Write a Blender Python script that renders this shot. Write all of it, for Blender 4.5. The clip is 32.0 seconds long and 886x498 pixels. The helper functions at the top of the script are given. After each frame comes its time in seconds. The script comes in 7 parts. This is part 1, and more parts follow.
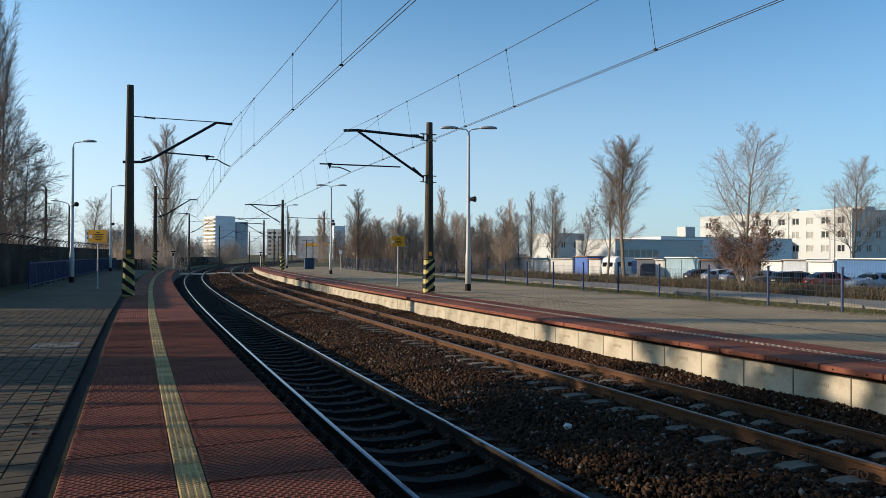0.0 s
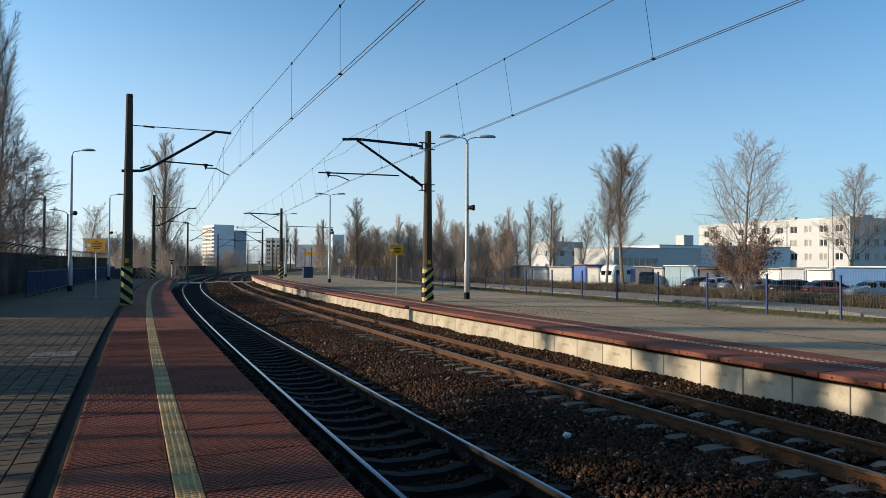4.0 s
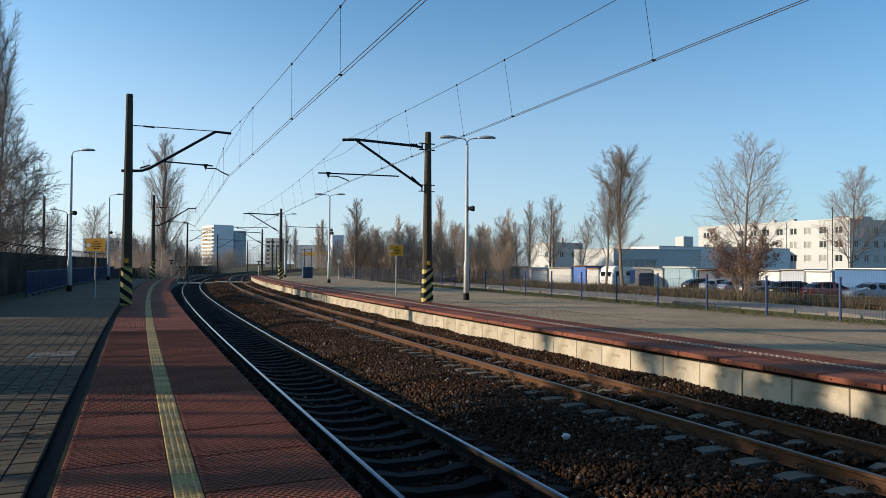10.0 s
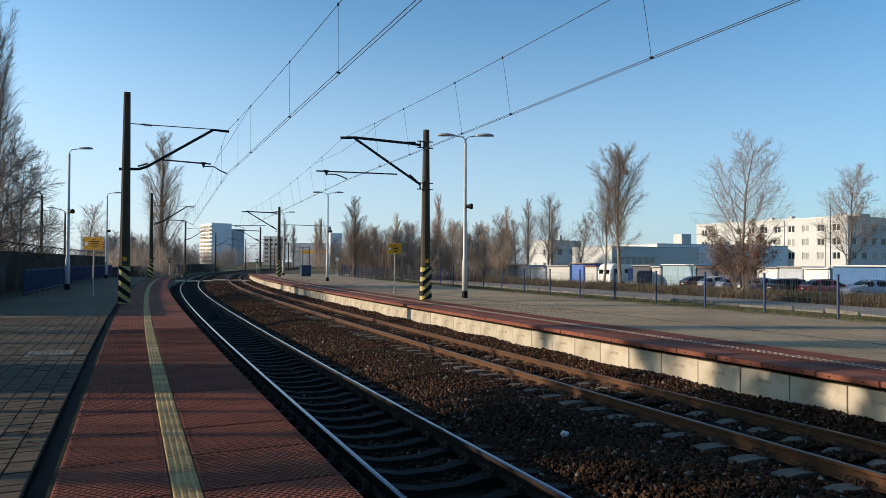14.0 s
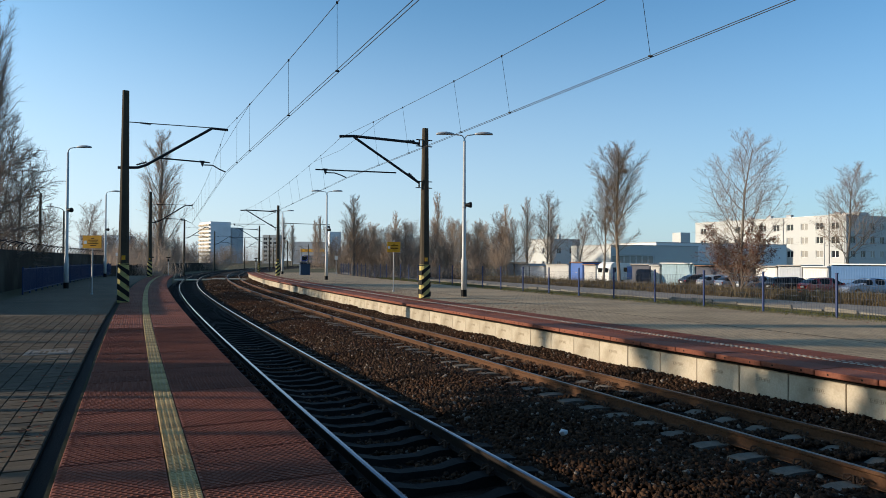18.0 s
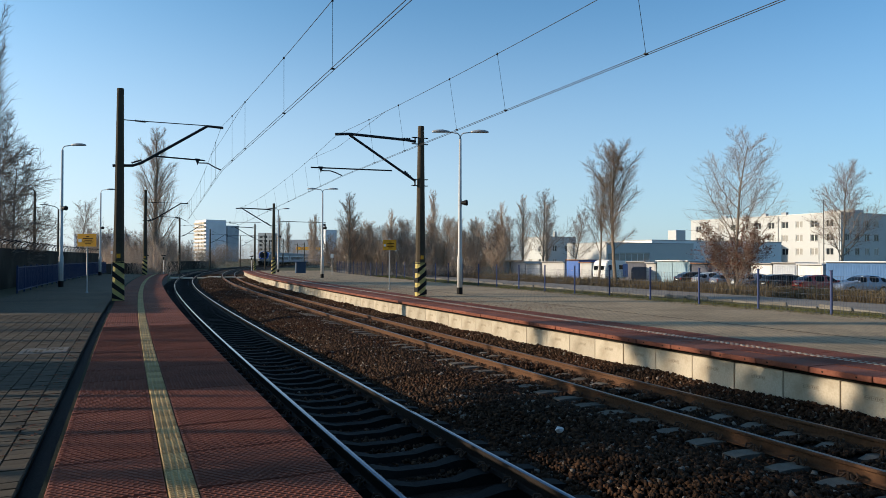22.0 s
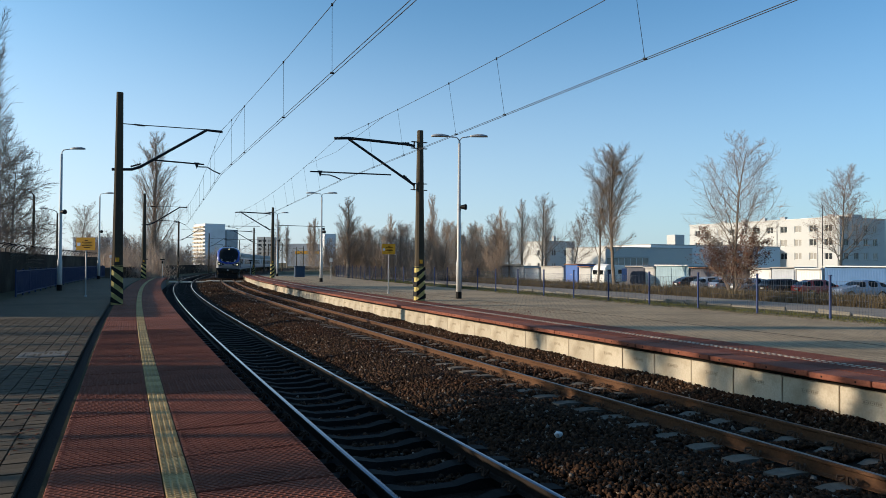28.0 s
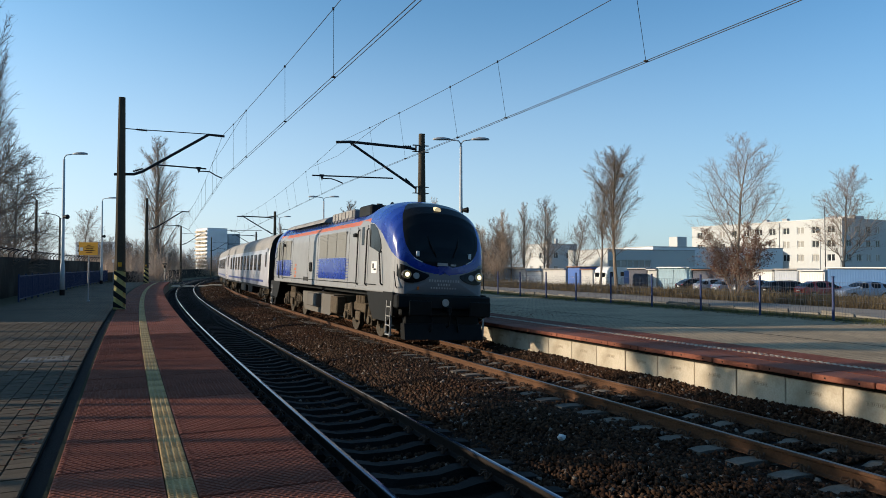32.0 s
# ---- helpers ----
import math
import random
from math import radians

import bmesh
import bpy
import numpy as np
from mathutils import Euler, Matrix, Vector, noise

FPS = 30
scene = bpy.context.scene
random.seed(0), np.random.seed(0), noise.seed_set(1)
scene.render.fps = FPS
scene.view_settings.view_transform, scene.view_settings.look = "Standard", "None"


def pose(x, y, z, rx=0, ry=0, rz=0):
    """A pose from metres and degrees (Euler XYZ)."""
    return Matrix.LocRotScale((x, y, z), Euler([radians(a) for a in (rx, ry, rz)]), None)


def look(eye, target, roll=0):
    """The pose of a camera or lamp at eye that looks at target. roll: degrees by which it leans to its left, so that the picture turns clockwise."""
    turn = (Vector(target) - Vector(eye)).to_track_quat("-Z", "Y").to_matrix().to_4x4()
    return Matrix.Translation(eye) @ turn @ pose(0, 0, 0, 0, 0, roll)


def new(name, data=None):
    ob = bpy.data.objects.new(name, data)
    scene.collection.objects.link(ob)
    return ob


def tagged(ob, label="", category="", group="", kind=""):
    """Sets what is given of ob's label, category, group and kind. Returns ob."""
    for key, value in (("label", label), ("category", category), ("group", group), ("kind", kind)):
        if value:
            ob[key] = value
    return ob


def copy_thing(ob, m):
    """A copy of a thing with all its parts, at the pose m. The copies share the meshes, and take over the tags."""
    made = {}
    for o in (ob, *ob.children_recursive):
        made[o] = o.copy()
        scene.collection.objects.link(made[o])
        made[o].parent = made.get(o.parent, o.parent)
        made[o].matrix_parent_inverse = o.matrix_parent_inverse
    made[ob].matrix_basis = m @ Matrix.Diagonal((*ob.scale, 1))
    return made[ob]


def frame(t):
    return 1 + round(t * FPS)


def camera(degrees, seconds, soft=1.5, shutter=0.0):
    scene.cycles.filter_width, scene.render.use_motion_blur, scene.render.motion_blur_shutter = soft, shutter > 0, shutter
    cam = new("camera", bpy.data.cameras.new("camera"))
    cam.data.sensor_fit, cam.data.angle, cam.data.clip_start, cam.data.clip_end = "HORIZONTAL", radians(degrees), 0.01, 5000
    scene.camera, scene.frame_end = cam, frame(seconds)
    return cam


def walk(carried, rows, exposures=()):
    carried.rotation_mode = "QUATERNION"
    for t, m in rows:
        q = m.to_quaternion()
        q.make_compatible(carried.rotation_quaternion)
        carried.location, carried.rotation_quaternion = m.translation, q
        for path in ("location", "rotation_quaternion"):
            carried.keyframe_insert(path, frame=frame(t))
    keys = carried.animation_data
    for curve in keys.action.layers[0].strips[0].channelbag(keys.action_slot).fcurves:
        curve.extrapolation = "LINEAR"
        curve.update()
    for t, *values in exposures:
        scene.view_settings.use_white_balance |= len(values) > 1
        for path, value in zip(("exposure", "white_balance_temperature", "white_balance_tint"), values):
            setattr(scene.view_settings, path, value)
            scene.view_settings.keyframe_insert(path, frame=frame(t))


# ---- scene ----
EYE = 1.65
cam = camera(65.45, 32.0, soft=0.5)


def view(yaw, pitch, roll):
    return pose(0, 0, EYE, 0, 0, yaw) @ pose(0, 0, 0, 90 + pitch) @ pose(0, 0, 0, 0, 0, roll)


TURNS = [
    (0, 0.000, 0.533, 0.315),
    (0.5, -0.162, 0.681, 0.438),
    (1, -0.398, 0.885, 0.414),
    (1.5, -0.212, 0.979, 0.381),
    (2, -0.234, 0.984, 0.288),
    (2.5, -0.171, 1.040, 0.194),
    (3, -0.139, 1.201, 0.120),
    (3.5, -0.174, 1.250, 0.200),
    (5.5, 0.183, 0.993, 0.369),
    (6, 0.221, 0.871, 0.243),
    (6.5, 0.184, 0.903, 0.372),
    (7, 0.225, 0.917, 0.301),
    (7.5, 0.259, 1.045, 0.212),
    (8, 0.065, 1.085, 0.348),
    (8.5, -0.132, 1.094, 0.401),
    (9, -0.139, 1.247, 0.287),
    (9.5, -0.128, 1.208, 0.270),
    (10, -0.133, 1.304, 0.406),
    (10.5, -0.237, 1.293, 0.471),
    (11, -0.234, 1.239, 0.425),
    (11.5, -0.193, 1.315, 0.306),
    (12, -0.199, 1.353, 0.333),
    (12.5, -0.197, 1.330, 0.272),
    (13, -0.289, 1.264, 0.251),
    (13.5, -0.290, 1.170, 0.309),
    (14, -0.272, 1.132, 0.318),
    (14.5, -0.262, 1.093, 0.193),
    (16.5, -0.130, 1.083, 0.172),
    (17, -0.140, 1.075, 0.192),
    (17.5, -0.141, 1.066, 0.336),
    (18, -0.353, 1.013, 0.309),
    (18.5, -0.326, 0.985, 0.235),
    (19, -0.288, 0.757, 0.178),
    (19.5, -0.384, 0.572, 0.199),
    (20, -0.456, 0.474, 0.260),
    (20.5, -0.632, 0.559, 0.259),
    (21, -0.729, 0.559, 0.401),
    (21.5, -0.787, 0.763, 0.233),
    (22, -0.694, 0.838, 0.235),
    (22.5, -0.717, 0.753, 0.196),
    (23, -0.629, 0.713, 0.061),
    (23.5, -0.606, 0.733, 0.105),
    (24, -0.591, 0.844, 0.225),
    (24.5, -0.661, 0.984, 0.217),
    (25, -0.607, 1.165, 0.047),
    (25.5, -0.560, 1.151, 0.063),
    (27.5, -0.777, 1.213, 0.306),
    (28, -0.771, 1.188, 0.306),
    (28.5, -0.700, 1.226, 0.274),
    (29, -0.754, 1.254, 0.117),
    (29.5, -0.638, 1.396, 0.134),
    (30, -0.633, 1.390, 0.133),
    (30.5, -0.562, 1.424, 0.083),
    (31, -0.460, 1.413, 0.069),
    (31.5, -0.494, 1.425, 0.094),
    (32, -0.601, 1.451, 0.046),
]
walk(cam, [(t, view(a, b, c)) for t, a, b, c in TURNS], exposures=[(0, 0.3, 6200, 10), (32, 0.3, 6200, 10)])

# ---- light: low winter sun from the left ----
SUN_UP = 14.8
SUN_AZ = -91.5  # degrees from +y, towards +x
world = bpy.data.worlds.new("winter_sky")
scene.world = world
world.use_nodes = True
wn = world.node_tree.nodes
wl = world.node_tree.links
sky = wn.new("ShaderNodeTexSky")
sky.sky_type = "NISHITA"
sky.sun_disc = False
sky.sun_elevation = radians(SUN_UP)
sky.sun_rotation = radians(SUN_AZ)
sky.altitude = 100
sky.air_density = 1.0
sky.dust_density = 0.6
sky.ozone_density = 1.8
wn["Background"].inputs["Strength"].default_value = 0.145
# a pale even haze all round the horizon
tcw = wn.new("ShaderNodeTexCoord")
sep = wn.new("ShaderNodeSeparateXYZ")
wl.new(tcw.outputs["Generated"], sep.inputs[0])
hz = wn.new("ShaderNodeMapRange")
hz.interpolation_type = "SMOOTHSTEP"
for i, v in ((1, -0.02), (2, 0.39), (3, 0.78), (4, 0.0)):
    hz.inputs[i].default_value = v
wl.new(sep.outputs["Z"], hz.inputs[0])
hm = wn.new("ShaderNodeMix")
hm.data_type = "RGBA"
# thicker on the sunward side
hx = wn.new("ShaderNodeMapRange")
for i, v in ((1, -1.0), (2, 0.8), (3, 1.0), (4, 0.7)):
    hx.inputs[i].default_value = v
wl.new(sep.outputs["X"], hx.inputs[0])
hf = wn.new("ShaderNodeMath")
hf.operation = "MULTIPLY"
wl.new(hz.outputs[0], hf.inputs[0])
wl.new(hx.outputs[0], hf.inputs[1])
wl.new(hf.outputs[0], hm.inputs[0])
tint = wn.new("ShaderNodeMix")
tint.data_type, tint.blend_type = "RGBA", "MULTIPLY"
tint.inputs[0].default_value = 1.0
tx = wn.new("ShaderNodeMapRange")
for i, v in ((1, -0.6), (2, 0.7), (3, 0.0), (4, 1.0)):
    tx.inputs[i].default_value = v
wl.new(sep.outputs["X"], tx.inputs[0])
side_tint = wn.new("ShaderNodeMix")
side_tint.data_type = "RGBA"
side_tint.inputs[6].default_value = (0.86, 1.14, 1.2, 1)
side_tint.inputs[7].default_value = (0.51, 0.83, 1.0, 1)
wl.new(tx.outputs[0], side_tint.inputs[0])
wl.new(side_tint.outputs[2], tint.inputs[7])
haze = wn.new("ShaderNodeMix")
haze.data_type = "RGBA"
haze.inputs[6].default_value = (4.55, 4.75, 5.4, 1)
haze.inputs[7].default_value = (2.55, 3.25, 4.1, 1)
wl.new(tx.outputs[0], haze.inputs[0])
wl.new(haze.outputs[2], hm.inputs[7])
wl.new(sky.outputs[0], tint.inputs[6])
wl.new(tint.outputs[2], hm.inputs[6])
wl.new(hm.outputs[2], wn["Background"].inputs["Color"])
sun = new("sun", bpy.data.lights.new("sun", "SUN"))
sun.data.energy = 5.0
sun.data.angle = radians(0.5)
sun.data.color = (1.0, 0.81, 0.59)
to_sun = Vector((math.sin(radians(SUN_AZ)) * math.cos(radians(SUN_UP)),
                 math.cos(radians(SUN_AZ)) * math.cos(radians(SUN_UP)), math.sin(radians(SUN_UP))))
sun.matrix_world = look(to_sun * 60, (0, 0, 0))

# ---- materials ----
def nodes_of(name):
    m = bpy.data.materials.new(name)
    m.use_nodes = True
    return m, m.node_tree.nodes, m.node_tree.links, m.node_tree.nodes["Principled BSDF"]


def mixed(n, l, a, b, fac, mode="MIX"):
    """a blended with b; each a colour or a socket."""
    mx = n.new("ShaderNodeMix")
    mx.data_type, mx.blend_type = "RGBA", mode
    for i, v in ((6, a), (7, b)):
        if isinstance(v, tuple):
            mx.inputs[i].default_value = (*v, 1)
        else:
            l.new(v, mx.inputs[i])
    if isinstance(fac, float):
        mx.inputs[0].default_value = fac
    else:
        l.new(fac, mx.inputs[0])
    return mx.outputs[2]


def ramp(n, l, src, lo, hi):
    r = n.new("ShaderNodeMapRange")
    r.inputs[1].default_value, r.inputs[2].default_value = lo, hi
    l.new(src, r.inputs[0])
    return r.outputs[0]


def noisy(n, l, co, scale, detail=4.0, rough=0.6):
    t = n.new("ShaderNodeTexNoise")
    t.inputs["Scale"].default_value = scale
    t.inputs["Detail"].default_value = detail
    t.inputs["Roughness"].default_value = rough
    l.new(co, t.inputs["Vector"])
    return t.outputs["Fac"]


def surf(name, c1, c2, fine=20.0, broad=0.6, rough=0.8, metal=0.0, bump=0.3, depth=0.01, stain=None, amount=0.5,
         vary=0.0, island=0.0, uv=False, spec=0.12, stretch=None, pale=None):
    """A weathered surface: grain between c1 and c2, broad stains, fine relief."""
    m, n, l, b = nodes_of(name)
    tc = n.new("ShaderNodeTexCoord")
    co = tc.outputs["UV" if uv else "Object"]
    if stretch:
        mp = n.new("ShaderNodeMapping")
        mp.inputs["Scale"].default_value = stretch
        l.new(co, mp.inputs[0])
        co = mp.outputs[0]
    g = noisy(n, l, co, fine)
    w = noisy(n, l, co, broad, 5.0)
    col = mixed(n, l, c1, c2, ramp(n, l, g, 0.3, 0.7))
    col = mixed(n, l, col, stain or tuple(0.55 * v for v in c1), mult(n, l, ramp(n, l, w, 0.45, 0.72), amount))
    if vary:
        oi = n.new("ShaderNodeObjectInfo")
        col = mixed(n, l, col, (1 - vary,) * 3, oi.outputs["Random"], "MULTIPLY")
    if island:
        ge = n.new("ShaderNodeNewGeometry")
        col = mixed(n, l, col, (1 - island,) * 3, ge.outputs["Random Per Island"], "MULTIPLY")
        if pale:
            col = mixed(n, l, col, pale, pick(n, l, ge.outputs["Random Per Island"], 0.035))
    l.new(col, b.inputs["Base Color"])
    b.inputs["Roughness"].default_value, b.inputs["Metallic"].default_value = rough, metal
    b.inputs["Specular IOR Level"].default_value = spec
    if bump:
        bp = n.new("ShaderNodeBump")
        bp.inputs["Strength"].default_value, bp.inputs["Distance"].default_value = bump, depth
        l.new(g, bp.inputs["Height"])
        l.new(bp.outputs[0], b.inputs["Normal"])
    return m


def pick(n, l, a, share):
    t = n.new("ShaderNodeMath")
    t.operation = "LESS_THAN"
    l.new(a, t.inputs[0])
    t.inputs[1].default_value = share
    return t.outputs[0]


def mult(n, l, a, k):
    t = n.new("ShaderNodeMath")
    t.operation = "MULTIPLY"
    l.new(a, t.inputs[0])
    if isinstance(k, float):
        t.inputs[1].default_value = k
    else:
        l.new(k, t.inputs[1])
    return t.outputs[0]


def paint(name, c, rough=0.35, metal=0.0, coat=0.0, dirt=0.25):
    """Paint with a little dust and uneven gloss."""
    m, n, l, b = nodes_of(name)
    co = n.new("ShaderNodeTexCoord").outputs["Object"]
    g, w = noisy(n, l, co, 30.0), noisy(n, l, co, 1.3, 6.0)
    col = mixed(n, l, c, tuple(0.6 * v + 0.03 for v in c), mult(n, l, ramp(n, l, w, 0.4, 0.75), dirt))
    col = mixed(n, l, col, tuple(min(1.0, 1.12 * v) for v in c), mult(n, l, ramp(n, l, g, 0.45, 0.7), 0.4))
    l.new(col, b.inputs["Base Color"])
    r = n.new("ShaderNodeMapRange")
    r.inputs[3].default_value, r.inputs[4].default_value = rough * 0.8, min(1.0, rough * 1.4)
    l.new(w, r.inputs[0])
    l.new(r.outputs[0], b.inputs["Roughness"])
    b.inputs["Metallic"].default_value, b.inputs["Coat Weight"].default_value = metal, coat
    b.inputs["Specular IOR Level"].default_value = 0.4 if max(c) > 0.05 else 0.15
    return m


def glow(name, c, strength):
    m, n, l, b = nodes_of(name)
    b.inputs["Base Color"].default_value = (*c, 1)
    b.inputs["Emission Color"].default_value = (*c, 1)
    b.inputs["Emission Strength"].default_value = strength
    return m


def pane_glass(name, c=(0.012, 0.015, 0.018), rough=0.05, spec=0.35):
    m, n, l, b = nodes_of(name)
    co = n.new("ShaderNodeTexCoord").outputs["Object"]
    col = mixed(n, l, c, tuple(2.0 * v + 0.01 for v in c), noisy(n, l, co, 0.7))
    l.new(col, b.inputs["Base Color"])
    b.inputs["Roughness"].default_value = rough
    b.inputs["Specular IOR Level"].default_value = spec
    return m


def slab_mat(name, base, dark, pitch, bump=0.8):
    """Ribbed precast slab: rows of small raised studs."""
    m, n, l, b = nodes_of(name)
    co = n.new("ShaderNodeTexCoord").outputs["UV"]
    mp = n.new("ShaderNodeMapping")
    mp.inputs["Scale"].default_value = (0.62 / pitch, 1 / pitch, 1)
    l.new(co, mp.inputs[0])
    ck = n.new("ShaderNodeTexVoronoi")
    ck.inputs["Scale"].default_value = 1.0
    ck.inputs["Randomness"].default_value = 0.12
    l.new(mp.outputs[0], ck.inputs["Vector"])
    stud = ramp(n, l, ck.outputs["Distance"], 0.25, 0.48)
    w, g = noisy(n, l, co, 1.1, 6.0), noisy(n, l, co, 45.0)
    col = mixed(n, l, base, dark, mult(n, l, stud, 0.55))
    col = mixed(n, l, col, tuple(0.5 * v for v in base), mult(n, l, ramp(n, l, w, 0.42, 0.72), 0.6))
    col = mixed(n, l, col, tuple(1.3 * v for v in base), mult(n, l, ramp(n, l, g, 0.5, 0.75), 0.5))
    oi = n.new("ShaderNodeObjectInfo")
    col = mixed(n, l, col, (0.72, 0.7, 0.7), oi.outputs["Random"], "MULTIPLY")
    l.new(col, b.inputs["Base Color"])
    b.inputs["Roughness"].default_value = 0.75
    b.inputs["Specular IOR Level"].default_value = 0.12
    bp = n.new("ShaderNodeBump")
    bp.invert = True
    bp.inputs["Strength"].default_value, bp.inputs["Distance"].default_value = bump, 0.010
    l.new(stud, bp.inputs["Height"])
    l.new(bp.outputs[0], b.inputs["Normal"])
    return m


def paver_mat(name, c1, c2, joint=(0.03, 0.028, 0.022), relief=0.6):
    """Interlocking grey pavers with dark sandy joints, laid along the platform."""
    m, n, l, b = nodes_of(name)
    co = n.new("ShaderNodeTexCoord").outputs["UV"]
    br = n.new("ShaderNodeTexBrick")
    br.inputs["Scale"].default_value = 1.0
    br.inputs["Mortar Size"].default_value = 0.011
    br.inputs["Brick Width"].default_value = 0.2
    br.inputs["Row Height"].default_value = 0.165
    br.inputs["Color1"].default_value, br.inputs["Color2"].default_value = (*c1, 1), (*c2, 1)
    br.inputs["Mortar"].default_value = (*joint, 1)
    l.new(co, br.inputs["Vector"])
    w, g = noisy(n, l, co, 0.45, 6.0), noisy(n, l, co, 40.0)
    col = mixed(n, l, br.outputs["Color"], tuple(0.45 * v for v in c1), mult(n, l, ramp(n, l, w, 0.42, 0.7), 0.7))
    col = mixed(n, l, col, tuple(1.25 * v for v in c2), mult(n, l, ramp(n, l, g, 0.5, 0.8), 0.5))
    l.new(col, b.inputs["Base Color"])
    b.inputs["Roughness"].default_value = 0.85
    b.inputs["Specular IOR Level"].default_value = 0.12
    bp = n.new("ShaderNodeBump")
    bp.invert = True
    bp.inputs["Strength"].default_value, bp.inputs["Distance"].default_value = relief, 0.008
    l.new(br.outputs["Fac"], bp.inputs["Height"])
    l.new(bp.outputs[0], b.inputs["Normal"])
    return m


M_GROUND = surf("dry_grass_ground", (0.075, 0.064, 0.034), (0.120, 0.098, 0.056), 3.0, 0.05, 0.95, bump=0.6, depth=0.05,
                stain=(0.05, 0.06, 0.025), amount=0.8)
# near black: the shade in the gaps between stones is in this colour
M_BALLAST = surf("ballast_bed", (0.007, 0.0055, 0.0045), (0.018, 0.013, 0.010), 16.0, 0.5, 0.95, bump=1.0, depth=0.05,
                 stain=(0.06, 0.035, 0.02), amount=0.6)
M_STONE = surf("ballast_stone", (0.050, 0.027, 0.015), (0.105, 0.060, 0.034), 25.0, 0.35, 0.9, bump=0.4, depth=0.005,
               stain=(0.08, 0.032, 0.014), amount=0.8, island=0.8, pale=(0.19, 0.16, 0.13))
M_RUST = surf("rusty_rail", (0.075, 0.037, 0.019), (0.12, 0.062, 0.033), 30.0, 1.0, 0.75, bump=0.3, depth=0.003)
# near rails: the platform's shade is put into a darker rust
M_RUST_DARK = surf("shaded_rail_web", (0.013, 0.010, 0.008), (0.022, 0.017, 0.014), 30.0, 1.0, 0.7, bump=0.3, depth=0.003)
# blue in this base colour stands for the sky mirrored in the steel
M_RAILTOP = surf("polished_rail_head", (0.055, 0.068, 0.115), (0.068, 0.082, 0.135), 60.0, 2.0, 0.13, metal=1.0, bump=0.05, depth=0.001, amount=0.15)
M_RAILTOP_DULL = surf("worn_rail_head", (0.120, 0.096, 0.078), (0.180, 0.150, 0.126), 60.0, 2.0, 0.4, metal=0.9, bump=0.1, depth=0.001, amount=0.4)
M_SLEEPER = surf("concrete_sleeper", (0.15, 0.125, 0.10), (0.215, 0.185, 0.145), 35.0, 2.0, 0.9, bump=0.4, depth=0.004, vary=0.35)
# near-track sleepers: concrete darkened for the shade they lie in
M_SLEEPER_DARK = surf("shaded_sleeper", (0.017, 0.016, 0.015), (0.031, 0.028, 0.025), 35.0, 2.0, 0.85, bump=0.4, depth=0.004, vary=0.35)
M_CLIP = surf("rusty_clip", (0.05, 0.03, 0.02), (0.09, 0.055, 0.035), 50.0, 3.0, 0.7, bump=0.2, depth=0.002)
M_CONC = surf("platform_concrete", (0.44, 0.385, 0.29), (0.54, 0.475, 0.37), 30.0, 1.6, 0.88, bump=0.25, depth=0.004,
              stain=(0.25, 0.2, 0.13), amount=0.65, vary=0.22)
M_CONC_DARK = surf("old_concrete", (0.120, 0.114, 0.102), (0.168, 0.159, 0.144), 18.0, 0.8, 0.9, bump=0.4, depth=0.006)
M_RED = slab_mat("red_studded_slab", (0.25, 0.078, 0.042), (0.075, 0.022, 0.012), 0.036, 1.0)
M_RED_STUD = surf("red_stud_slab", (0.215, 0.070, 0.041), (0.285, 0.100, 0.060), 45.0, 1.1, 0.75, bump=0.3, depth=0.004, stain=(0.12, 0.038, 0.022), amount=0.6, vary=0.28)
M_RED_EDGE = surf("red_coping", (0.19, 0.066, 0.042), (0.27, 0.105, 0.066), 30.0, 2.0, 0.8, bump=0.3, depth=0.004,
                  stain=(0.18, 0.06, 0.04), amount=0.7, vary=0.3)
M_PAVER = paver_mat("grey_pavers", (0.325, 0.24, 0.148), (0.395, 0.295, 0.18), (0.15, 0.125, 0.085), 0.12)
# near pavers, sheet and single pieces: grey darkened for that platform's shade
M_PAVER_NEAR = paver_mat("shaded_grey_pavers", (0.115, 0.086, 0.055), (0.15, 0.113, 0.072), relief=0.9)
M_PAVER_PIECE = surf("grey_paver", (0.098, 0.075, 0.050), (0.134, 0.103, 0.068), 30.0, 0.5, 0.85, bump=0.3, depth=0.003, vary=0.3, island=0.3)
M_YELLOW_TILE = surf("yellow_tactile", (0.47, 0.325, 0.14), (0.61, 0.44, 0.215), 40.0, 1.5, 0.7, bump=0.2, depth=0.002, stain=(0.17, 0.11, 0.05), amount=0.6, vary=0.25)
M_WHITE_TILE = surf("pale_tactile", (0.40, 0.335, 0.25), (0.53, 0.455, 0.35), 40.0, 1.5, 0.7, bump=0.2, depth=0.002, vary=0.2)
M_KERB = surf("weathered_kerb", (0.17, 0.155, 0.13), (0.25, 0.23, 0.19), 20.0, 1.2, 0.9, bump=0.4, depth=0.01, vary=0.4)
M_STAMP = surf("faint_stamp", (0.24, 0.20, 0.14), (0.32, 0.27, 0.19), 40.0, 3.0, 0.9, bump=0.0)
# near black also carries the shade of the deep gully and open gaps
M_DRAIN = surf("black_drain", (0.006, 0.005, 0.005), (0.015, 0.013, 0.010), 60.0, 3.0, 0.8, bump=0.6, depth=0.01)
M_MOSS = surf("moss_joint", (0.022, 0.022, 0.010), (0.05, 0.045, 0.018), 60.0, 3.0, 0.95, bump=0.6, depth=0.01)
M_MAST = surf("mast_concrete", (0.063, 0.051, 0.036), (0.088, 0.072, 0.051), 25.0, 1.5, 0.9, bump=0.3, depth=0.004)
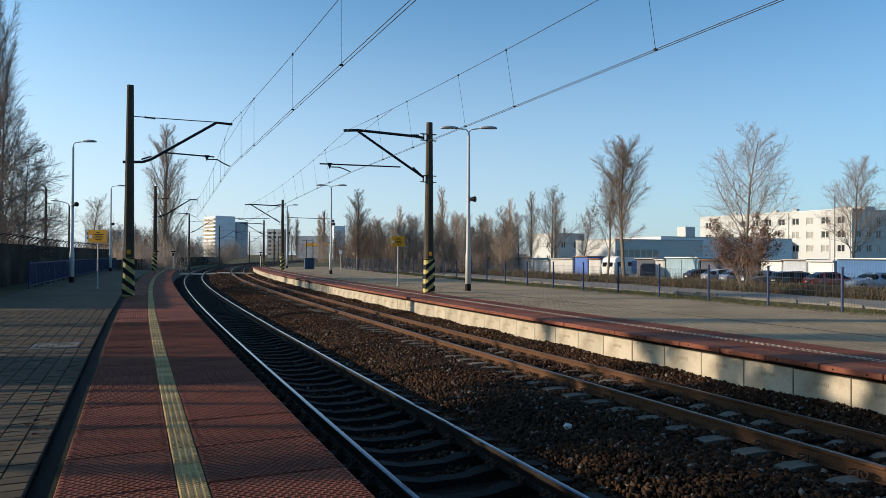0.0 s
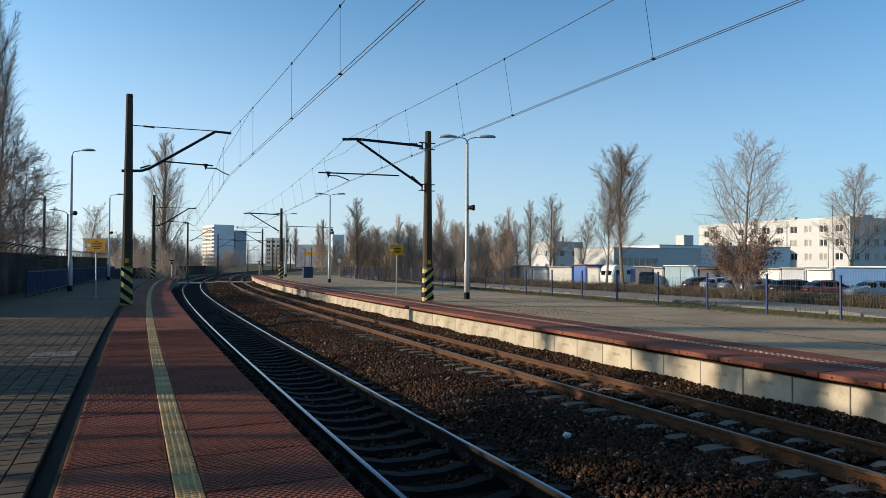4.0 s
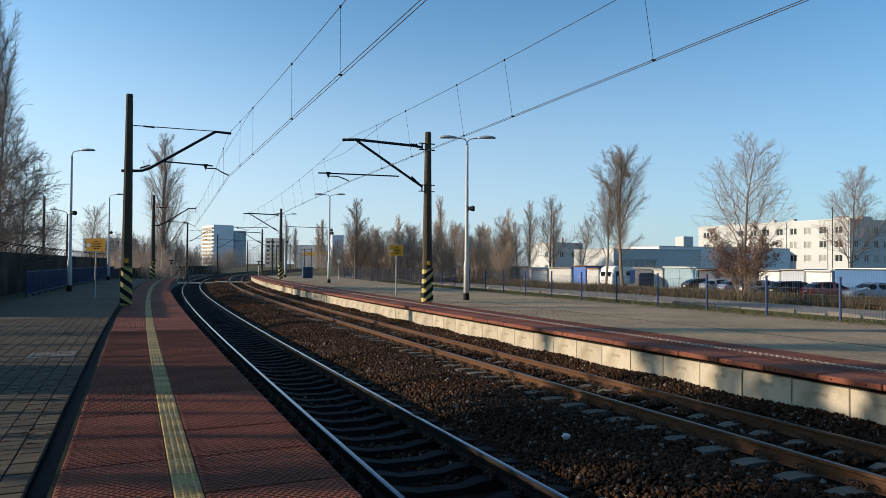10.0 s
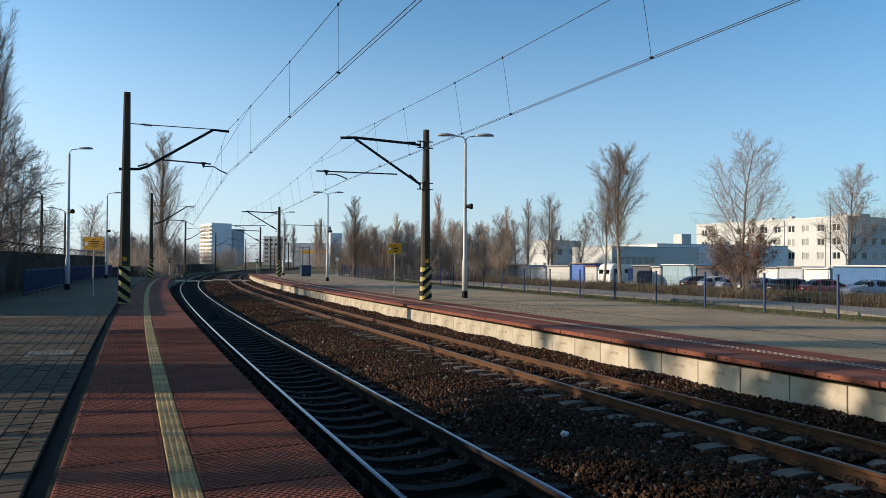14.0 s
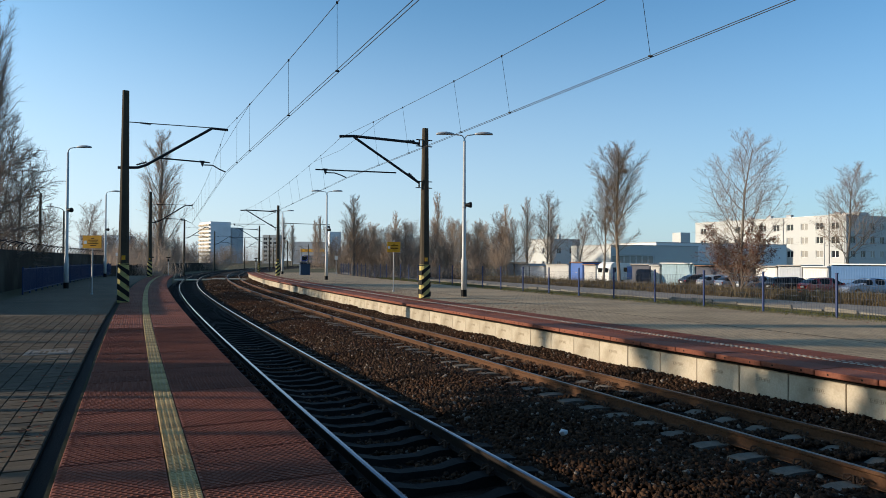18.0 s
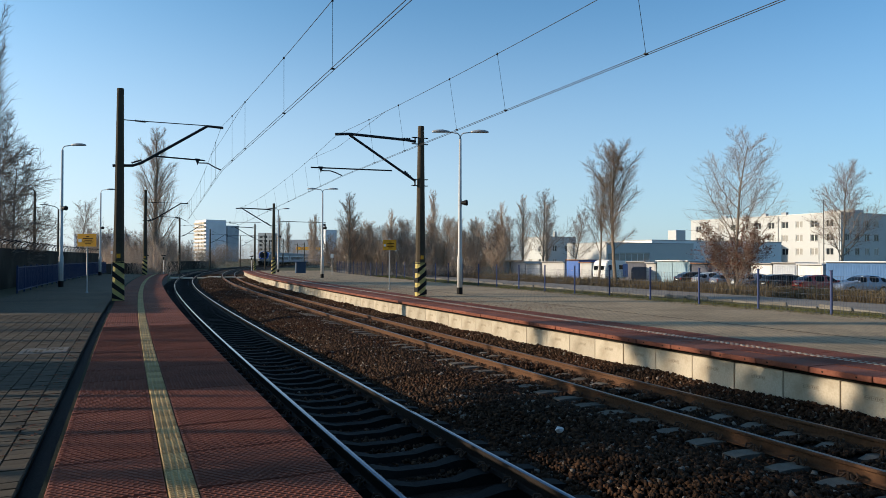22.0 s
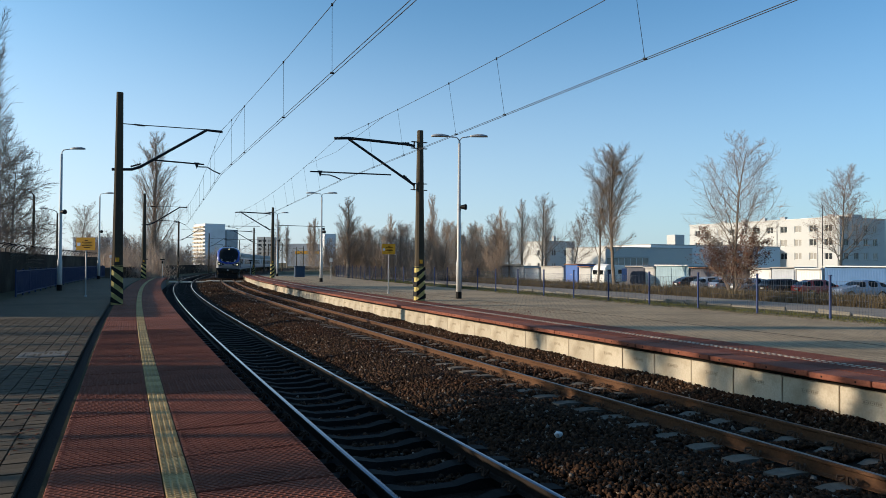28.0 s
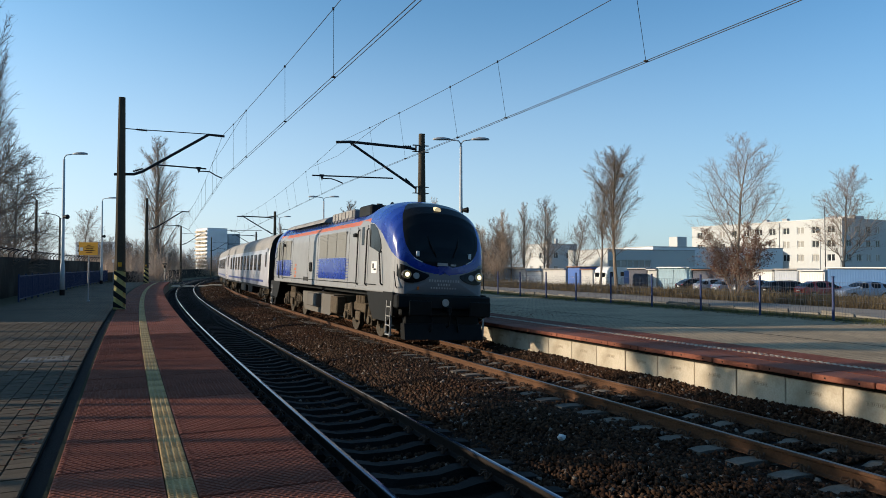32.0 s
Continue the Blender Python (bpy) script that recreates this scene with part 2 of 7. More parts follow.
M_MAST_BLACK = surf("black_band", (0.012, 0.012, 0.012), (0.025, 0.024, 0.022), 25.0, 2.0, 0.7, bump=0.2, depth=0.003)
M_MAST_YELLOW = surf("yellow_band", (0.42, 0.34, 0.1), (0.5, 0.42, 0.16), 25.0, 2.0, 0.7, bump=0.2, depth=0.003, stain=(0.3, 0.27, 0.16), amount=0.6)
M_STEEL_DARK = paint("dark_steel", (0.025, 0.027, 0.03), 0.55, 0.3)
M_WIRE = surf("wire", (0.02, 0.02, 0.022), (0.04, 0.038, 0.036), 20.0, 1.0, 0.6, bump=0.0)
M_GALV = surf("galvanised_steel", (0.336, 0.336, 0.328), (0.416, 0.416, 0.408), 18.0, 1.2, 0.5, metal=0.6, bump=0.05, depth=0.002)
M_LAMPPOST = paint("pale_grey_post", (0.468, 0.468, 0.451), 0.5, 0.1)
M_LAMPHEAD = paint("grey_lamp_head", (0.32, 0.33, 0.34), 0.4, 0.1)
M_BLUEPOST = paint("blue_fence_paint", (0.003, 0.019, 0.092), 0.45)
M_BLUEDARK = paint("dull_blue_fence_paint", (0.010, 0.026, 0.08), 0.6)
M_MESH = paint("mesh_wire_coating", (0.030, 0.042, 0.066), 0.6)
M_SIGN = paint("yellow_sign", (0.72, 0.34, 0.012), 0.5)
M_WHITE = paint("white_paint", (0.671, 0.662, 0.636), 0.5)
M_BLACK = paint("black_paint", (0.003, 0.003, 0.003), 0.5)
M_WALL_OLD = surf("dark_wall", (0.022, 0.017, 0.012), (0.034, 0.027, 0.02), 8.0, 0.4, 0.9, bump=0.4, depth=0.01, stain=(0.08, 0.07, 0.055), amount=0.8)
M_BARK = surf("grey_bark", (0.165, 0.137, 0.108), (0.26, 0.217, 0.175), 12.0, 1.0, 0.95, bump=0.8, depth=0.02)
M_BARK_WARM = surf("brown_bark", (0.19, 0.14, 0.10), (0.29, 0.22, 0.16), 12.0, 1.0, 0.95, bump=0.8, depth=0.02)
M_TWIG = surf("grey_twigs", (0.245, 0.196, 0.164), (0.361, 0.295, 0.245), 6.0, 0.8, 0.9, bump=0.0)
M_TWIG_DARK = surf("dark_twigs", (0.159, 0.120, 0.095), (0.254, 0.196, 0.156), 6.0, 0.8, 0.9, bump=0.0)
M_TWIG_WARM = surf("russet_twigs", (0.42, 0.32, 0.24), (0.58, 0.44, 0.33), 6.0, 0.5, 0.9, bump=0.0, vary=0.4)
M_LEAF_DRY = surf("dry_leaves", (0.16, 0.06, 0.035), (0.25, 0.10, 0.055), 6.0, 0.8, 0.85, bump=0.0, island=0.5)
M_DRYGRASS = surf("dry_grass", (0.14, 0.105, 0.06), (0.22, 0.17, 0.10), 6.0, 0.4, 0.95, bump=0.0, island=0.5)
M_GREENGRASS = surf("short_grass", (0.095, 0.105, 0.030), (0.19, 0.175, 0.060), 6.0, 0.4, 0.9, bump=0.0, island=0.5)
M_ASPHALT = surf("grey_asphalt", (0.20, 0.172, 0.14), (0.28, 0.245, 0.205), 60.0, 0.4, 0.9, bump=0.3, depth=0.004)
M_RENDER_WHITE = surf("white_render", (0.47, 0.475, 0.46), (0.51, 0.515, 0.50), 8.0, 0.15, 0.9, bump=0.1, depth=0.01, stain=(0.6, 0.57, 0.5), amount=0.4)
M_HALL = surf("pale_hall_render", (0.70, 0.71, 0.71), (0.75, 0.76, 0.76), 8.0, 0.15, 0.9, bump=0.1, depth=0.01, stain=(0.6, 0.6, 0.58), amount=0.4)
M_RENDER_GREY = surf("grey_cladding", (0.40, 0.41, 0.425), (0.45, 0.46, 0.475), 8.0, 0.15, 0.7, bump=0.1, depth=0.01)
# lightened and blued: the haze of distance is put into the colour
M_TOWER = surf("hazed_tower_render", (0.66, 0.68, 0.71), (0.72, 0.74, 0.77), 2.0, 0.05, 0.9, bump=0.0)
M_TOWER_SAND = surf("tower_balconies", (0.496, 0.416, 0.304), (0.560, 0.480, 0.368), 2.0, 0.05, 0.9, bump=0.0)
M_MAROON = surf("maroon_cladding", (0.06, 0.022, 0.02), (0.085, 0.03, 0.027), 5.0, 0.3, 0.7)
M_ROOF = surf("bitumen_roof", (0.1, 0.1, 0.1), (0.15, 0.15, 0.15), 5.0, 0.3, 0.9)
M_PANE = pane_glass("window_pane")
M_PANE_PALE = pane_glass("curtained_pane", (0.2, 0.19, 0.17), 0.1)
M_CHROME = paint("bright_metal", (0.6, 0.6, 0.6), 0.2, 0.9)

# ---- building helpers ----
def mesh_of(name, bm, *mats):
    me = bpy.data.meshes.new(name)
    bm.to_mesh(me)
    bm.free()
    for m in mats:
        me.materials.append(m)
    return me


def part(name, bm, material, parent, label="", smooth=False):
    mats = material if isinstance(material, (list, tuple)) else (material,)
    me = bm if isinstance(bm, bpy.types.Mesh) else mesh_of(name, bm, *mats)
    if smooth:
        me.polygons.foreach_set("use_smooth", [True] * len(me.polygons))
    ob = new(name, me)
    ob.parent = parent
    return tagged(ob, label)


def thing(name, label, category, m=None, group="", kind=""):
    ob = new(name)
    ob.empty_display_size = 0.2
    if m is not None:
        ob.matrix_basis = m
    return tagged(ob, label, category, group, kind)


def single(name, bm, material, label, category="", group="", kind="", m=None, smooth=False):
    ob = part(name, bm, material, None, label, smooth)
    if m is not None:
        ob.matrix_basis = m
    return tagged(ob, "", category, group, kind)


def box(bm, c, size, rz=0.0, m=None, bevel=0.0, mi=0):
    """A box of that size about c, turned rz degrees; bevel rounds its edges."""
    mm = (m or Matrix.Identity(4)) @ Matrix.Translation(c) @ Matrix.Rotation(radians(rz), 4, "Z")
    r = bmesh.ops.create_cube(bm, size=1.0, matrix=mm @ Matrix.Diagonal((*size, 1)))
    if bevel:
        es = list({e for v in r["verts"] for e in v.link_edges})
        b = bmesh.ops.bevel(bm, geom=es, offset=bevel, segments=1, affect="EDGES")
        fs = b["faces"]
    fs = {f for v in r["verts"] if v.is_valid for f in v.link_faces}
    if mi:
        for f in fs:
            f.material_index = mi
    return bm


def tube(bm, a, b, ra, rb=None, n=8, caps=True):
    a, b = Vector(a), Vector(b)
    rb = ra if rb is None else rb
    d = (b - a).normalized()
    u = d.orthogonal().normalized()
    w = d.cross(u)
    A = [bm.verts.new(a + ra * (math.cos(k * math.tau / n) * u + math.sin(k * math.tau / n) * w)) for k in range(n)]
    B = [bm.verts.new(b + rb * (math.cos(k * math.tau / n) * u + math.sin(k * math.tau / n) * w)) for k in range(n)]
    for k in range(n):
        bm.faces.new((A[k], A[(k + 1) % n], B[(k + 1) % n], B[k]))
    if caps:
        bm.faces.new(A[::-1])
        bm.faces.new(B)
    return bm


def pipe(bm, pts, r, n=6):
    """A bent tube through the points."""
    rings = []
    pts = [Vector(p) for p in pts]
    u = None
    for i, p in enumerate(pts):
        d = (pts[min(i + 1, len(pts) - 1)] - pts[max(i - 1, 0)]).normalized()
        u = d.orthogonal().normalized() if u is None else (u - u.dot(d) * d).normalized()
        w = d.cross(u)
        rr = r[i] if isinstance(r, (list, tuple)) else r
        rings.append([bm.verts.new(p + rr * (math.cos(k * math.tau / n) * u + math.sin(k * math.tau / n) * w)) for k in range(n)])
    for A, B in zip(rings, rings[1:]):
        for k in range(n):
            bm.faces.new((A[k], A[(k + 1) % n], B[(k + 1) % n], B[k]))
    bm.faces.new(rings[0][::-1])
    bm.faces.new(rings[-1])
    return bm


def prism(bm, outline, depth, m=None):
    """A flat outline in x and z, made depth thick along y."""
    m = m or Matrix.Identity(4)
    A = [bm.verts.new(m @ Vector((x, -depth / 2, z))) for x, z in outline]
    B = [bm.verts.new(m @ Vector((x, depth / 2, z))) for x, z in outline]
    k = len(A)
    bm.faces.new(A)
    bm.faces.new(B[::-1])
    for i in range(k):
        bm.faces.new((A[i], B[i], B[(i + 1) % k], A[(i + 1) % k]))
    bmesh.ops.recalc_face_normals(bm, faces=bm.faces[:])
    return bm


def quick(name, verts, faces, material, uv=None):
    me = bpy.data.meshes.new(name)
    me.from_pydata(verts, [], faces)
    for m in material if isinstance(material, (list, tuple)) else (material,):
        me.materials.append(m)
    if uv is not None:
        lay = me.uv_layers.new(name="UVMap")
        idx = np.empty(len(me.loops), dtype=np.int32)
        me.loops.foreach_get("vertex_index", idx)
        lay.data.foreach_set("uv", np.asarray(uv, dtype=np.float32)[idx].ravel())
    me.update()
    return me


# ---- the line: centre of the far track, by distance along it ----
BEND_AT = [-60, 0, 30, 60, 90, 120, 160, 200, 260, 420, 1000]
BEND = [0.0006, 0.0006, 0.00105, 0.00207, 0.00196, 0.00167, 0.00166, 0.00169, 0.00164, 0.0014, 0.0]
SS = np.arange(-60.0, 960.0, 0.5)
_k = np.interp(SS, BEND_AT, BEND)
_psi = np.cumsum(_k) * 0.5
_i0 = 120
PSI = 0.42166 - (_psi - _psi[_i0])
_x, _y = np.cumsum(-np.sin(PSI)) * 0.5, np.cumsum(np.cos(PSI)) * 0.5
LX, LY = _x - _x[_i0] + 5.019, _y - _y[_i0] + 8.0
GAP = 4.69      # between the two track centres
ZA, ZB = -0.503, -0.575    # rail tops, far track
ZN1, ZN2 = -0.597, -0.622  # rail tops, near track


def along(s, d=0.0, z=0.0):
    a = np.interp(s, SS, PSI)
    return Vector((np.interp(s, SS, LX) + d * math.cos(a), np.interp(s, SS, LY) + d * math.sin(a), z))


def heading(s):
    """Degrees by which the line at s turns left of +y."""
    return math.degrees(np.interp(s, SS, PSI))


def at_line(s, d, z=0.0):
    """A pose on the line: its x goes across to the far side, its y along."""
    p = along(s, d, z)
    return pose(p.x, p.y, p.z, 0, 0, heading(s))


def sweep(name, profile, s0, s1, ds, material, closed=False, mi=None):
    """A profile of (d, z) carried along the line."""
    ss = np.arange(s0, s1 + ds * 0.5, ds)
    a = np.interp(ss, SS, PSI)
    x, y = np.interp(ss, SS, LX), np.interp(ss, SS, LY)
    k = len(profile)
    verts, uv, run = [], [], 0.0
    for i in range(len(ss)):
        ca, sa = math.cos(a[i]), math.sin(a[i])
        run = 0.0
        for j, (d, z) in enumerate(profile):
            if j:
                run += math.hypot(d - profile[j - 1][0], z - profile[j - 1][1])
            verts.append((x[i] + d * ca, y[i] + d * sa, z))
            uv.append((profile[0][0] + run, ss[i]))
    faces = []
    for i in range(len(ss) - 1):
        for j in range(k if closed else k - 1):
            q = (j + 1) % k
            faces.append((i * k + j, i * k + q, (i + 1) * k + q, (i + 1) * k + j))
    if closed:
        faces.append(tuple(range(k))[::-1])
        faces.append(tuple((len(ss) - 1) * k + j for j in range(k)))
    me = quick(name, verts, faces, material, uv)
    if mi:
        n = k if closed else k - 1
        ids = [mi[j % n] if j < n * (len(ss) - 1) else 0 for j in range(len(faces))]
        me.polygons.foreach_set("material_index", ids)
    return me

# ---- ground, ballast, tracks ----
g = 4000.0
single("ground", quick("ground", [(-g, -g, -0.95), (g, -g, -0.95), (g, g, -0.95), (-g, g, -0.95)], [(0, 1, 2, 3)], M_GROUND), M_GROUND,
       "dry winter grass and bare soil beside the railway", "ground", kind="structure")

BED = [(-6.62, -0.93), (-6.1, -0.86), (-5.7, -0.86), (-5.2, -0.88), (-4.2, -0.88), (-3.7, -0.85), (-3.3, -0.84), (-2.9, -0.78),
       (-2.45, -0.68), (-1.9, -0.64), (-1.4, -0.67), (-1.0, -0.685), (-0.5, -0.715), (0.5, -0.735), (1.0, -0.735), (1.35, -0.70), (1.7, -0.625), (2.1, -0.6)]
END_R = 90.0   # where the far platform ends
END_L = 72.0   # where the near platform ends
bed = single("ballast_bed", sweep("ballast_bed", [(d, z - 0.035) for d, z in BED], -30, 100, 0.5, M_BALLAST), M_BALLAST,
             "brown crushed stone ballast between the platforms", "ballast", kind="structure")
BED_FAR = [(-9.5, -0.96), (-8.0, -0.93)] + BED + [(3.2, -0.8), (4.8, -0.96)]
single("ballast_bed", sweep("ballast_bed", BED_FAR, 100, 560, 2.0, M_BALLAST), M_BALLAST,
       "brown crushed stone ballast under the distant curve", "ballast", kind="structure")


def bed_z(d):
    return float(np.interp(d, [p[0] for p in BED], [p[1] for p in BED]))


def rail_profile(d, top):
    """Flat-bottomed rail, 172 mm high."""
    half = [(0.0, 0.0), (0.028, -0.002), (0.036, -0.012), (0.036, -0.038), (0.01, -0.052), (0.009, -0.14), (0.02, -0.152), (0.075, -0.162), (0.075, -0.172)]
    return [(d + x, top + z) for x, z in half] + [(d - x, top + z) for x, z in half[:0:-1]]


RAIL_MI = [1, 0, 0, 0, 0, 0, 0, 0, 0, 0, 0, 0, 0, 0, 0, 0, 1]
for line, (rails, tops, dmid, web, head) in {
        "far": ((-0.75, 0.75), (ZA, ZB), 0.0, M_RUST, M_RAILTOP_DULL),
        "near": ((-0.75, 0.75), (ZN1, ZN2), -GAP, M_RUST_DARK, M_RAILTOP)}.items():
    track = thing("railway_track", "curved railway track of %s on concrete sleepers" % (
        "rusty brown rails" if line == "far" else "dark rails with shining heads"), "track", kind="structure", group="tracks of the station")
    for d, top in zip(rails, tops):
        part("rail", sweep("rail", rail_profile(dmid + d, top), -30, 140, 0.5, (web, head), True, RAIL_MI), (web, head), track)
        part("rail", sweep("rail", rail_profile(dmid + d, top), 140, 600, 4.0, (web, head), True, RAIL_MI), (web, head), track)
    # sleepers: waisted concrete beams, higher under the rails
    bm = bmesh.new()
    prof = [(-1.3, 0.0, 0.12), (-1.12, 0.02, 0.13), (-0.5, 0.02, 0.13), (-0.25, -0.035, 0.1), (0.25, -0.035, 0.1), (0.5, 0.02, 0.13), (1.12, 0.02, 0.13), (1.3, 0.0, 0.12)]
    rings = []
    for x, zt, w in prof:
        rings.append([bm.verts.new(v) for v in ((x, -w, -0.2), (x, -w * 0.85, zt), (x, w * 0.85, zt), (x, w, -0.2))])
    for A, B in zip(rings, rings[1:]):
        for k in range(3):
            bm.faces.new((A[k], B[k], B[k + 1], A[k + 1]))
    bm.faces.new(rings[0])
    bm.faces.new(rings[-1][::-1])
    bmesh.ops.recalc_face_normals(bm, faces=bm.faces[:])
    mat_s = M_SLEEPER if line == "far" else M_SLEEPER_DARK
    sl = mesh_of("sleeper", bm, mat_s)
    tilt = math.degrees(math.atan2(tops[0] - tops[1], 1.5))
    far_v, far_f = [], []
    base = [tuple(v.co) for v in sl.vertices]
    basef = [tuple(p.vertices) for p in sl.polygons]
    zmid = (tops[0] + tops[1]) / 2 - 0.192
    rnd = random.Random(5)
    for k in range(-16, 880):
        s = k * 0.6 + (0.2 if line == "far" else 0.0)
        m = at_line(s, dmid + rnd.uniform(-0.02, 0.02), zmid) @ pose(0, 0, 0, 0, tilt, rnd.uniform(-0.6, 0.6))
        if k < 240:
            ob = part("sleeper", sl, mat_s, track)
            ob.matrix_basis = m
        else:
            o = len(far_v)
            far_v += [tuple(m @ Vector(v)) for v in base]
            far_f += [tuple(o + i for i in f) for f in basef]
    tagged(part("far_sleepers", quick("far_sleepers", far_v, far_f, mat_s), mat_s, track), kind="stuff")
    # spring clips on both sides of each rail foot
    bm = bmesh.new()
    for sx in (-1, 1):
        for sy in (-1, 1):
            pipe(bm, [(sx * 0.06, sy * 0.03, 0.03), (sx * 0.085, sy * 0.07, 0.075), (sx * 0.125, sy * 0.11, 0.07), (sx * 0.155, sy * 0.1, 0.025), (sx * 0.15, sy * 0.06, 0.03), (sx * 0.12, sy * 0.03, 0.07)], 0.013, 5)
        tube(bm, (sx * 0.12, 0, -0.01), (sx * 0.12, 0, 0.085), 0.022, 0.018, 6)
    clip = mesh_of("rail_clip", bm, M_CLIP)
    for k in range(-4, 60 if line == "far" else 24):
        for d in rails:
            s = k * 0.6 + (0.2 if line == "far" else 0.0)
            ob = part("rail_clip", clip, M_CLIP, track)
            ob.matrix_basis = at_line(s, dmid + d, (tops[0] if d < 0 else tops[1]) - 0.168)

# ---- platforms ----
PL = -GAP - 1.64      # edge of the near platform
PLC = PL - 2.03       # drain between red slabs and pavers
PR = 1.84
near = thing("platform", "near platform of grey pavers with a red edge", "platform", kind="structure")
part("platform_wall", sweep("platform_wall", [(PL - 0.12, -1.0), (PL - 0.12, -0.14), (PL - 0.4, -0.14)], -30, END_L, 1.0, M_CONC_DARK), M_CONC_DARK, near)
part("slab_bed", sweep("slab_bed", [(PL - 0.1, -0.055), (PLC - 0.02, -0.055)], -30, END_L, 1.0, M_DRAIN), M_DRAIN, near)
part("drain", sweep("drain", [(PLC + 0.01, -0.07), (PLC - 0.17, -0.07)], -30, END_L, 1.0, M_DRAIN), M_DRAIN, near, "black dirty drainage gully, its deep shade put into the colour")
part("moss_strip", sweep("moss_strip", [(PLC + 0.03, -0.012), (PLC - 0.012, -0.006)], -30, END_L, 0.5, M_MOSS), M_MOSS, near)
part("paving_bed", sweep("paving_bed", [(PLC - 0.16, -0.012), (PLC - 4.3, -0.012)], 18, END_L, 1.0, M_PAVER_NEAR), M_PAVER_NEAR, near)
part("sand_bed", sweep("sand_bed", [(PLC - 0.16, -0.022), (PLC - 4.3, -0.022)], -30, 18, 1.0, M_DRAIN), M_DRAIN, near)


def slab_mesh(name, w, ln, th, material, e=0.006, studs=None, stud_mat=None):
    """A slab w wide (x) and ln long (y), its top at 0, with softened edges."""
    bm = bmesh.new()
    uvl = bm.loops.layers.uv.new("UVMap")
    t = [bm.verts.new((x * (w / 2 - e), y * (ln / 2 - e), 0)) for x, y in ((-1, -1), (1, -1), (1, 1), (-1, 1))]
    m_ = [bm.verts.new((x * (w / 2 - 0.002), y * (ln / 2 - 0.002), -e)) for x, y in ((-1, -1), (1, -1), (1, 1), (-1, 1))]
    b_ = [bm.verts.new((x * (w / 2 - 0.002), y * (ln / 2 - 0.002), -th)) for x, y in ((-1, -1), (1, -1), (1, 1), (-1, 1))]
    bm.faces.new(t)
    for A, B in ((t, m_), (m_, b_)):
        for k in range(4):
            bm.faces.new((B[k], B[(k + 1) % 4], A[(k + 1) % 4], A[k]))
    if studs:
        nx, ny, sx, sy, hz = studs
        for i in range(nx):
            for j in range(ny):
                cx, cy = (i + 0.5) / nx * w - w / 2, (j + 0.5) / ny * ln - ln / 2
                if nx > 8:
                    # rows of long studs, each row shifted against the next
                    cx = min(max(cx + (0.25 if j % 2 else -0.25) * w / nx, sx - w / 2 + e), w / 2 - sx - e)
                q = [bm.verts.new((cx + u * sx, cy + v * sy, 0)) for u, v in ((-1, -1), (1, -1), (1, 1), (-1, 1))]
                p = [bm.verts.new((cx + u * sx * 0.6, cy + v * sy * 0.6, hz)) for u, v in ((-1, -1), (1, -1), (1, 1), (-1, 1))]
                fs = [bm.faces.new(p)] + [bm.faces.new((q[k], q[(k + 1) % 4], p[(k + 1) % 4], p[k])) for k in range(4)]
                for f in fs:
                    f.material_index = 1 if stud_mat else 0
    for f in bm.faces:
        for lp in f.loops:
            lp[uvl].uv = (lp.vert.co.x, lp.vert.co.y)
    return mesh_of(name, bm, *([material, stud_mat] if stud_mat else [material]))


TD = PL - 1.125       # tactile line
outer = slab_mesh("slab", 1.02, 0.99, 0.12, M_RED)
inner = slab_mesh("slab", 0.78, 0.99, 0.1, M_RED)
outer_near = slab_mesh("slab", 1.02, 0.974, 0.12, M_RED_STUD, studs=(15, 24, 0.027, 0.011, 0.006))
inner_near = slab_mesh("slab", 0.78, 0.974, 0.1, M_RED_STUD, studs=(11, 24, 0.027, 0.011, 0.006))
tact = slab_mesh("tactile_tile", 0.2, 0.495, 0.08, M_YELLOW_TILE, studs=(4, 12, 0.02, 0.0125, 0.009))
rnd = random.Random(8)
for k in range(-18, int(END_L)):
    by = -2 < k < 13
    for me, d, nm, mt in ((outer_near if by else outer, PL - 0.512, "slab", M_RED), (inner_near if by else inner, TD - 0.1 - 0.395, "slab", M_RED)):
        ob = part(nm, me, mt, near)
        ob.matrix_basis = at_line(k + 0.5, d, rnd.uniform(-0.004, 0.002)) @ pose(0, 0, 0, 0, 0, rnd.uniform(-0.15, 0.15))
    for h_ in (0.25, 0.75):
        ob = part("tactile_tile", tact, M_YELLOW_TILE, near)
        ob.matrix_basis = at_line(k + h_, TD, 0.001)

farp = thing("platform", "far platform with a concrete face and red coping", "platform", kind="structure")
part("paving", sweep("paving", [(PR + 2.1, -0.006), (PR + 10.2, -0.006), (PR + 10.3, -0.06), (PR + 11.4, -0.12), (PR + 11.6, -0.9)], -30, END_R, 1.0, M_PAVER), M_PAVER, farp)
part("seam", sweep("seam", [(6.4, -0.001), (6.45, -0.001)], -30, END_R, 1.0, M_DRAIN), M_DRAIN, farp, "dark mossy seam between the pavers")
part("slab_bed", sweep("slab_bed", [(PR + 0.14, -0.07), (PR + 2.12, -0.07)], -30, END_R, 1.0, M_DRAIN), M_DRAIN, farp)
# near-black sheet, left showing as the line of shade under the coping
part("backing", sweep("backing", [(PR + 0.2, -1.1), (PR + 0.2, -0.1)], -30, END_R, 1.0, M_DRAIN), M_DRAIN, farp)
bm = bmesh.new()
box(bm, (0.06, 0, -0.57), (0.12, 0.984, 0.80), bevel=0.008)
for q in range(9):
    box(bm, (-0.0005, -0.13 + 0.031 * q, -0.34), (0.003, 0.018, 0.034 if q not in (4, 7) else 0.01), mi=1)
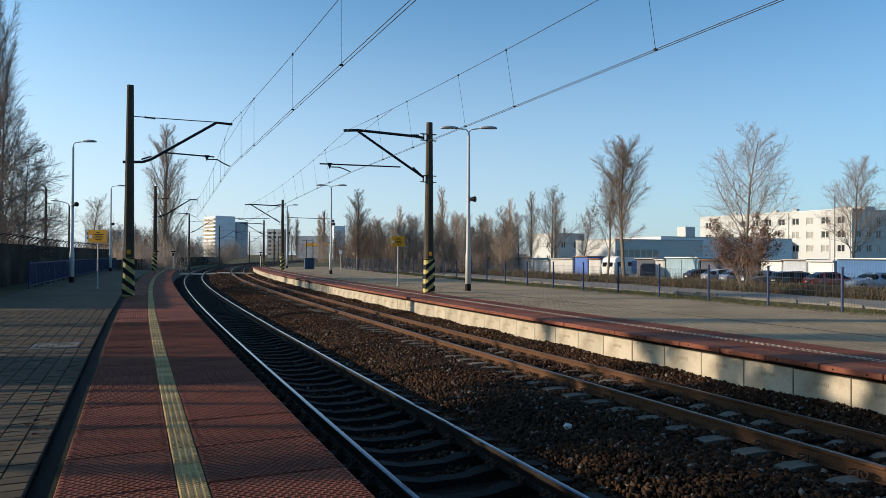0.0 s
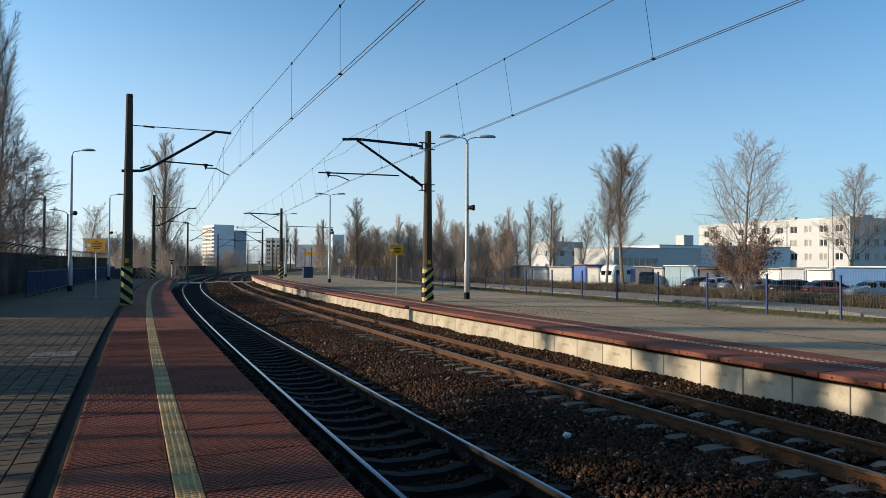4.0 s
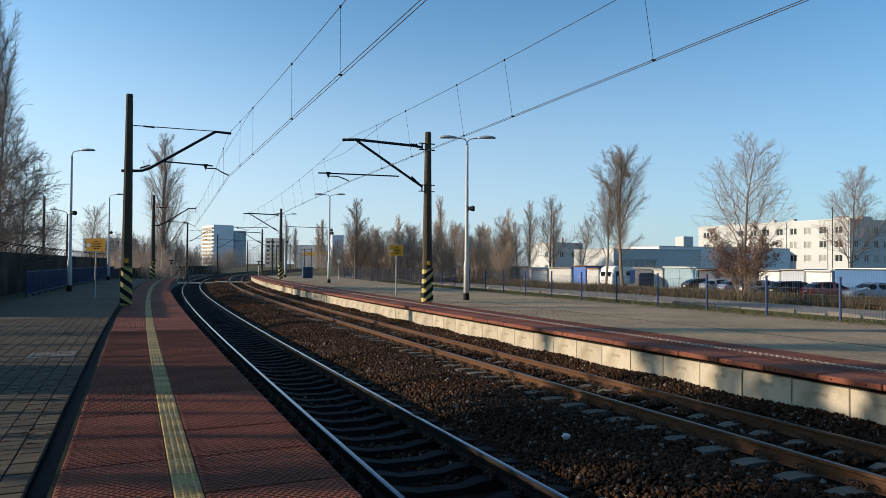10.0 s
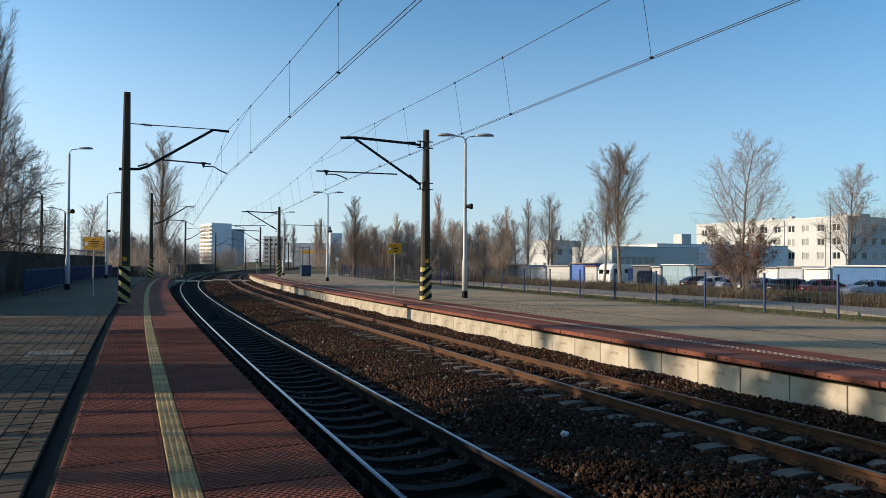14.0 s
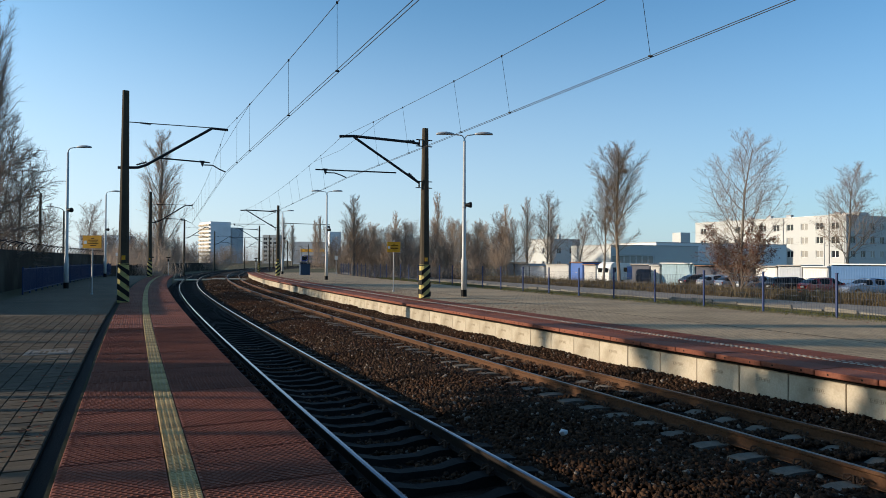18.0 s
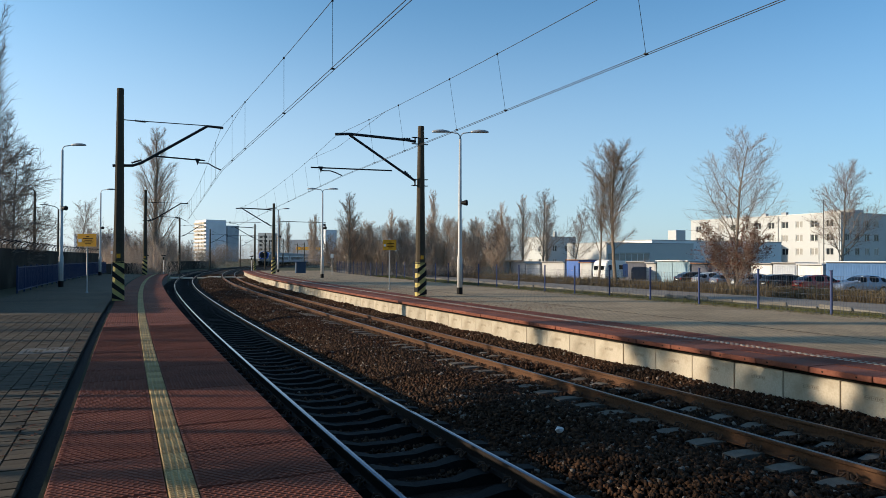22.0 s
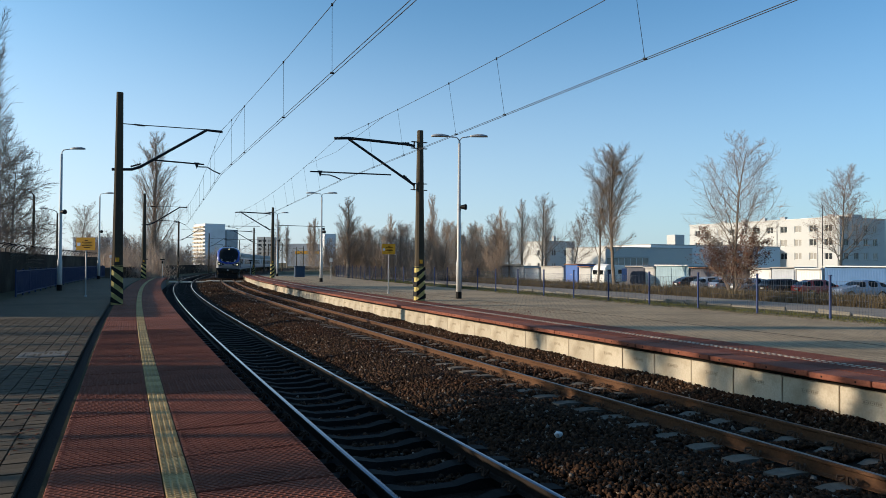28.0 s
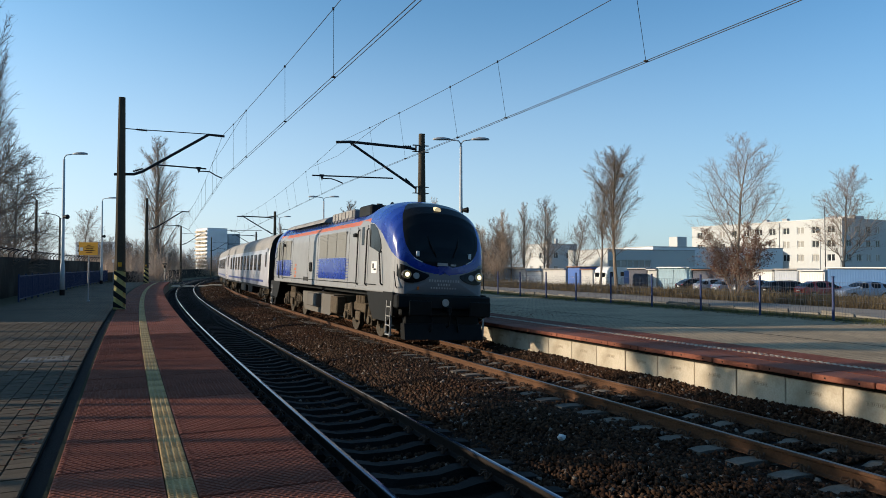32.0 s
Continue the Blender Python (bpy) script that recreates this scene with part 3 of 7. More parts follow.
box(bm, (-0.0005, -0.006, -0.312), (0.003, 0.30, 0.005), mi=1)
box(bm, (-0.0005, -0.006, -0.368), (0.003, 0.30, 0.005), mi=1)
panel = mesh_of("face_panel", bm, M_CONC, M_STAMP)
bm = bmesh.new()
box(bm, (0.3, 0, -0.045), (0.6, 0.99, 0.09), bevel=0.012)
# black squares stand for the shaded holes in the coping's face
for q in (-0.27, 0.27):
    box(bm, (-0.0005, q, -0.045), (0.004, 0.026, 0.026), mi=1)
cop = mesh_of("coping", bm, M_RED_EDGE, M_DRAIN)
mid = slab_mesh("slab", 0.5, 0.99, 0.1, M_RED)
back = slab_mesh("slab", 0.74, 0.99, 0.1, M_RED)
tactw = slab_mesh("tactile_tile", 0.25, 0.495, 0.08, M_RED, studs=(2, 4, 0.036, 0.034, 0.008), stud_mat=M_WHITE_TILE)
for k in range(-12, int(END_R)):
    ob = part("face_panel", panel, M_CONC, farp)
    ob.matrix_basis = at_line(k + 0.2, PR + 0.13 + rnd.uniform(0, 0.012), rnd.uniform(-0.006, 0.006)) @ pose(0, 0, 0, 0, 0, rnd.uniform(-0.25, 0.25))
    ob = part("coping", cop, M_RED_EDGE, farp)
    ob.matrix_basis = at_line(k + 0.62, PR + rnd.uniform(-0.008, 0.008), rnd.uniform(-0.004, 0.004)) @ pose(0, 0, 0, 0, 0, rnd.uniform(-0.25, 0.25))
    for me, d in ((mid, PR + 0.855), (back, PR + 1.735)):
        ob = part("slab", me, M_RED, farp)
        ob.matrix_basis = at_line(k + 0.62, d, rnd.uniform(-0.003, 0.002))
    for h_ in (0.25, 0.75):
        ob = part("tactile_tile", tactw, M_WHITE_TILE, farp)
        ob.matrix_basis = at_line(k + h_, PR + 1.235, 0.001)

# service crossing past the platform ends
cross = thing("track_crossing", "pale worn concrete crossing slabs between the rails", "crossing", kind="structure")
for k in range(2):
    for d, w, z in ((-0.0, 1.2, -0.545), (1.35, 0.9, -0.58), (-1.7, 1.5, -0.5), (-3.05, 1.1, -0.6), (-GAP, 1.2, -0.615), (-GAP - 1.4, 0.9, -0.6)):
        bm = bmesh.new()
        box(bm, (0, 0, -0.06), (w, 1.18, 0.12), bevel=0.015)
        part("crossing_slab", bm, M_CONC, cross).matrix_basis = at_line(79.0 + 1.2 * k, d, z)
low = thing("wall_far", "dark low retaining wall beyond the curve", "wall", kind="structure")
part("wall_body", sweep("wall_body", [(-13.0, -1.0), (-13.0, 0.95), (-13.25, 0.95), (-13.25, -1.0)], 74, 190, 3.0, M_WALL_OLD, True), M_WALL_OLD, low)
# unseen wall added behind the viewer to cut the sky light
bm = bmesh.new()
box(bm, (0, -11.0, 6.0), (70.0, 0.5, 14.0))
single("wall_sky_block", bm, M_WALL_OLD, "unseen tall plain wall added to block sky light", "wall", kind="structure")

# ---- overhead line ----
def mast(m, h, arm, side, reach, striped=True, w0=0.42, w1=0.24, label="", lean=0.0, slant=-1):
    """Tapered concrete mast with a bracket towards its local x times side. Heights are above the track rail."""
    t = thing("overhead_line_mast", label or "tapered dark concrete mast with black and yellow stripes", "mast", m, group="overhead line masts")
    bm = bmesh.new()

    def shaft(z0, z1, grow=0.0):
        r = []
        for z in (z0, z1):
            w = w0 + (w1 - w0) * z / h
            c = w * 0.22
            e = grow
            r.append([bm.verts.new((x + lean * z, y, z)) for x, y in (
                (-w / 2 + c, -w / 2 - e), (w / 2 - c, -w / 2 - e), (w / 2 + e, -w / 2 + c), (w / 2 + e, w / 2 - c),
                (w / 2 - c, w / 2 + e), (-w / 2 + c, w / 2 + e), (-w / 2 - e, w / 2 - c), (-w / 2 - e, -w / 2 + c))])
        for k in range(8):
            bm.faces.new((r[0][k], r[0][(k + 1) % 8], r[1][(k + 1) % 8], r[1][k]))
        bm.faces.new(r[1])
        bm.faces.new(r[0][::-1])
    shaft(-0.6, h)
    part("shaft", bm, M_MAST, t)
    if striped:
        # slanted bands, black on a yellow ground
        bm = bmesh.new()
        shaft(0.0, 1.5, 0.004)
        part("yellow_ground", bm, M_MAST_YELLOW, t, "yellow warning paint")
        for i in range(5):
            bm = bmesh.new()
            z0 = i * 0.42 - 0.24
            w = w0 + (w1 - w0) * z0 / h + 0.02
            cr = []
            for x, y in ((-1, -1), (1, -1), (1, 1), (-1, 1)):
                up = 0.34 if x * slant > 0 else 0.0
                cr.append([(x * w / 2, y * w / 2, min(1.485, max(0.004, z0 + up))), (x * (w / 2 - 0.004), y * (w / 2 - 0.004), max(0.005, min(1.49, z0 + up + 0.21)))])
            lo = [bm.verts.new(c[0]) for c in cr]
            hi = [bm.verts.new(c[1]) for c in cr]
            for k in range(4):
                bm.faces.new((lo[k], lo[(k + 1) % 4], hi[(k + 1) % 4], hi[k]))
            bm.faces.new(hi)
            bm.faces.new(lo[::-1])
            part("black_band", bm, M_MAST_BLACK, t)
        bm = bmesh.new()
        box(bm, (0, -w0 / 2 + 0.0, 1.72), (0.13, 0.02, 0.17), bevel=0.004)
        part("warning_plate", bm, M_SIGN, t, "small yellow warning plate")
    return t


def insulator(bm, a, b, n=5, r=0.06):
    a, b = Vector(a), Vector(b)
    tube(bm, a, b, r * 0.45, n=8)
    d = (b - a).normalized()
    for i in range(n):
        c = a + (b - a) * ((i + 0.5) / n)
        tube(bm, c - d * 0.012, c + d * 0.012, r, r * 0.7, 10)


WIRES = {"near": [], "far": []}


def cantilever(t, kind, sg, x0, top, low, tip, catz, conz, conx, reg, hang, ex, regz):
    """Bracket arms, by their distance from the mast's axis towards local x times sg: a tie on top, a sloping strut, a steady arm."""
    tip, bend = sg * tip, sg * (tip - 0.62)
    bm = bmesh.new()
    insulator(bm, (sg * (x0 + 0.35), 0, top), (sg * (x0 + 0.75), 0, top - 0.02))
    part("insulator", bm, M_BLACK, t, "dark ribbed insulator")
    bm = bmesh.new()
    insulator(bm, (sg * (x0 + 0.25), 0, low + 0.12), (sg * (x0 + 0.62), 0, low + (0.26 if kind == "near" else 0.42)))
    part("insulator", bm, M_BLACK, t, "dark ribbed insulator")
    if kind == "near":
        part("tie_rod", pipe(bmesh.new(), [(0, 0, top), (sg * (x0 + 0.4), 0, top), (bend, 0, catz + 0.02)], 0.018), M_STEEL_DARK, t)
        part("strut", pipe(bmesh.new(), [(-sg * 0.25, 0, low - 0.02), (sg * (x0 + 0.3), 0, low + 0.02), (sg * (x0 + 0.6), 0, low + 0.14), (bend, 0, catz), (tip, 0, catz - 0.02)], 0.055, 8), M_STEEL_DARK, t)
    else:
        part("tie_rod", pipe(bmesh.new(), [(sg * (x0 + 0.15), 0, top - 0.1), (sg * (x0 + 0.5), 0, top - 0.06), (bend, 0, catz + 0.08), (tip, 0, catz + 0.02)], 0.06, 8), M_STEEL_DARK, t)
        part("strut", pipe(bmesh.new(), [(sg * (x0 + 0.1), 0, low), (sg * (x0 + 0.3), 0, low + 0.12), (bend, 0, catz + 0.04)], 0.055, 8), M_STEEL_DARK, t)
        for z in (top, low):
            bm = bmesh.new()
            box(bm, (sg * 0.05, 0, z - 0.2), (0.75, 0.12, 0.03))
            box(bm, (sg * 0.05, 0, z + 0.08), (0.75, 0.12, 0.03))
            box(bm, (sg * (x0 + 0.12), 0, z - 0.06), (0.03, 0.12, 0.28))
            part("bracket", bm, M_STEEL_DARK, t)
    reg, hang, ex, conx = sg * reg, sg * hang, sg * ex, sg * conx
    part("registration_arm", pipe(bmesh.new(), [(reg, 0, regz), (ex, 0, regz - 0.06)], 0.03, 8), M_STEEL_DARK, t)
    bm = bmesh.new()
    prism(bm, [(hang - 0.1, regz), (hang + 0.1, regz), (hang, regz - 0.26)], 0.05)
    k = 1 if conx > hang else -1
    pipe(bm, [(hang, 0, regz - 0.17), (hang + k * 0.4, 0, regz - 0.16), (conx - k * 0.25, 0, conz + 0.13), (conx, 0, conz + 0.03)], 0.024, 6)
    part("steady_arm", bm, M_STEEL_DARK, t)
    m = t.matrix_basis
    WIRES[kind].append((m @ Vector((tip - sg * 0.08, 0, catz)), m @ Vector((conx, 0, conz))))


def mast_near(s, striped=True, z=0.0, **kw):
    t = mast(at_line(s, -8.24, z), 8.2 - z, None, 1, 3.8, striped, **kw)
    cantilever(t, "near", 1, 0.16, 7.0 - z, 5.22 - z, 3.82, 7.0 - z, 5.22 - z, 3.75, 1.2, 2.84, 3.12, 5.66 - z)


def mast_far(s, d=4.0, striped=True, z=0.0, **kw):
    t = mast(at_line(s, d, z), 7.55 - z, None, -1, 3.8, striped, slant=1, **kw)
    cantilever(t, "far", -1, 0.16, 6.95 - z, 5.1 - z, 3.9, 6.88 - z, 5.14 - z, 3.6, 1.36, 4.5, 4.92, 5.5 - z)


PLAIN = "plain dark lattice-grey mast beside the distant track"
mast_near(-20.0)
mast_near(24.0)
mast_near(66.2)
for s in (114.0, 158.0, 204.0, 250.0, 296.0):
    mast_near(s, False, -0.8, w0=0.34, w1=0.24, label=PLAIN)
mast_far(-23.0, 3.15)
mast_far(23.0, 3.9)
mast_far(70.0, 4.2)
mast_far(116.0, 3.6, True, -0.7)
for s in (162.0, 208.0, 254.0, 300.0):
    mast_far(s, 3.6, False, -0.8, w0=0.34, w1=0.24, label=PLAIN)

SAG = 0.5
for kind, pts in WIRES.items():
    w = thing("overhead_wires", "thin dark overhead wires above the %s track" % kind, "overhead wire")
    for (c0, k0), (c1, k1) in zip(pts, pts[1:]):
        far_off = k0.y > 60
        n = 8 if far_off else 24

        def hung(u):
            p = c0.lerp(c1, u)
            p.z -= 4 * u * (1 - u) * SAG
            return p
        part("messenger_wire", pipe(bmesh.new(), [hung(i / n) for i in range(n + 1)], 0.007, 4), M_WIRE, w)
        side = (k1 - k0).cross(Vector((0, 0, 1))).normalized() * 0.036
        for e in (-1, 1):
            part("contact_wire", pipe(bmesh.new(), [k0 + side * e, k1 + side * e], 0.0065, 4), M_WIRE, w)
        if far_off:
            continue
        ln = (k1 - k0).length
        # stitch wires near the masts
        for u0, u1 in ((0.0, 6.2 / ln), (1 - 6.2 / ln, 1.0)):
            a, b = hung(u0), hung(u1)
            (a if u0 == 0.0 else b).z -= 0.55
            part("stitch_wire", pipe(bmesh.new(), [a, b], 0.006, 4), M_WIRE, w)
        for off_m in ((3.2, 6.2, 12.3, 16.7, 21.5, 26.4, 31.2, 35.6, 39.8) if kind == "near" else (4.4, 7.5, 11.5, 14.2, 19.1, 24.0, 29.0, 33.5, 38.0, 41.5)):
            for u in (1 - off_m / ln,) if k0.y < 0 else (off_m / ln,):
                if not 0 < u < 1:
                    continue
                p, q = hung(u), k0.lerp(k1, u)
                bm = pipe(bmesh.new(), [p, q], 0.005, 4)
                box(bm, p, (0.035, 0.035, 0.05))
                box(bm, q + Vector((0, 0, 0.01)), (0.07, 0.035, 0.03), heading(20))
                part("dropper", bm, M_WIRE, w)

# ---- lamps, signs, fences of the platforms ----
def lamp_head(bm, x, y, z, ux):
    """A drop-shaped street lamp head that points along ux."""
    rings = []
    for u, w, h in ((0.0, 0.05, 0.04), (0.12, 0.09, 0.07), (0.35, 0.15, 0.11), (0.6, 0.15, 0.1), (0.78, 0.09, 0.06), (0.84, 0.02, 0.02)):
        rings.append([bm.verts.new((x + ux * u, y + w * math.cos(a), z + (h if math.sin(a) > 0 else 0.045) * math.sin(a)))
                      for a in [k * math.tau / 10 for k in range(10)]])
    for A, B in zip(rings, rings[1:]):
        for k in range(10):
            bm.faces.new((A[k], A[(k + 1) % 10], B[(k + 1) % 10], B[k]))
    bm.faces.new(rings[0])
    bm.faces.new(rings[-1])
    bmesh.ops.recalc_face_normals(bm, faces=bm.faces[:])
    return bm


def platform_lamp(m, h, arms, turn, label, speaker=None):
    t = thing("platform_lamp", label, "lamp", m, group="platform lamps")
    r = m.inverted_safe().to_3x3()
    bm = pipe(bmesh.new(), [(0, 0, 0), (0, 0, 1.7), (0, 0, 1.85), (0, 0, h)], [0.13, 0.125, 0.095, 0.06], 12)
    part("pole", bm, M_LAMPPOST, t, smooth=True)
    part("boot", tube(bmesh.new(), (0, 0, -0.1), (0, 0, 0.32), 0.145, 0.14, 12), M_BLACK, t, "black painted foot")
    for sg in arms:
        q = Matrix.Rotation(radians(turn), 3, "Z")
        bm = pipe(bmesh.new(), [q @ Vector(p) for p in ((0, 0, h - 0.1), (sg * 0.02, 0, h + 0.12), (sg * 0.12, 0, h + 0.24), (sg * 0.55, 0, h + 0.3))], 0.03, 8)
        arm = part("arm", bm, M_LAMPPOST, t, smooth=True)
        bm = lamp_head(bmesh.new(), sg * 0.5, 0, h + 0.31, sg)
        bmesh.ops.rotate(bm, cent=(0, 0, 0), matrix=q, verts=bm.verts[:])
        part("lamp_head", bm, M_LAMPHEAD, arm, "grey drop-shaped lamp head", smooth=True)
    if speaker:
        bm = bmesh.new()
        q = Matrix.Rotation(radians(turn), 3, "Z")
        a, b = q @ Vector((0.06, -0.05, speaker)), q @ Vector((0.3, -0.12, speaker))
        tube(bm, a, b, 0.07, 0.14, 12)
        tube(bm, b, b + (b - a) * 0.2, 0.14, 0.12, 12)
        part("loudspeaker", bm, M_BLACK, t, "black round loudspeaker")
        bm = bmesh.new()
        for z in (speaker - 0.12, speaker + 0.1):
            tube(bm, (0, 0, z), (0, 0, z + 0.03), 0.1, n=12)
        part("clamp", bm, M_GALV, t)
    return t


for s, d, sp in ((24.0, 6.3, 4.3), (53.5, 6.4, 4.3), (79.5, 5.6, 4.3)):
    platform_lamp(at_line(s, d), 7.35, (-1, 1), -heading(s), "pale grey lamp post with two curved arms on the far platform", sp)
for s, d in ((39.0, -11.7), (66.0, -12.1)):
    platform_lamp(at_line(s, d), 7.75, (1,), -heading(s), "pale grey lamp post with one curved arm on the near platform", 4.45)


for x, y, rz in ((-34.6, 60.0, 205), (-44.5, 82.0, 205)):
    t = thing("street_lamp", "dark concrete street lamp behind the old wall", "lamp", pose(x, y, -0.95, 0, 0, rz), group="street lamps")
    part("pole", pipe(bmesh.new(), [(0, 0, 0), (0, 0, 8.3)], [0.14, 0.09], 10), M_MAST, t)
    arm = part("arm", pipe(bmesh.new(), [(0, 0, 8.2), (0.1, 0, 8.45), (0.4, 0, 8.62), (1.2, 0, 8.8)], 0.04, 8), M_STEEL_DARK, t)
    part("lamp_head", lamp_head(bmesh.new(), 1.1, 0, 8.8, 1), M_LAMPHEAD, arm, smooth=True)


def bars(parent, x0, x1, z, h, y, material, name="writing_bar"):
    bm = bmesh.new()
    box(bm, ((x0 + x1) / 2, y, z), (x1 - x0, 0.004, h))
    part(name, bm, material, parent)


def yellow_sign(m, w, h, zc, label):
    t = thing("warning_sign", label, "sign", m, group="yellow platform signs")
    part("post", tube(bmesh.new(), (0, 0, -0.05), (0, 0, zc + h / 2 + 0.1), 0.032, 0.032, 10), M_GALV, t)
    bm = bmesh.new()
    box(bm, (0, -0.045, zc), (w, 0.02, h), bevel=0.006)
    part("board", bm, M_SIGN, t)
    bm = bmesh.new()
    box(bm, (-w * 0.36, -0.058, zc - 0.02), (w * 0.17, 0.004, w * 0.17))
    part("pictogram", bm, M_WHITE, t, "white square pictogram")
    for i, (a, b) in enumerate(((-0.05, 0.12), (-0.2, 0.32), (-0.12, 0.26), (-0.2, 0.34), (-0.1, 0.22))):
        bars(t, a * w, b * w, zc + h * (0.28 - 0.14 * i), h * 0.055, -0.058, M_BLACK)
    bm = tube(bmesh.new(), (0, 0, 0), (0, 0, 0.06), 0.07, 0.05, 10)
    part("foot", bm, M_GALV, t)


yellow_sign(at_line(31.0, -9.78) @ pose(0, 0, 0, 0, 0, -heading(31) - 4), 0.92, 0.6, 2.47, "yellow warning sign on a steel post on grey pavers")
yellow_sign(at_line(30.0, 4.88) @ pose(0, 0, 0, 0, 0, -heading(30) + 3), 0.72, 0.56, 2.4, "yellow warning sign on a steel post near the platform edge")


def marker(m, h, w, hz, label, material=None):
    t = thing("marker_post", label, "sign", m)
    part("post", tube(bmesh.new(), (0, 0, -0.05), (0, 0, h), 0.03, n=8), M_GALV, t)
    bm = bmesh.new()
    box(bm, (0, -0.04, h - hz / 2), (w, 0.03, hz), bevel=0.005)
    part("plate", bm, material or M_WHITE, t)


marker(at_line(64.0, 9.4) @ pose(0, 0, 0, 0, 0, -20), 2.1, 0.3, 0.36, "small white plate on a thin post by the fence")
marker(at_line(68.0, -11.3) @ pose(0, 0, 0, 0, 0, -20), 2.3, 0.22, 0.3, "small pale plate on a thin post")
for s, d in ((92.0, 3.0), (74.0, -8.6), (75.5, -7.0)):
    t = thing("buffer_sign", "thin post with a dark cross plate at the platform end", "sign", at_line(s, d, -0.3) @ pose(0, 0, 0, 0, 0, -20))
    part("post", tube(bmesh.new(), (0, 0, -0.6), (0, 0, 2.3), 0.045, n=8), M_GALV, t)
    bm = bmesh.new()
    box(bm, (0, -0.05, 2.2), (0.5, 0.03, 0.12))
    box(bm, (0, -0.05, 1.9), (0.18, 0.03, 0.3))
    part("plate", bm, M_BLACK, t)

# blue mesh fence behind the far platform
def mesh_panel(w, h, step, r):
    v, f = [], []

    def stick(a, b, rr):
        o = len(v)
        ax = 0 if abs(b[0] - a[0]) > abs(b[2] - a[2]) else 2
        for p in (a, b):
            for q in ((-rr, -rr), (rr, -rr), (rr, rr), (-rr, rr)):
                v.append((p[0] + (q[0] if ax == 2 else 0), p[1] + q[1], p[2] + (q[0] if ax == 0 else 0)))
        for k in range(4):
            f.append((o + k, o + (k + 1) % 4, o + 4 + (k + 1) % 4, o + 4 + k))
    n = int(w / step)
    for i in range(n + 1):
        x = i * w / n
        stick((x, 0, 0.08), (x, 0, h), r)
    for k in range(7):
        z = 0.08 + k * (h - 0.08) / 6
        stick((0, 0, z), (w, 0, z), r * 1.3)
    return quick("mesh_panel", v, f, M_MESH)


STEP = 2.72
mp_near = mesh_panel(STEP - 0.1, 1.22, 0.09, 0.0025)
bm = bmesh.new()
box(bm, (0, 0, 0.58), (0.06, 0.06, 1.6), bevel=0.008)
box(bm, (0, 0, 1.39), (0.08, 0.08, 0.03), bevel=0.006)
post_me = mesh_of("fence_post", bm, M_BLUEPOST)
fence = thing("mesh_fence", "blue steel posts with thin welded mesh behind the far platform", "fence")
for k in range(-6, 31):
    s = 9.0 + k * STEP
    d = 11.8 + max(0.0, s - 30) * 0.045
    p, q = along(s, d, -0.05), along(s + STEP, 11.8 + max(0.0, s + STEP - 30) * 0.045, -0.05)
    rz = math.degrees(math.atan2(q.y - p.y, q.x - p.x))
    ob = part("post", post_me, M_BLUEPOST, fence)
    ob.matrix_basis = pose(p.x, p.y, p.z, 0, 0, rz)
    ob = part("mesh_panel", mp_near, M_BLUEDARK, fence)
    ob.matrix_basis = pose(p.x, p.y, p.z, 0, 0, rz) @ pose(0.05, 0, 0)

# dull blue railing and old wall behind the near platform
rail = thing("railing", "dull blue steel railing with thin bars behind the near platform", "railing")
bm = bmesh.new()
box(bm, (1.0, 0, 0.12), (2.0, 0.05, 0.05))
v_low = mesh_of("crossbar", bm, M_BLUEDARK)
bm = bmesh.new()
box(bm, (1.0, 0, 1.2), (2.0, 0.05, 0.05))
v_rail = mesh_of("crossbar", bm, M_BLUEDARK)
bm = bmesh.new()
box(bm, (0, 0, 0.66), (0.022, 0.022, 1.06))
v_bars = mesh_of("bar", bm, M_BLUEDARK)
bm = bmesh.new()
box(bm, (0, 0, 0.62), (0.07, 0.07, 1.34), bevel=0.006)
v_post = mesh_of("post", bm, M_BLUEDARK)
for k in range(22):
    s = 32.0 + 2 * k
    p, q = along(s, -12.75), along(s + 2, -12.75)
    m = pose(p.x, p.y, -0.02, 0, 0, math.degrees(math.atan2(q.y - p.y, q.x - p.x)))
    for nm, me in (("post", v_post), ("crossbar", v_rail), ("crossbar", v_low)):
        part(nm, me, M_BLUEDARK, rail).matrix_basis = m
    for i in range(1, 20):
        part("bar", v_bars, M_BLUEDARK, rail).matrix_basis = m @ pose(0.1 * i, 0, 0)
WALL_D = -14.4
wall = thing("wall_west", "dark old concrete wall with bent wire brackets on top", "wall", kind="structure")
part("wall_body", sweep("wall_body", [(WALL_D, -1.0), (WALL_D, 2.15), (WALL_D - 0.25, 2.15), (WALL_D - 0.25, -1.0)], 20, 84, 2.0, M_WALL_OLD, True), M_WALL_OLD, wall)
bm = pipe(bmesh.new(), [(0, 0, 2.1), (0, 0, 2.35), (0.2, 0, 2.55), (0.5, 0, 2.62)], 0.03, 5)
brk = mesh_of("wire_bracket", bm, M_STEEL_DARK)
for k in range(40):
    part("wire_bracket", brk, M_STEEL_DARK, wall).matrix_basis = at_line(22 + 1.5 * k, WALL_D - 0.12)
for i in range(3):
    pts = [along(22 + 3 * k, WALL_D - 0.12 + 0.1 + 0.15 * i, 2.45 + 0.07 * i) for k in range(20)]
    part("barbed_wire", pipe(bmesh.new(), pts, 0.008, 4), M_WIRE, wall)
part("soil_strip", sweep("soil_strip", [(WALL_D + 0.01, -0.1), (PLC - 4.25, -0.03)], -30, 84, 2.0, M_GROUND), M_GROUND, near)

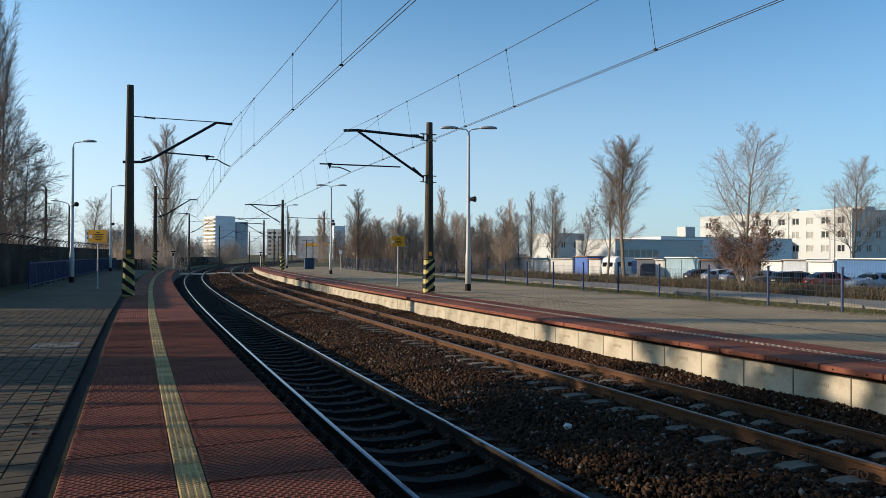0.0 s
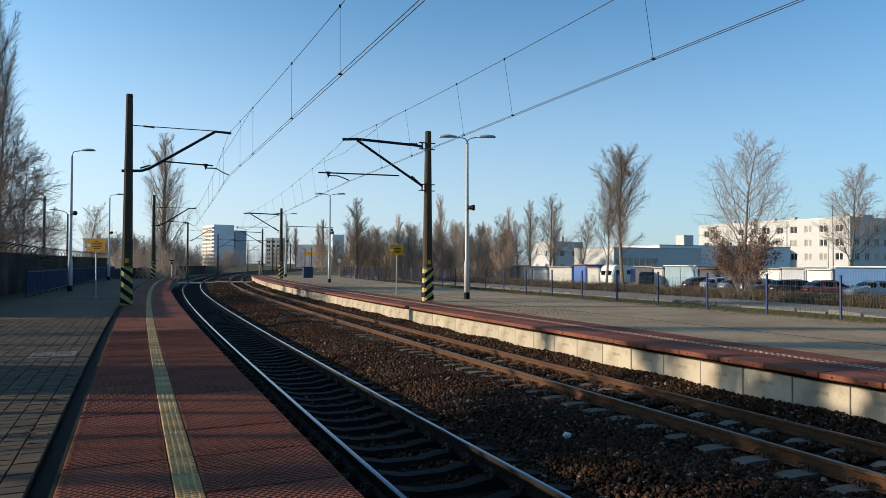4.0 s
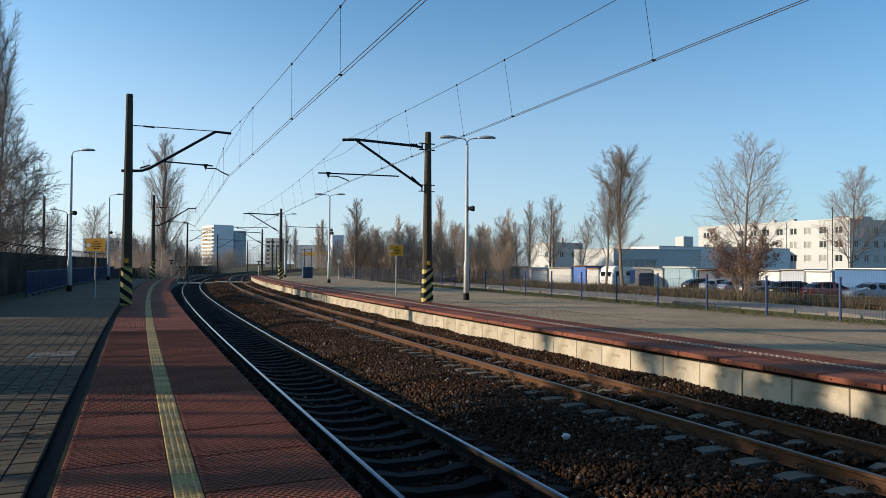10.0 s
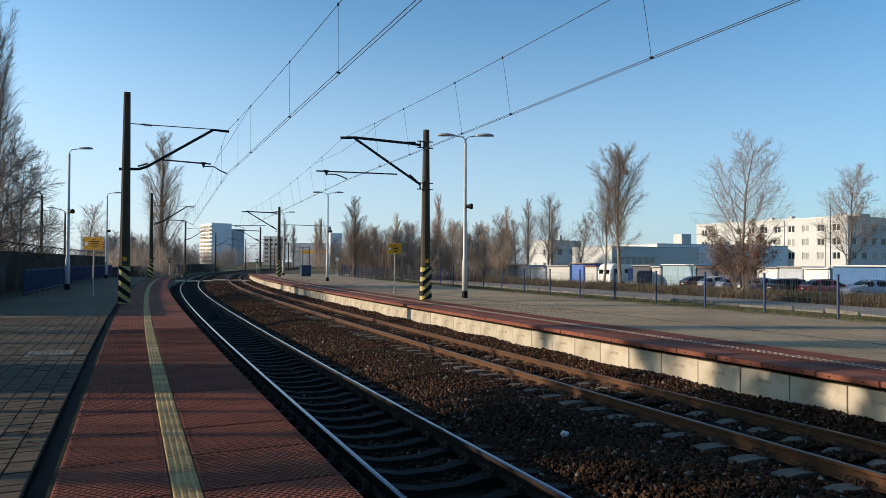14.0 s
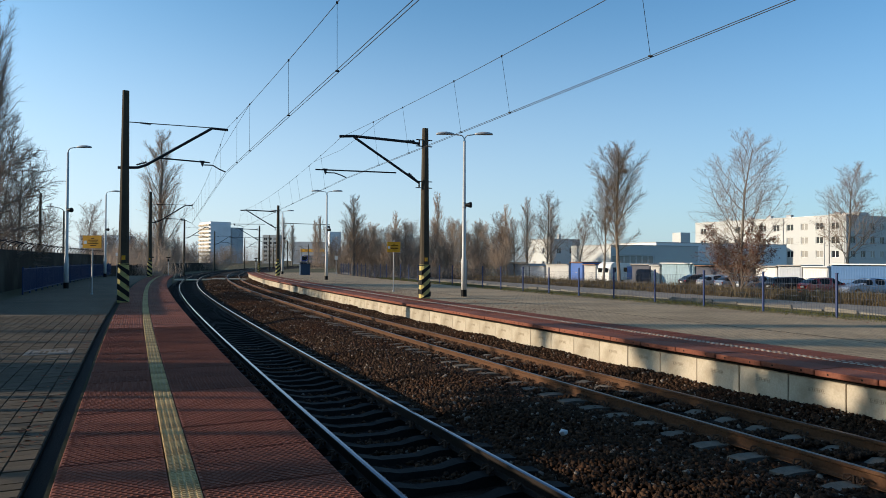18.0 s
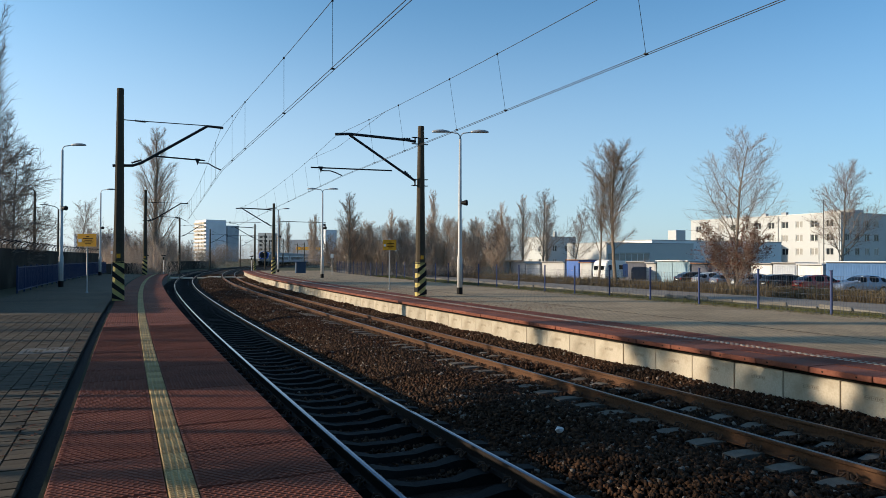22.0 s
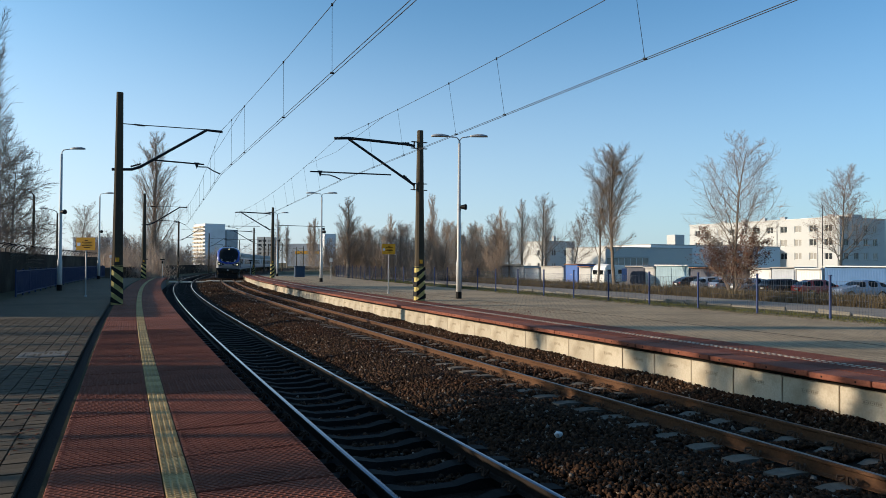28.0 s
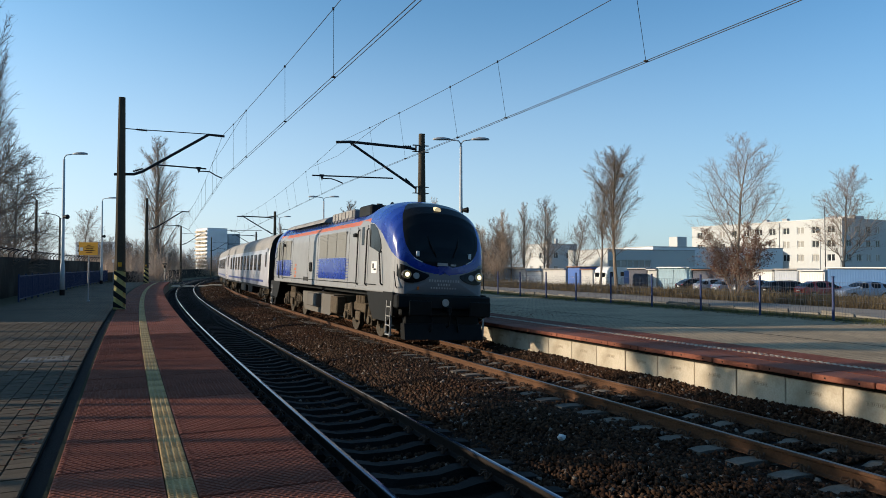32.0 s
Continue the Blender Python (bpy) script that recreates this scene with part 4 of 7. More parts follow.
# ---- trees ----
# per level: children, angle from the parent, length, rise towards the sky, share of the parent left bare
HABIT = {
    "poplar": ((46, (12, 26), 0.36, 0.045, 0.07), (18, (12, 32), 0.34, 0.06, 0.10), (6, (12, 38), 0.72, 0.05, 0.06)),
    "ovate": ((36, (22, 40), 0.42, 0.06, 0.26), (26, (18, 46), 0.36, 0.05, 0.12), (8, (16, 48), 0.68, 0.04, 0.05)),
    "dense": ((34, (48, 80), 0.50, 0.015, 0.14), (26, (22, 58), 0.42, -0.01, 0.12), (8, (16, 52), 0.62, -0.02, 0.06)),
    "open": ((26, (34, 58), 0.54, 0.06, 0.20), (18, (26, 58), 0.42, 0.03, 0.16), (8, (22, 58), 0.62, 0.0, 0.08)),
    "vase": ((24, (24, 50), 0.46, 0.06, 0.28), (18, (24, 52), 0.42, 0.04, 0.15), (8, (20, 52), 0.62, 0.02, 0.1)),
    "broad": ((22, (36, 62), 0.56, 0.08, 0.22), (18, (28, 60), 0.44, 0.05, 0.12), (8, (22, 56), 0.62, 0.02, 0.08)),
    "sapling": ((32, (26, 58), 0.26, 0.04, 0.70), (12, (20, 50), 0.48, 0.03, 0.1), (7, (20, 50), 0.55, 0.02, 0.1)),
    "rod": ((16, (5, 15), 0.6, 0.05, 0.05), (4, (8, 24), 0.42, 0.05, 0.2), (2, (10, 30), 0.5, 0.05, 0.3)),
    "shrub": ((10, (22, 48), 0.5, 0.05, 0.12), (10, (20, 52), 0.46, 0.04, 0.1), (6, (20, 52), 0.6, 0.02, 0.1)),
}


def branches(seed, h, kind):
    """Limbs of a bare tree as (a, b, ra, rb, level); the last level ends in points."""
    r = random.Random(seed)
    out = []
    spec = HABIT[kind]
    TW = 0.008 if h > 7 else 0.007

    def size(u):
        """How long a limb is by its height on the trunk."""
        if kind == "ovate":
            return float(np.interp(u, (0.26, 0.45, 0.7, 1.0), (0.45, 0.95, 0.8, 0.3)))
        if kind == "poplar":
            return min(1.0, 0.5 + 2.2 * u) * (1.12 - 0.78 * u)
        return min(1.0, 0.75 + u) * (1.1 - 0.8 * u)

    def grow(p, d, ln, ra, lev):
        if lev == 3:
            e = p + d * (ln * 0.5) + Vector((r.gauss(0, 0.05), r.gauss(0, 0.05), r.gauss(0, 0.04))) * ln
            out.append((p, e, TW, TW * 0.8, 3))
            out.append((e, e + (d + Vector((r.gauss(0, 0.2), r.gauss(0, 0.2), r.gauss(0.08, 0.15)))) * (ln * 0.5), TW * 0.8, 0.001, 3))
            return
        count, (lo, hi), ratio, _, bare = spec[lev]
        rise = spec[lev - 1][3] if lev else 0.03
        n = (14, 8, 4)[lev]
        step = ln / n
        pts = [(p, d)]
        wob = (0.035, 0.1, 0.15)[lev]
        for i in range(n):
            d = (d + Vector((r.gauss(0, wob), r.gauss(0, wob), r.gauss(0, wob * 0.6) + rise))).normalized()
            q = p + d * step
            u0, u1 = i / n, (i + 1) / n
            out.append((p, q, max(ra * (1 - 0.85 * u0), TW), max(ra * (1 - 0.85 * u1), TW), lev))
            pts.append((q, d))
            p = q
        az = r.uniform(0, math.tau)
        for k in range(count):
            u = bare + (1 - bare) * (k + r.random()) / count
            i = min(n - 1, int(u * n))
            f = u * n - i
            q = pts[i][0].lerp(pts[i + 1][0], f)
            d0 = pts[i + 1][1]
            az += 2.4 + r.gauss(0, 0.5)
            side = Vector((math.cos(az), math.sin(az), 0.1))
            side = (side - side.dot(d0) * d0).normalized()
            ang = radians(r.uniform(lo, hi) * (1.15 - 0.35 * u if lev == 0 else 1.0))
            nd = (d0 * math.cos(ang) + side * math.sin(ang)).normalized()
            l2 = ln * ratio * (size(u) if lev == 0 else 1.15 - 0.6 * u) * r.uniform(0.7, 1.15)
            grow(q, nd, l2, min(ra * (1 - 0.85 * u) * 0.62, 0.0095 * l2 + 0.004), lev + 1)

    if kind == "shrub":
        for _ in range(7):
            az = r.uniform(0, math.tau)
            grow(Vector((r.uniform(-0.06, 0.06), r.uniform(-0.06, 0.06), -0.1)), Vector((0.4 * math.cos(az), 0.4 * math.sin(az), 1)).normalized(), h * r.uniform(0.65, 1.0), h * 0.009, 0)
    else:
        grow(Vector((0, 0, -0.3)), Vector((r.gauss(0, 0.02), r.gauss(0, 0.02), 1)), h, h * 0.0165, 0)
    return out


def limb_mesh(name, segs, material, thick, extra=()):
    v, f = [], []
    for a, b, ra, rb, lev in segs:
        n = 8 if lev == 0 else 5 if lev == 1 else 3
        d = (b - a).normalized()
        u = d.orthogonal().normalized()
        w = d.cross(u)
        o = len(v)
        for p, rr in ((a, ra), (b, rb)):
            for k in range(n):
                c, s = math.cos(k * math.tau / n), math.sin(k * math.tau / n)
                v.append(tuple(p + (rr * thick * c) * u + (rr * thick * s) * w))
        for k in range(n):
            f.append((o + k, o + (k + 1) % n, o + n + (k + 1) % n, o + n + k))
    me = quick(name, v, f, material)
    return me


TREES = {}


def tree_kind(key, seed, h, kind, bark, twig, leaves=0, thick=1.0):
    segs = branches(seed, h, kind)
    cut = 1 if kind != "shrub" else 0
    a = limb_mesh("trunk", [s for s in segs if s[4] <= cut], bark, thick)
    b = limb_mesh("twigs", [s for s in segs if s[4] > cut], twig, thick)
    c = None
    if leaves:
        r = random.Random(seed + 1)
        v, f = [], []
        tips = [s for s in segs if s[4] >= 2]
        for _ in range(leaves):
            s = r.choice(tips)
            p = s[1] + Vector((r.uniform(-0.15, 0.15), r.uniform(-0.15, 0.15), r.uniform(-0.2, 0.05)))
            x = Vector((r.gauss(0, 1), r.gauss(0, 1), r.gauss(0, 1))).normalized()
            y = x.orthogonal().normalized()
            z = x.cross(y) * 0.35
            k = r.uniform(0.05, 0.1)
            o = len(v)
            v += [tuple(p), tuple(p + k * (x * 0.6 + y * 0.35 + z)), tuple(p + k * x * 1.4), tuple(p + k * (x * 0.6 - y * 0.35 + z))]
            f += [(o, o + 1, o + 2), (o, o + 2, o + 3)]
        c = quick("leaves", v, f, M_LEAF_DRY)
    TREES[key] = (a, b, c, bark, twig, h)


def plant(key, x, y, h, label, name="tree", z=-0.95, rz=0.0, wide=1.0, group=""):
    a, b, c, bark, twig, h0 = TREES[key]
    t = thing(name, label, "shrub" if name == "bush" else "tree", pose(x, y, z, 0, 0, rz), group)
    k = h / h0
    t.scale = (k * wide, k * wide, k)
    part("trunk", a, bark, t)
    part("crown", b, twig, t)
    if c:
        part("leaves", c, M_LEAF_DRY, t, "dry brown leaves")
    return t


tree_kind("poplar", 3, 16.0, "poplar", M_BARK, M_TWIG_DARK)
tree_kind("poplar2", 11, 16.0, "poplar", M_BARK, M_TWIG_WARM)
tree_kind("dense", 71, 14.0, "dense", M_BARK, M_TWIG_DARK)
tree_kind("ovate", 24, 14.0, "ovate", M_BARK_WARM, M_TWIG_WARM, thick=0.85)
tree_kind("open", 33, 11.0, "open", M_BARK, M_TWIG, thick=0.75)
tree_kind("vase2", 29, 12.0, "vase", M_BARK, M_TWIG_DARK)
tree_kind("broad", 21, 11.0, "broad", M_BARK, M_TWIG)
tree_kind("broad2", 35, 11.0, "broad", M_BARK, M_TWIG_DARK, leaves=900)
tree_kind("shrub", 41, 6.0, "shrub", M_BARK_WARM, M_TWIG_WARM)
tree_kind("shrub2", 52, 6.0, "shrub", M_BARK, M_TWIG)
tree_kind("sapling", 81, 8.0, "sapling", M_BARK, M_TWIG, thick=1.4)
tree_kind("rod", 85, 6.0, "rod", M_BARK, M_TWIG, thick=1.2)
tree_kind("scrub", 47, 8.0, "broad", M_BARK_WARM, M_TWIG_WARM)
tree_kind("leafy", 63, 5.0, "shrub", M_TWIG_DARK, M_TWIG_DARK, leaves=5500)

# ---- the train ----
P_SILVER = paint("silver_grey_paint", (0.235, 0.242, 0.245), 0.42, 0.0, 0.0, 0.6)
# the sides' silver, darkened to carry the shade on the front
P_SILVER_SHADED = paint("shaded_silver_paint", (0.17, 0.178, 0.19), 0.45, 0.0, 0.0, 0.3)
P_BLUE = paint("deep_blue_paint", (0.006, 0.028, 0.24), 0.25, 0.0, 0.35, 0.15)
P_ORANGE = paint("orange_paint", (0.459, 0.098, 0.007), 0.35)
P_GREYDARK = paint("dark_grey_frame", (0.007, 0.008, 0.008), 0.55)
P_ROOF = surf("train_roof_grey", (0.230, 0.223, 0.209), (0.311, 0.297, 0.277), 12.0, 0.5, 0.7, bump=0.1, depth=0.004)
P_BOGIE = surf("dusty_bogie", (0.06, 0.046, 0.032), (0.115, 0.09, 0.06), 14.0, 1.5, 0.85, bump=0.3, depth=0.006)
P_GRILLE = paint("pale_grille_paint", (0.19, 0.19, 0.175), 0.55)
P_TANK = paint("beige_tank", (0.10, 0.09, 0.073), 0.6, dirt=0.7)
P_MASK = pane_glass("black_gloss", (0.003, 0.0035, 0.004), 0.18, 0.12)
P_SCREEN = pane_glass("windscreen_glass", (0.003, 0.004, 0.005), 0.08, 0.14)
P_WHEEL = surf("wheel_steel", (0.054, 0.045, 0.036), (0.090, 0.078, 0.060), 20.0, 3.0, 0.6, metal=0.4, bump=0.1)
P_COACH = paint("pale_coach_paint", (0.37, 0.37, 0.40), 0.4, 0.0, 0.2, 0.55)
P_COACH_BLUE = paint("coach_blue_band", (0.02, 0.05, 0.22), 0.35, 0.0, 0.2)
P_HEADLAMP = glow("lit_headlamp", (1.0, 0.84, 0.55), 1.25)
P_AMBER = pane_glass("amber_reflector", (0.4, 0.25, 0.09), 0.15, 0.5)
P_HEADLAMP_TOP = glow("lit_top_lamp", (0.9, 0.66, 0.34), 0.45)
P_LENS = pane_glass("lamp_lens", (0.25, 0.25, 0.24), 0.1)

END = 9.3


def nose_top(u):
    return float(np.interp(u, [0, 0.05, 0.12, 0.25, 0.45, 0.75, 1.1, 1.6, 2.3, 3.2, 4.0], [2.7, 2.94, 3.15, 3.42, 3.68, 3.89, 4.02, 4.11, 4.14, 4.08, 3.98]))


def nose_half(u):
    return float(np.interp(u, [0, 0.05, 0.12, 0.25, 0.45, 0.8, 1.3, 2.2], [1.12, 1.19, 1.25, 1.31, 1.36, 1.405, 1.43, 1.44]))


def nose_face(y):
    """How far forward the nose stands at y, at lamp height."""
    if y < 1.12:
        return END + 0.13 * (1 - (y / 1.12) ** 2.2)
    return END - float(np.interp(y, [1.12, 1.19, 1.25, 1.31, 1.36], [0, 0.05, 0.12, 0.25, 0.45]))


def loco_ring(u, k=1.0):
    """Half section as (y, z) from the sill up to the crown."""
    tp, hw = nose_top(u), nose_half(u)
    zs = min(3.3, tp - 0.95)
    low = 1.4
    pts = [(hw * 0.97 * i / 6, low) for i in range(6)] + [(hw, low + (zs - low) * i / 44) for i in range(44)]
    n = 2.5 if u < 2.5 else 2.2
    for i in range(49):
        a = i / 48 * math.pi / 2
        pts.append((hw * math.cos(a) ** (2 / n), zs + (tp - zs) * math.sin(a) ** (2 / n)))
    return [(y * k, 2.0 + (z - 2.0) * k) for y, z in pts]


def loco_zone(x, y, z):
    u = END - abs(x)
    ay = abs(y)
    if u < 3.4:
        r_in = (ay / 1.12) ** 2.4 + (abs(z - 3.06) / (1.06 if z > 3.06 else 0.9)) ** 2.4
        r_out = (ay / 1.55) ** 2.2 + (abs(z - 3.06) / 1.1) ** 2.2
        if u < 1.3 and r_in < 1:
            return "windscreen" if (ay / 0.98) ** 4 + (abs(z - 3.06) / 0.52) ** 4 < 1 else "mask"
        if u < 0.02:
            return "helmet" if r_out < 1 or z > 3.0 else "front_panel"
        edge = float(np.interp(u, [0, 0.25, 0.5, 0.8, 1.2, 1.8, 2.6, 3.4], [2.25, 2.4, 2.56, 2.8, 3.1, 3.36, 3.5, 3.58]))
        if z > edge:
            if u > 2.3 and z < 3.58:
                return "orange_stripe"
            return "helmet"
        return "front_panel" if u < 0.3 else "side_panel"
    if z < 3.42:
        return "side_panel"
    if z < 3.58:
        return "orange_stripe"
    if z < 3.96:
        return "blue_cove"
    return "roof"


def loft(rings, zone, names):
    """Rings of points (x, y, z); faces go to the part that zone names. The seams between parts are smoothed."""
    P = [[Vector(p) for p in ring] for ring in rings]
    ni, nj = len(P) - 1, len(P[0]) - 1
    Z = [[zone(*((P[i][j] + P[i + 1][j] + P[i + 1][j + 1] + P[i][j + 1]) / 4)) for j in range(nj)] for i in range(ni)]
    seam = {}

    def link(a, b):
        seam.setdefault(a, set()).add(b)
        seam.setdefault(b, set()).add(a)
    for i in range(ni):
        for j in range(nj):
            if i + 1 < ni and Z[i][j] != Z[i + 1][j]:
                link((i + 1, j), (i + 1, j + 1))
            if j + 1 < nj and Z[i][j] != Z[i][j + 1]:
                link((i, j + 1), (i + 1, j + 1))
    for _ in range(5):
        moved = {k: P[k[0]][k[1]] * 0.5 + sum((P[q[0]][q[1]] for q in v), Vector()) * (0.5 / len(v)) for k, v in seam.items() if len(v) == 2}
        for (i, j), p in moved.items():
            P[i][j] = p
    bms = {k: bmesh.new() for k in names}
    cache = {k: {} for k in names}

    def vert(key, i, j):
        c = cache[key]
        if (i, j) not in c:
            c[(i, j)] = bms[key].verts.new(P[i][j])
        return c[(i, j)]
    for i in range(ni):
        for j in range(nj):
            key = Z[i][j]
            bms[key].faces.new([vert(key, a, b) for a, b in ((i, j), (i + 1, j), (i + 1, j + 1), (i, j + 1))])
    return bms


def wheelset(name, parent, x, r=0.5, gauge=0.75):
    w = new(name)
    w.parent = parent
    w.matrix_basis = pose(x, 0, r)
    for sy in (-1, 1):
        bm = tube(bmesh.new(), (0, sy * (gauge - 0.06), 0), (0, sy * (gauge + 0.05), 0), r, r - 0.005, 28)
        tube(bm, (0, sy * (gauge - 0.09), 0), (0, sy * (gauge - 0.05), 0), r + 0.028, n=28)
        tube(bm, (0, sy * (gauge + 0.05), 0), (0, sy * (gauge + 0.1), 0), 0.16, 0.12, 12)
        for k in range(6):
            a = k * math.tau / 6
            tube(bm, (0.27 * math.cos(a), sy * (gauge + 0.048), 0.27 * math.sin(a)), (0.27 * math.cos(a), sy * (gauge + 0.058), 0.27 * math.sin(a)), 0.05, n=8)
        part("wheel", bm, P_WHEEL, w)
    part("axle", tube(bmesh.new(), (0, -0.7, 0), (0, 0.7, 0), 0.09, n=10), P_WHEEL, w)
    return w


def bogie(parent, x, wb, r, loco):
    """Side frames with springs and axle boxes, as one part of the vehicle; the wheelsets are parts too."""
    bm = bmesh.new()
    for sy in (-1, 1):
        y = sy * 1.0
        prism(bm, [(x - wb / 2 - 0.55, 0.62), (x - wb / 2 + 0.4, 0.55), (x - 0.7, 0.72), (x + 0.7, 0.72), (x + wb / 2 - 0.4, 0.55), (x + wb / 2 + 0.55, 0.62),
                   (x + wb / 2 + 0.5, 0.84), (x + 0.5, 0.98), (x - 0.5, 0.98), (x - wb / 2 - 0.5, 0.84)], 0.14, Matrix.Translation((0, y, 0)))
        for k in (-1, 1):
            ax = x + k * wb / 2
            box(bm, (ax, y + sy * 0.06, r), (0.34, 0.2, 0.32), bevel=0.03)
            tube(bm, (ax, y + sy * 0.12, r), (ax, y + sy * 0.22, r), 0.14, 0.12, 12)
            for e in (-0.26, 0.26):
                tube(bm, (ax + e, y + sy * 0.04, 0.5), (ax + e, y + sy * 0.04, 0.86), 0.085, n=10)
                for q in range(4):
                    tube(bm, (ax + e, y + sy * 0.04, 0.52 + 0.08 * q), (ax + e, y + sy * 0.04, 0.56 + 0.08 * q), 0.11, n=10)
            tube(bm, (ax - k * 0.6, y + sy * 0.1, 0.45), (ax - k * 0.5, y + sy * 0.12, 0.95), 0.05, n=8)
        for e in (-0.3, 0.0, 0.3):
            tube(bm, (x + e, y, 0.95), (x + e, y, 1.2), 0.13, n=10)
        box(bm, (x, y + sy * 0.12, 0.55), (0.5, 0.08, 0.3), bevel=0.02)
    box(bm, (x, 0, 0.75), (0.7, 1.9, 0.25))
    part("bogie_frame", bm, P_BOGIE, parent, "dusty brown bogie frame with coil springs")
    return [wheelset("wheelset", parent, x + k * wb / 2, r) for k in (1, -1)]


def locomotive():
    t = thing("diesel_locomotive", "silver and blue diesel locomotive with an orange stripe and lit headlamps", "locomotive")
    us = [0.0, 0.015, 0.03, 0.05, 0.07, 0.095, 0.12] + [0.15 + 0.026 * i for i in range(130)]
    us = [u for u in us if u < 3.5]
    xs = [END - u for u in us] + list(np.linspace(5.7, -5.7, 30)) + [-END + u for u in us[::-1]]
    rings = []

    def full(x, half):
        return [(x, -y, z) for y, z in half] + [(x, y, z) for y, z in half[-2::-1]]
    for k in (0.02, 0.15, 0.3, 0.4, 0.5, 0.58, 0.66, 0.72, 0.78, 0.83, 0.88, 0.92, 0.96, 0.98):
        rings.append(full(END + 0.13 * (1 - k ** 2.2), loco_ring(0.0, k)))
    for x in xs:
        rings.append(full(x, loco_ring(END - abs(x))))
    for k in (0.96, 0.88, 0.75, 0.6, 0.4, 0.2, 0.02):
        rings.append(full(-END - 0.13 * (1 - k ** 2.2), loco_ring(0.0, k)))
    names = {"windscreen": P_SCREEN, "mask": P_MASK, "helmet": P_BLUE, "orange_stripe": P_ORANGE, "front_panel": P_SILVER_SHADED,
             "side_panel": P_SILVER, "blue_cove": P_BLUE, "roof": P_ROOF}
    labels = {"windscreen": "dark wide windscreen", "mask": "black mask round the windscreen", "helmet": "rounded deep blue cab hood",
              "orange_stripe": "orange stripe", "blue_cove": "blue band under the roof"}
    keys = [k + e for k in names for e in ("", "_rear")]

    def ended(x, y, z):
        k = loco_zone(x, y, z)
        return k + "_rear" if x < 0 and k in ("windscreen", "mask", "helmet", "front_panel") else k
    for k, bm in loft(rings, ended, keys).items():
        if not bm.faces:
            bm.free()
            continue
        bmesh.ops.recalc_face_normals(bm, faces=bm.faces[:])
        k = k.replace("_rear", "")
        part(k, bm, names[k], t, labels.get(k, ""), smooth=True)
    # underframe
    bm = bmesh.new()
    box(bm, (0, 0, 1.33), (18.4, 2.1, 0.16))
    part("underframe", bm, P_GREYDARK, t)
    for sx in (1, -1):
        for sy in (-1, 1):
            bm = bmesh.new()
            prism(bm, [(sx * 6.9, 1.43), (sx * 9.2, 1.43), (sx * 9.25, 0.82), (sx * 8.8, 0.62), (sx * 7.6, 0.62), (sx * 7.2, 0.95)], 0.06, Matrix.Translation((0, sy * 1.38, 0)))
            part("skirt", bm, P_GREYDARK, t)
        bm = bmesh.new()
        box(bm, (sx * 9.38, 0, 1.2), (0.34, 2.78, 0.38), bevel=0.04)
        box(bm, (sx * 9.35, 0, 0.95), (0.25, 2.5, 0.25), bevel=0.03)
        box(bm, (sx * 9.3, 0, 0.72), (0.25, 2.2, 0.4), bevel=0.03)
        part("buffer_beam", bm, P_GREYDARK, t, "dark buffer beam")
        for sy in (-1, 1):
            bm = tube(bmesh.new(), (sx * 9.5, sy * 0.875, 1.05), (sx * 9.88, sy * 0.875, 1.05), 0.11, n=14)
            box(bm, (sx * 9.92, sy * 0.875, 1.05), (0.07, 0.62, 0.4), bevel=0.02)
            part("buffer", bm, M_BLACK, t, "black rectangular buffer")
            # ladder beside the buffer
            bm = bmesh.new()
            for e in (-0.17, 0.17):
                box(bm, (sx * 8.95 + e, sy * 1.4, 0.72), (0.03, 0.05, 0.95))
            for q in range(4):
                box(bm, (sx * 8.95, sy * 1.36, 0.28 + 0.25 * q), (0.34, 0.14, 0.025))
            part("step_ladder", bm, M_GALV, t, "steel steps")
            pipe_pts = [(sx * 9.3, sy * 0.35, 0.9), (sx * 9.55, sy * 0.36, 0.75), (sx * 9.6, sy * 0.4, 0.45), (sx * 9.45, sy * 0.45, 0.35)]
            part("brake_hose", pipe(bmesh.new(), pipe_pts, 0.028, 6), M_BLACK, t)
        bm = bmesh.new()
        prism(bm, [(sx * 9.3, 0.2), (sx * 9.62, 0.2), (sx * 9.5, 0.62), (sx * 9.2, 0.62)], 2.3)
        part("rail_guard", bm, M_BLACK, t, "black snow plough")
        bm = bmesh.new()
        box(bm, (sx * 9.7, 0, 1.02), (0.35, 0.12, 0.16), bevel=0.02)
        pipe(bm, [(sx * 9.75, 0, 1.05), (sx * 9.9, 0, 0.9), (sx * 9.85, 0, 0.6), (sx * 9.7, 0, 0.55)], 0.03, 6)
        part("coupling", bm, M_BLACK, t)
    # fuel tank and boxes between the bogies
    bm = bmesh.new()
    prism(bm, [(-2.9, 1.1), (2.2, 1.1), (2.2, 0.72), (1.75, 0.34), (-2.4, 0.34), (-2.9, 0.72)], 2.3)
    part("fuel_tank", bm, P_TANK, t, "beige fuel tank with sloping ends")
    for sy in (-1, 1):
        for c, sz in (((2.85, sy * 1.15, 0.78), (0.9, 0.35, 0.6)), ((-0.5, sy * 1.2, 0.82), (1.6, 0.3, 0.5))):
            bm = bmesh.new()
            box(bm, c, sz, bevel=0.03)
            part("equipment_box", bm, P_TANK if c[0] < 0 else P_BOGIE, t)
    wheels = bogie(t, 5.25, 2.6, 0.5, True) + bogie(t, -5.25, 2.6, 0.5, True)
    # roof equipment
    bm = bmesh.new()
    box(bm, (4.5, 0, 4.0), (1.3, 1.7, 0.4), bevel=0.05)
    tube(bm, (4.7, -0.4, 4.18), (4.7, -0.4, 4.28), 0.1, n=10)
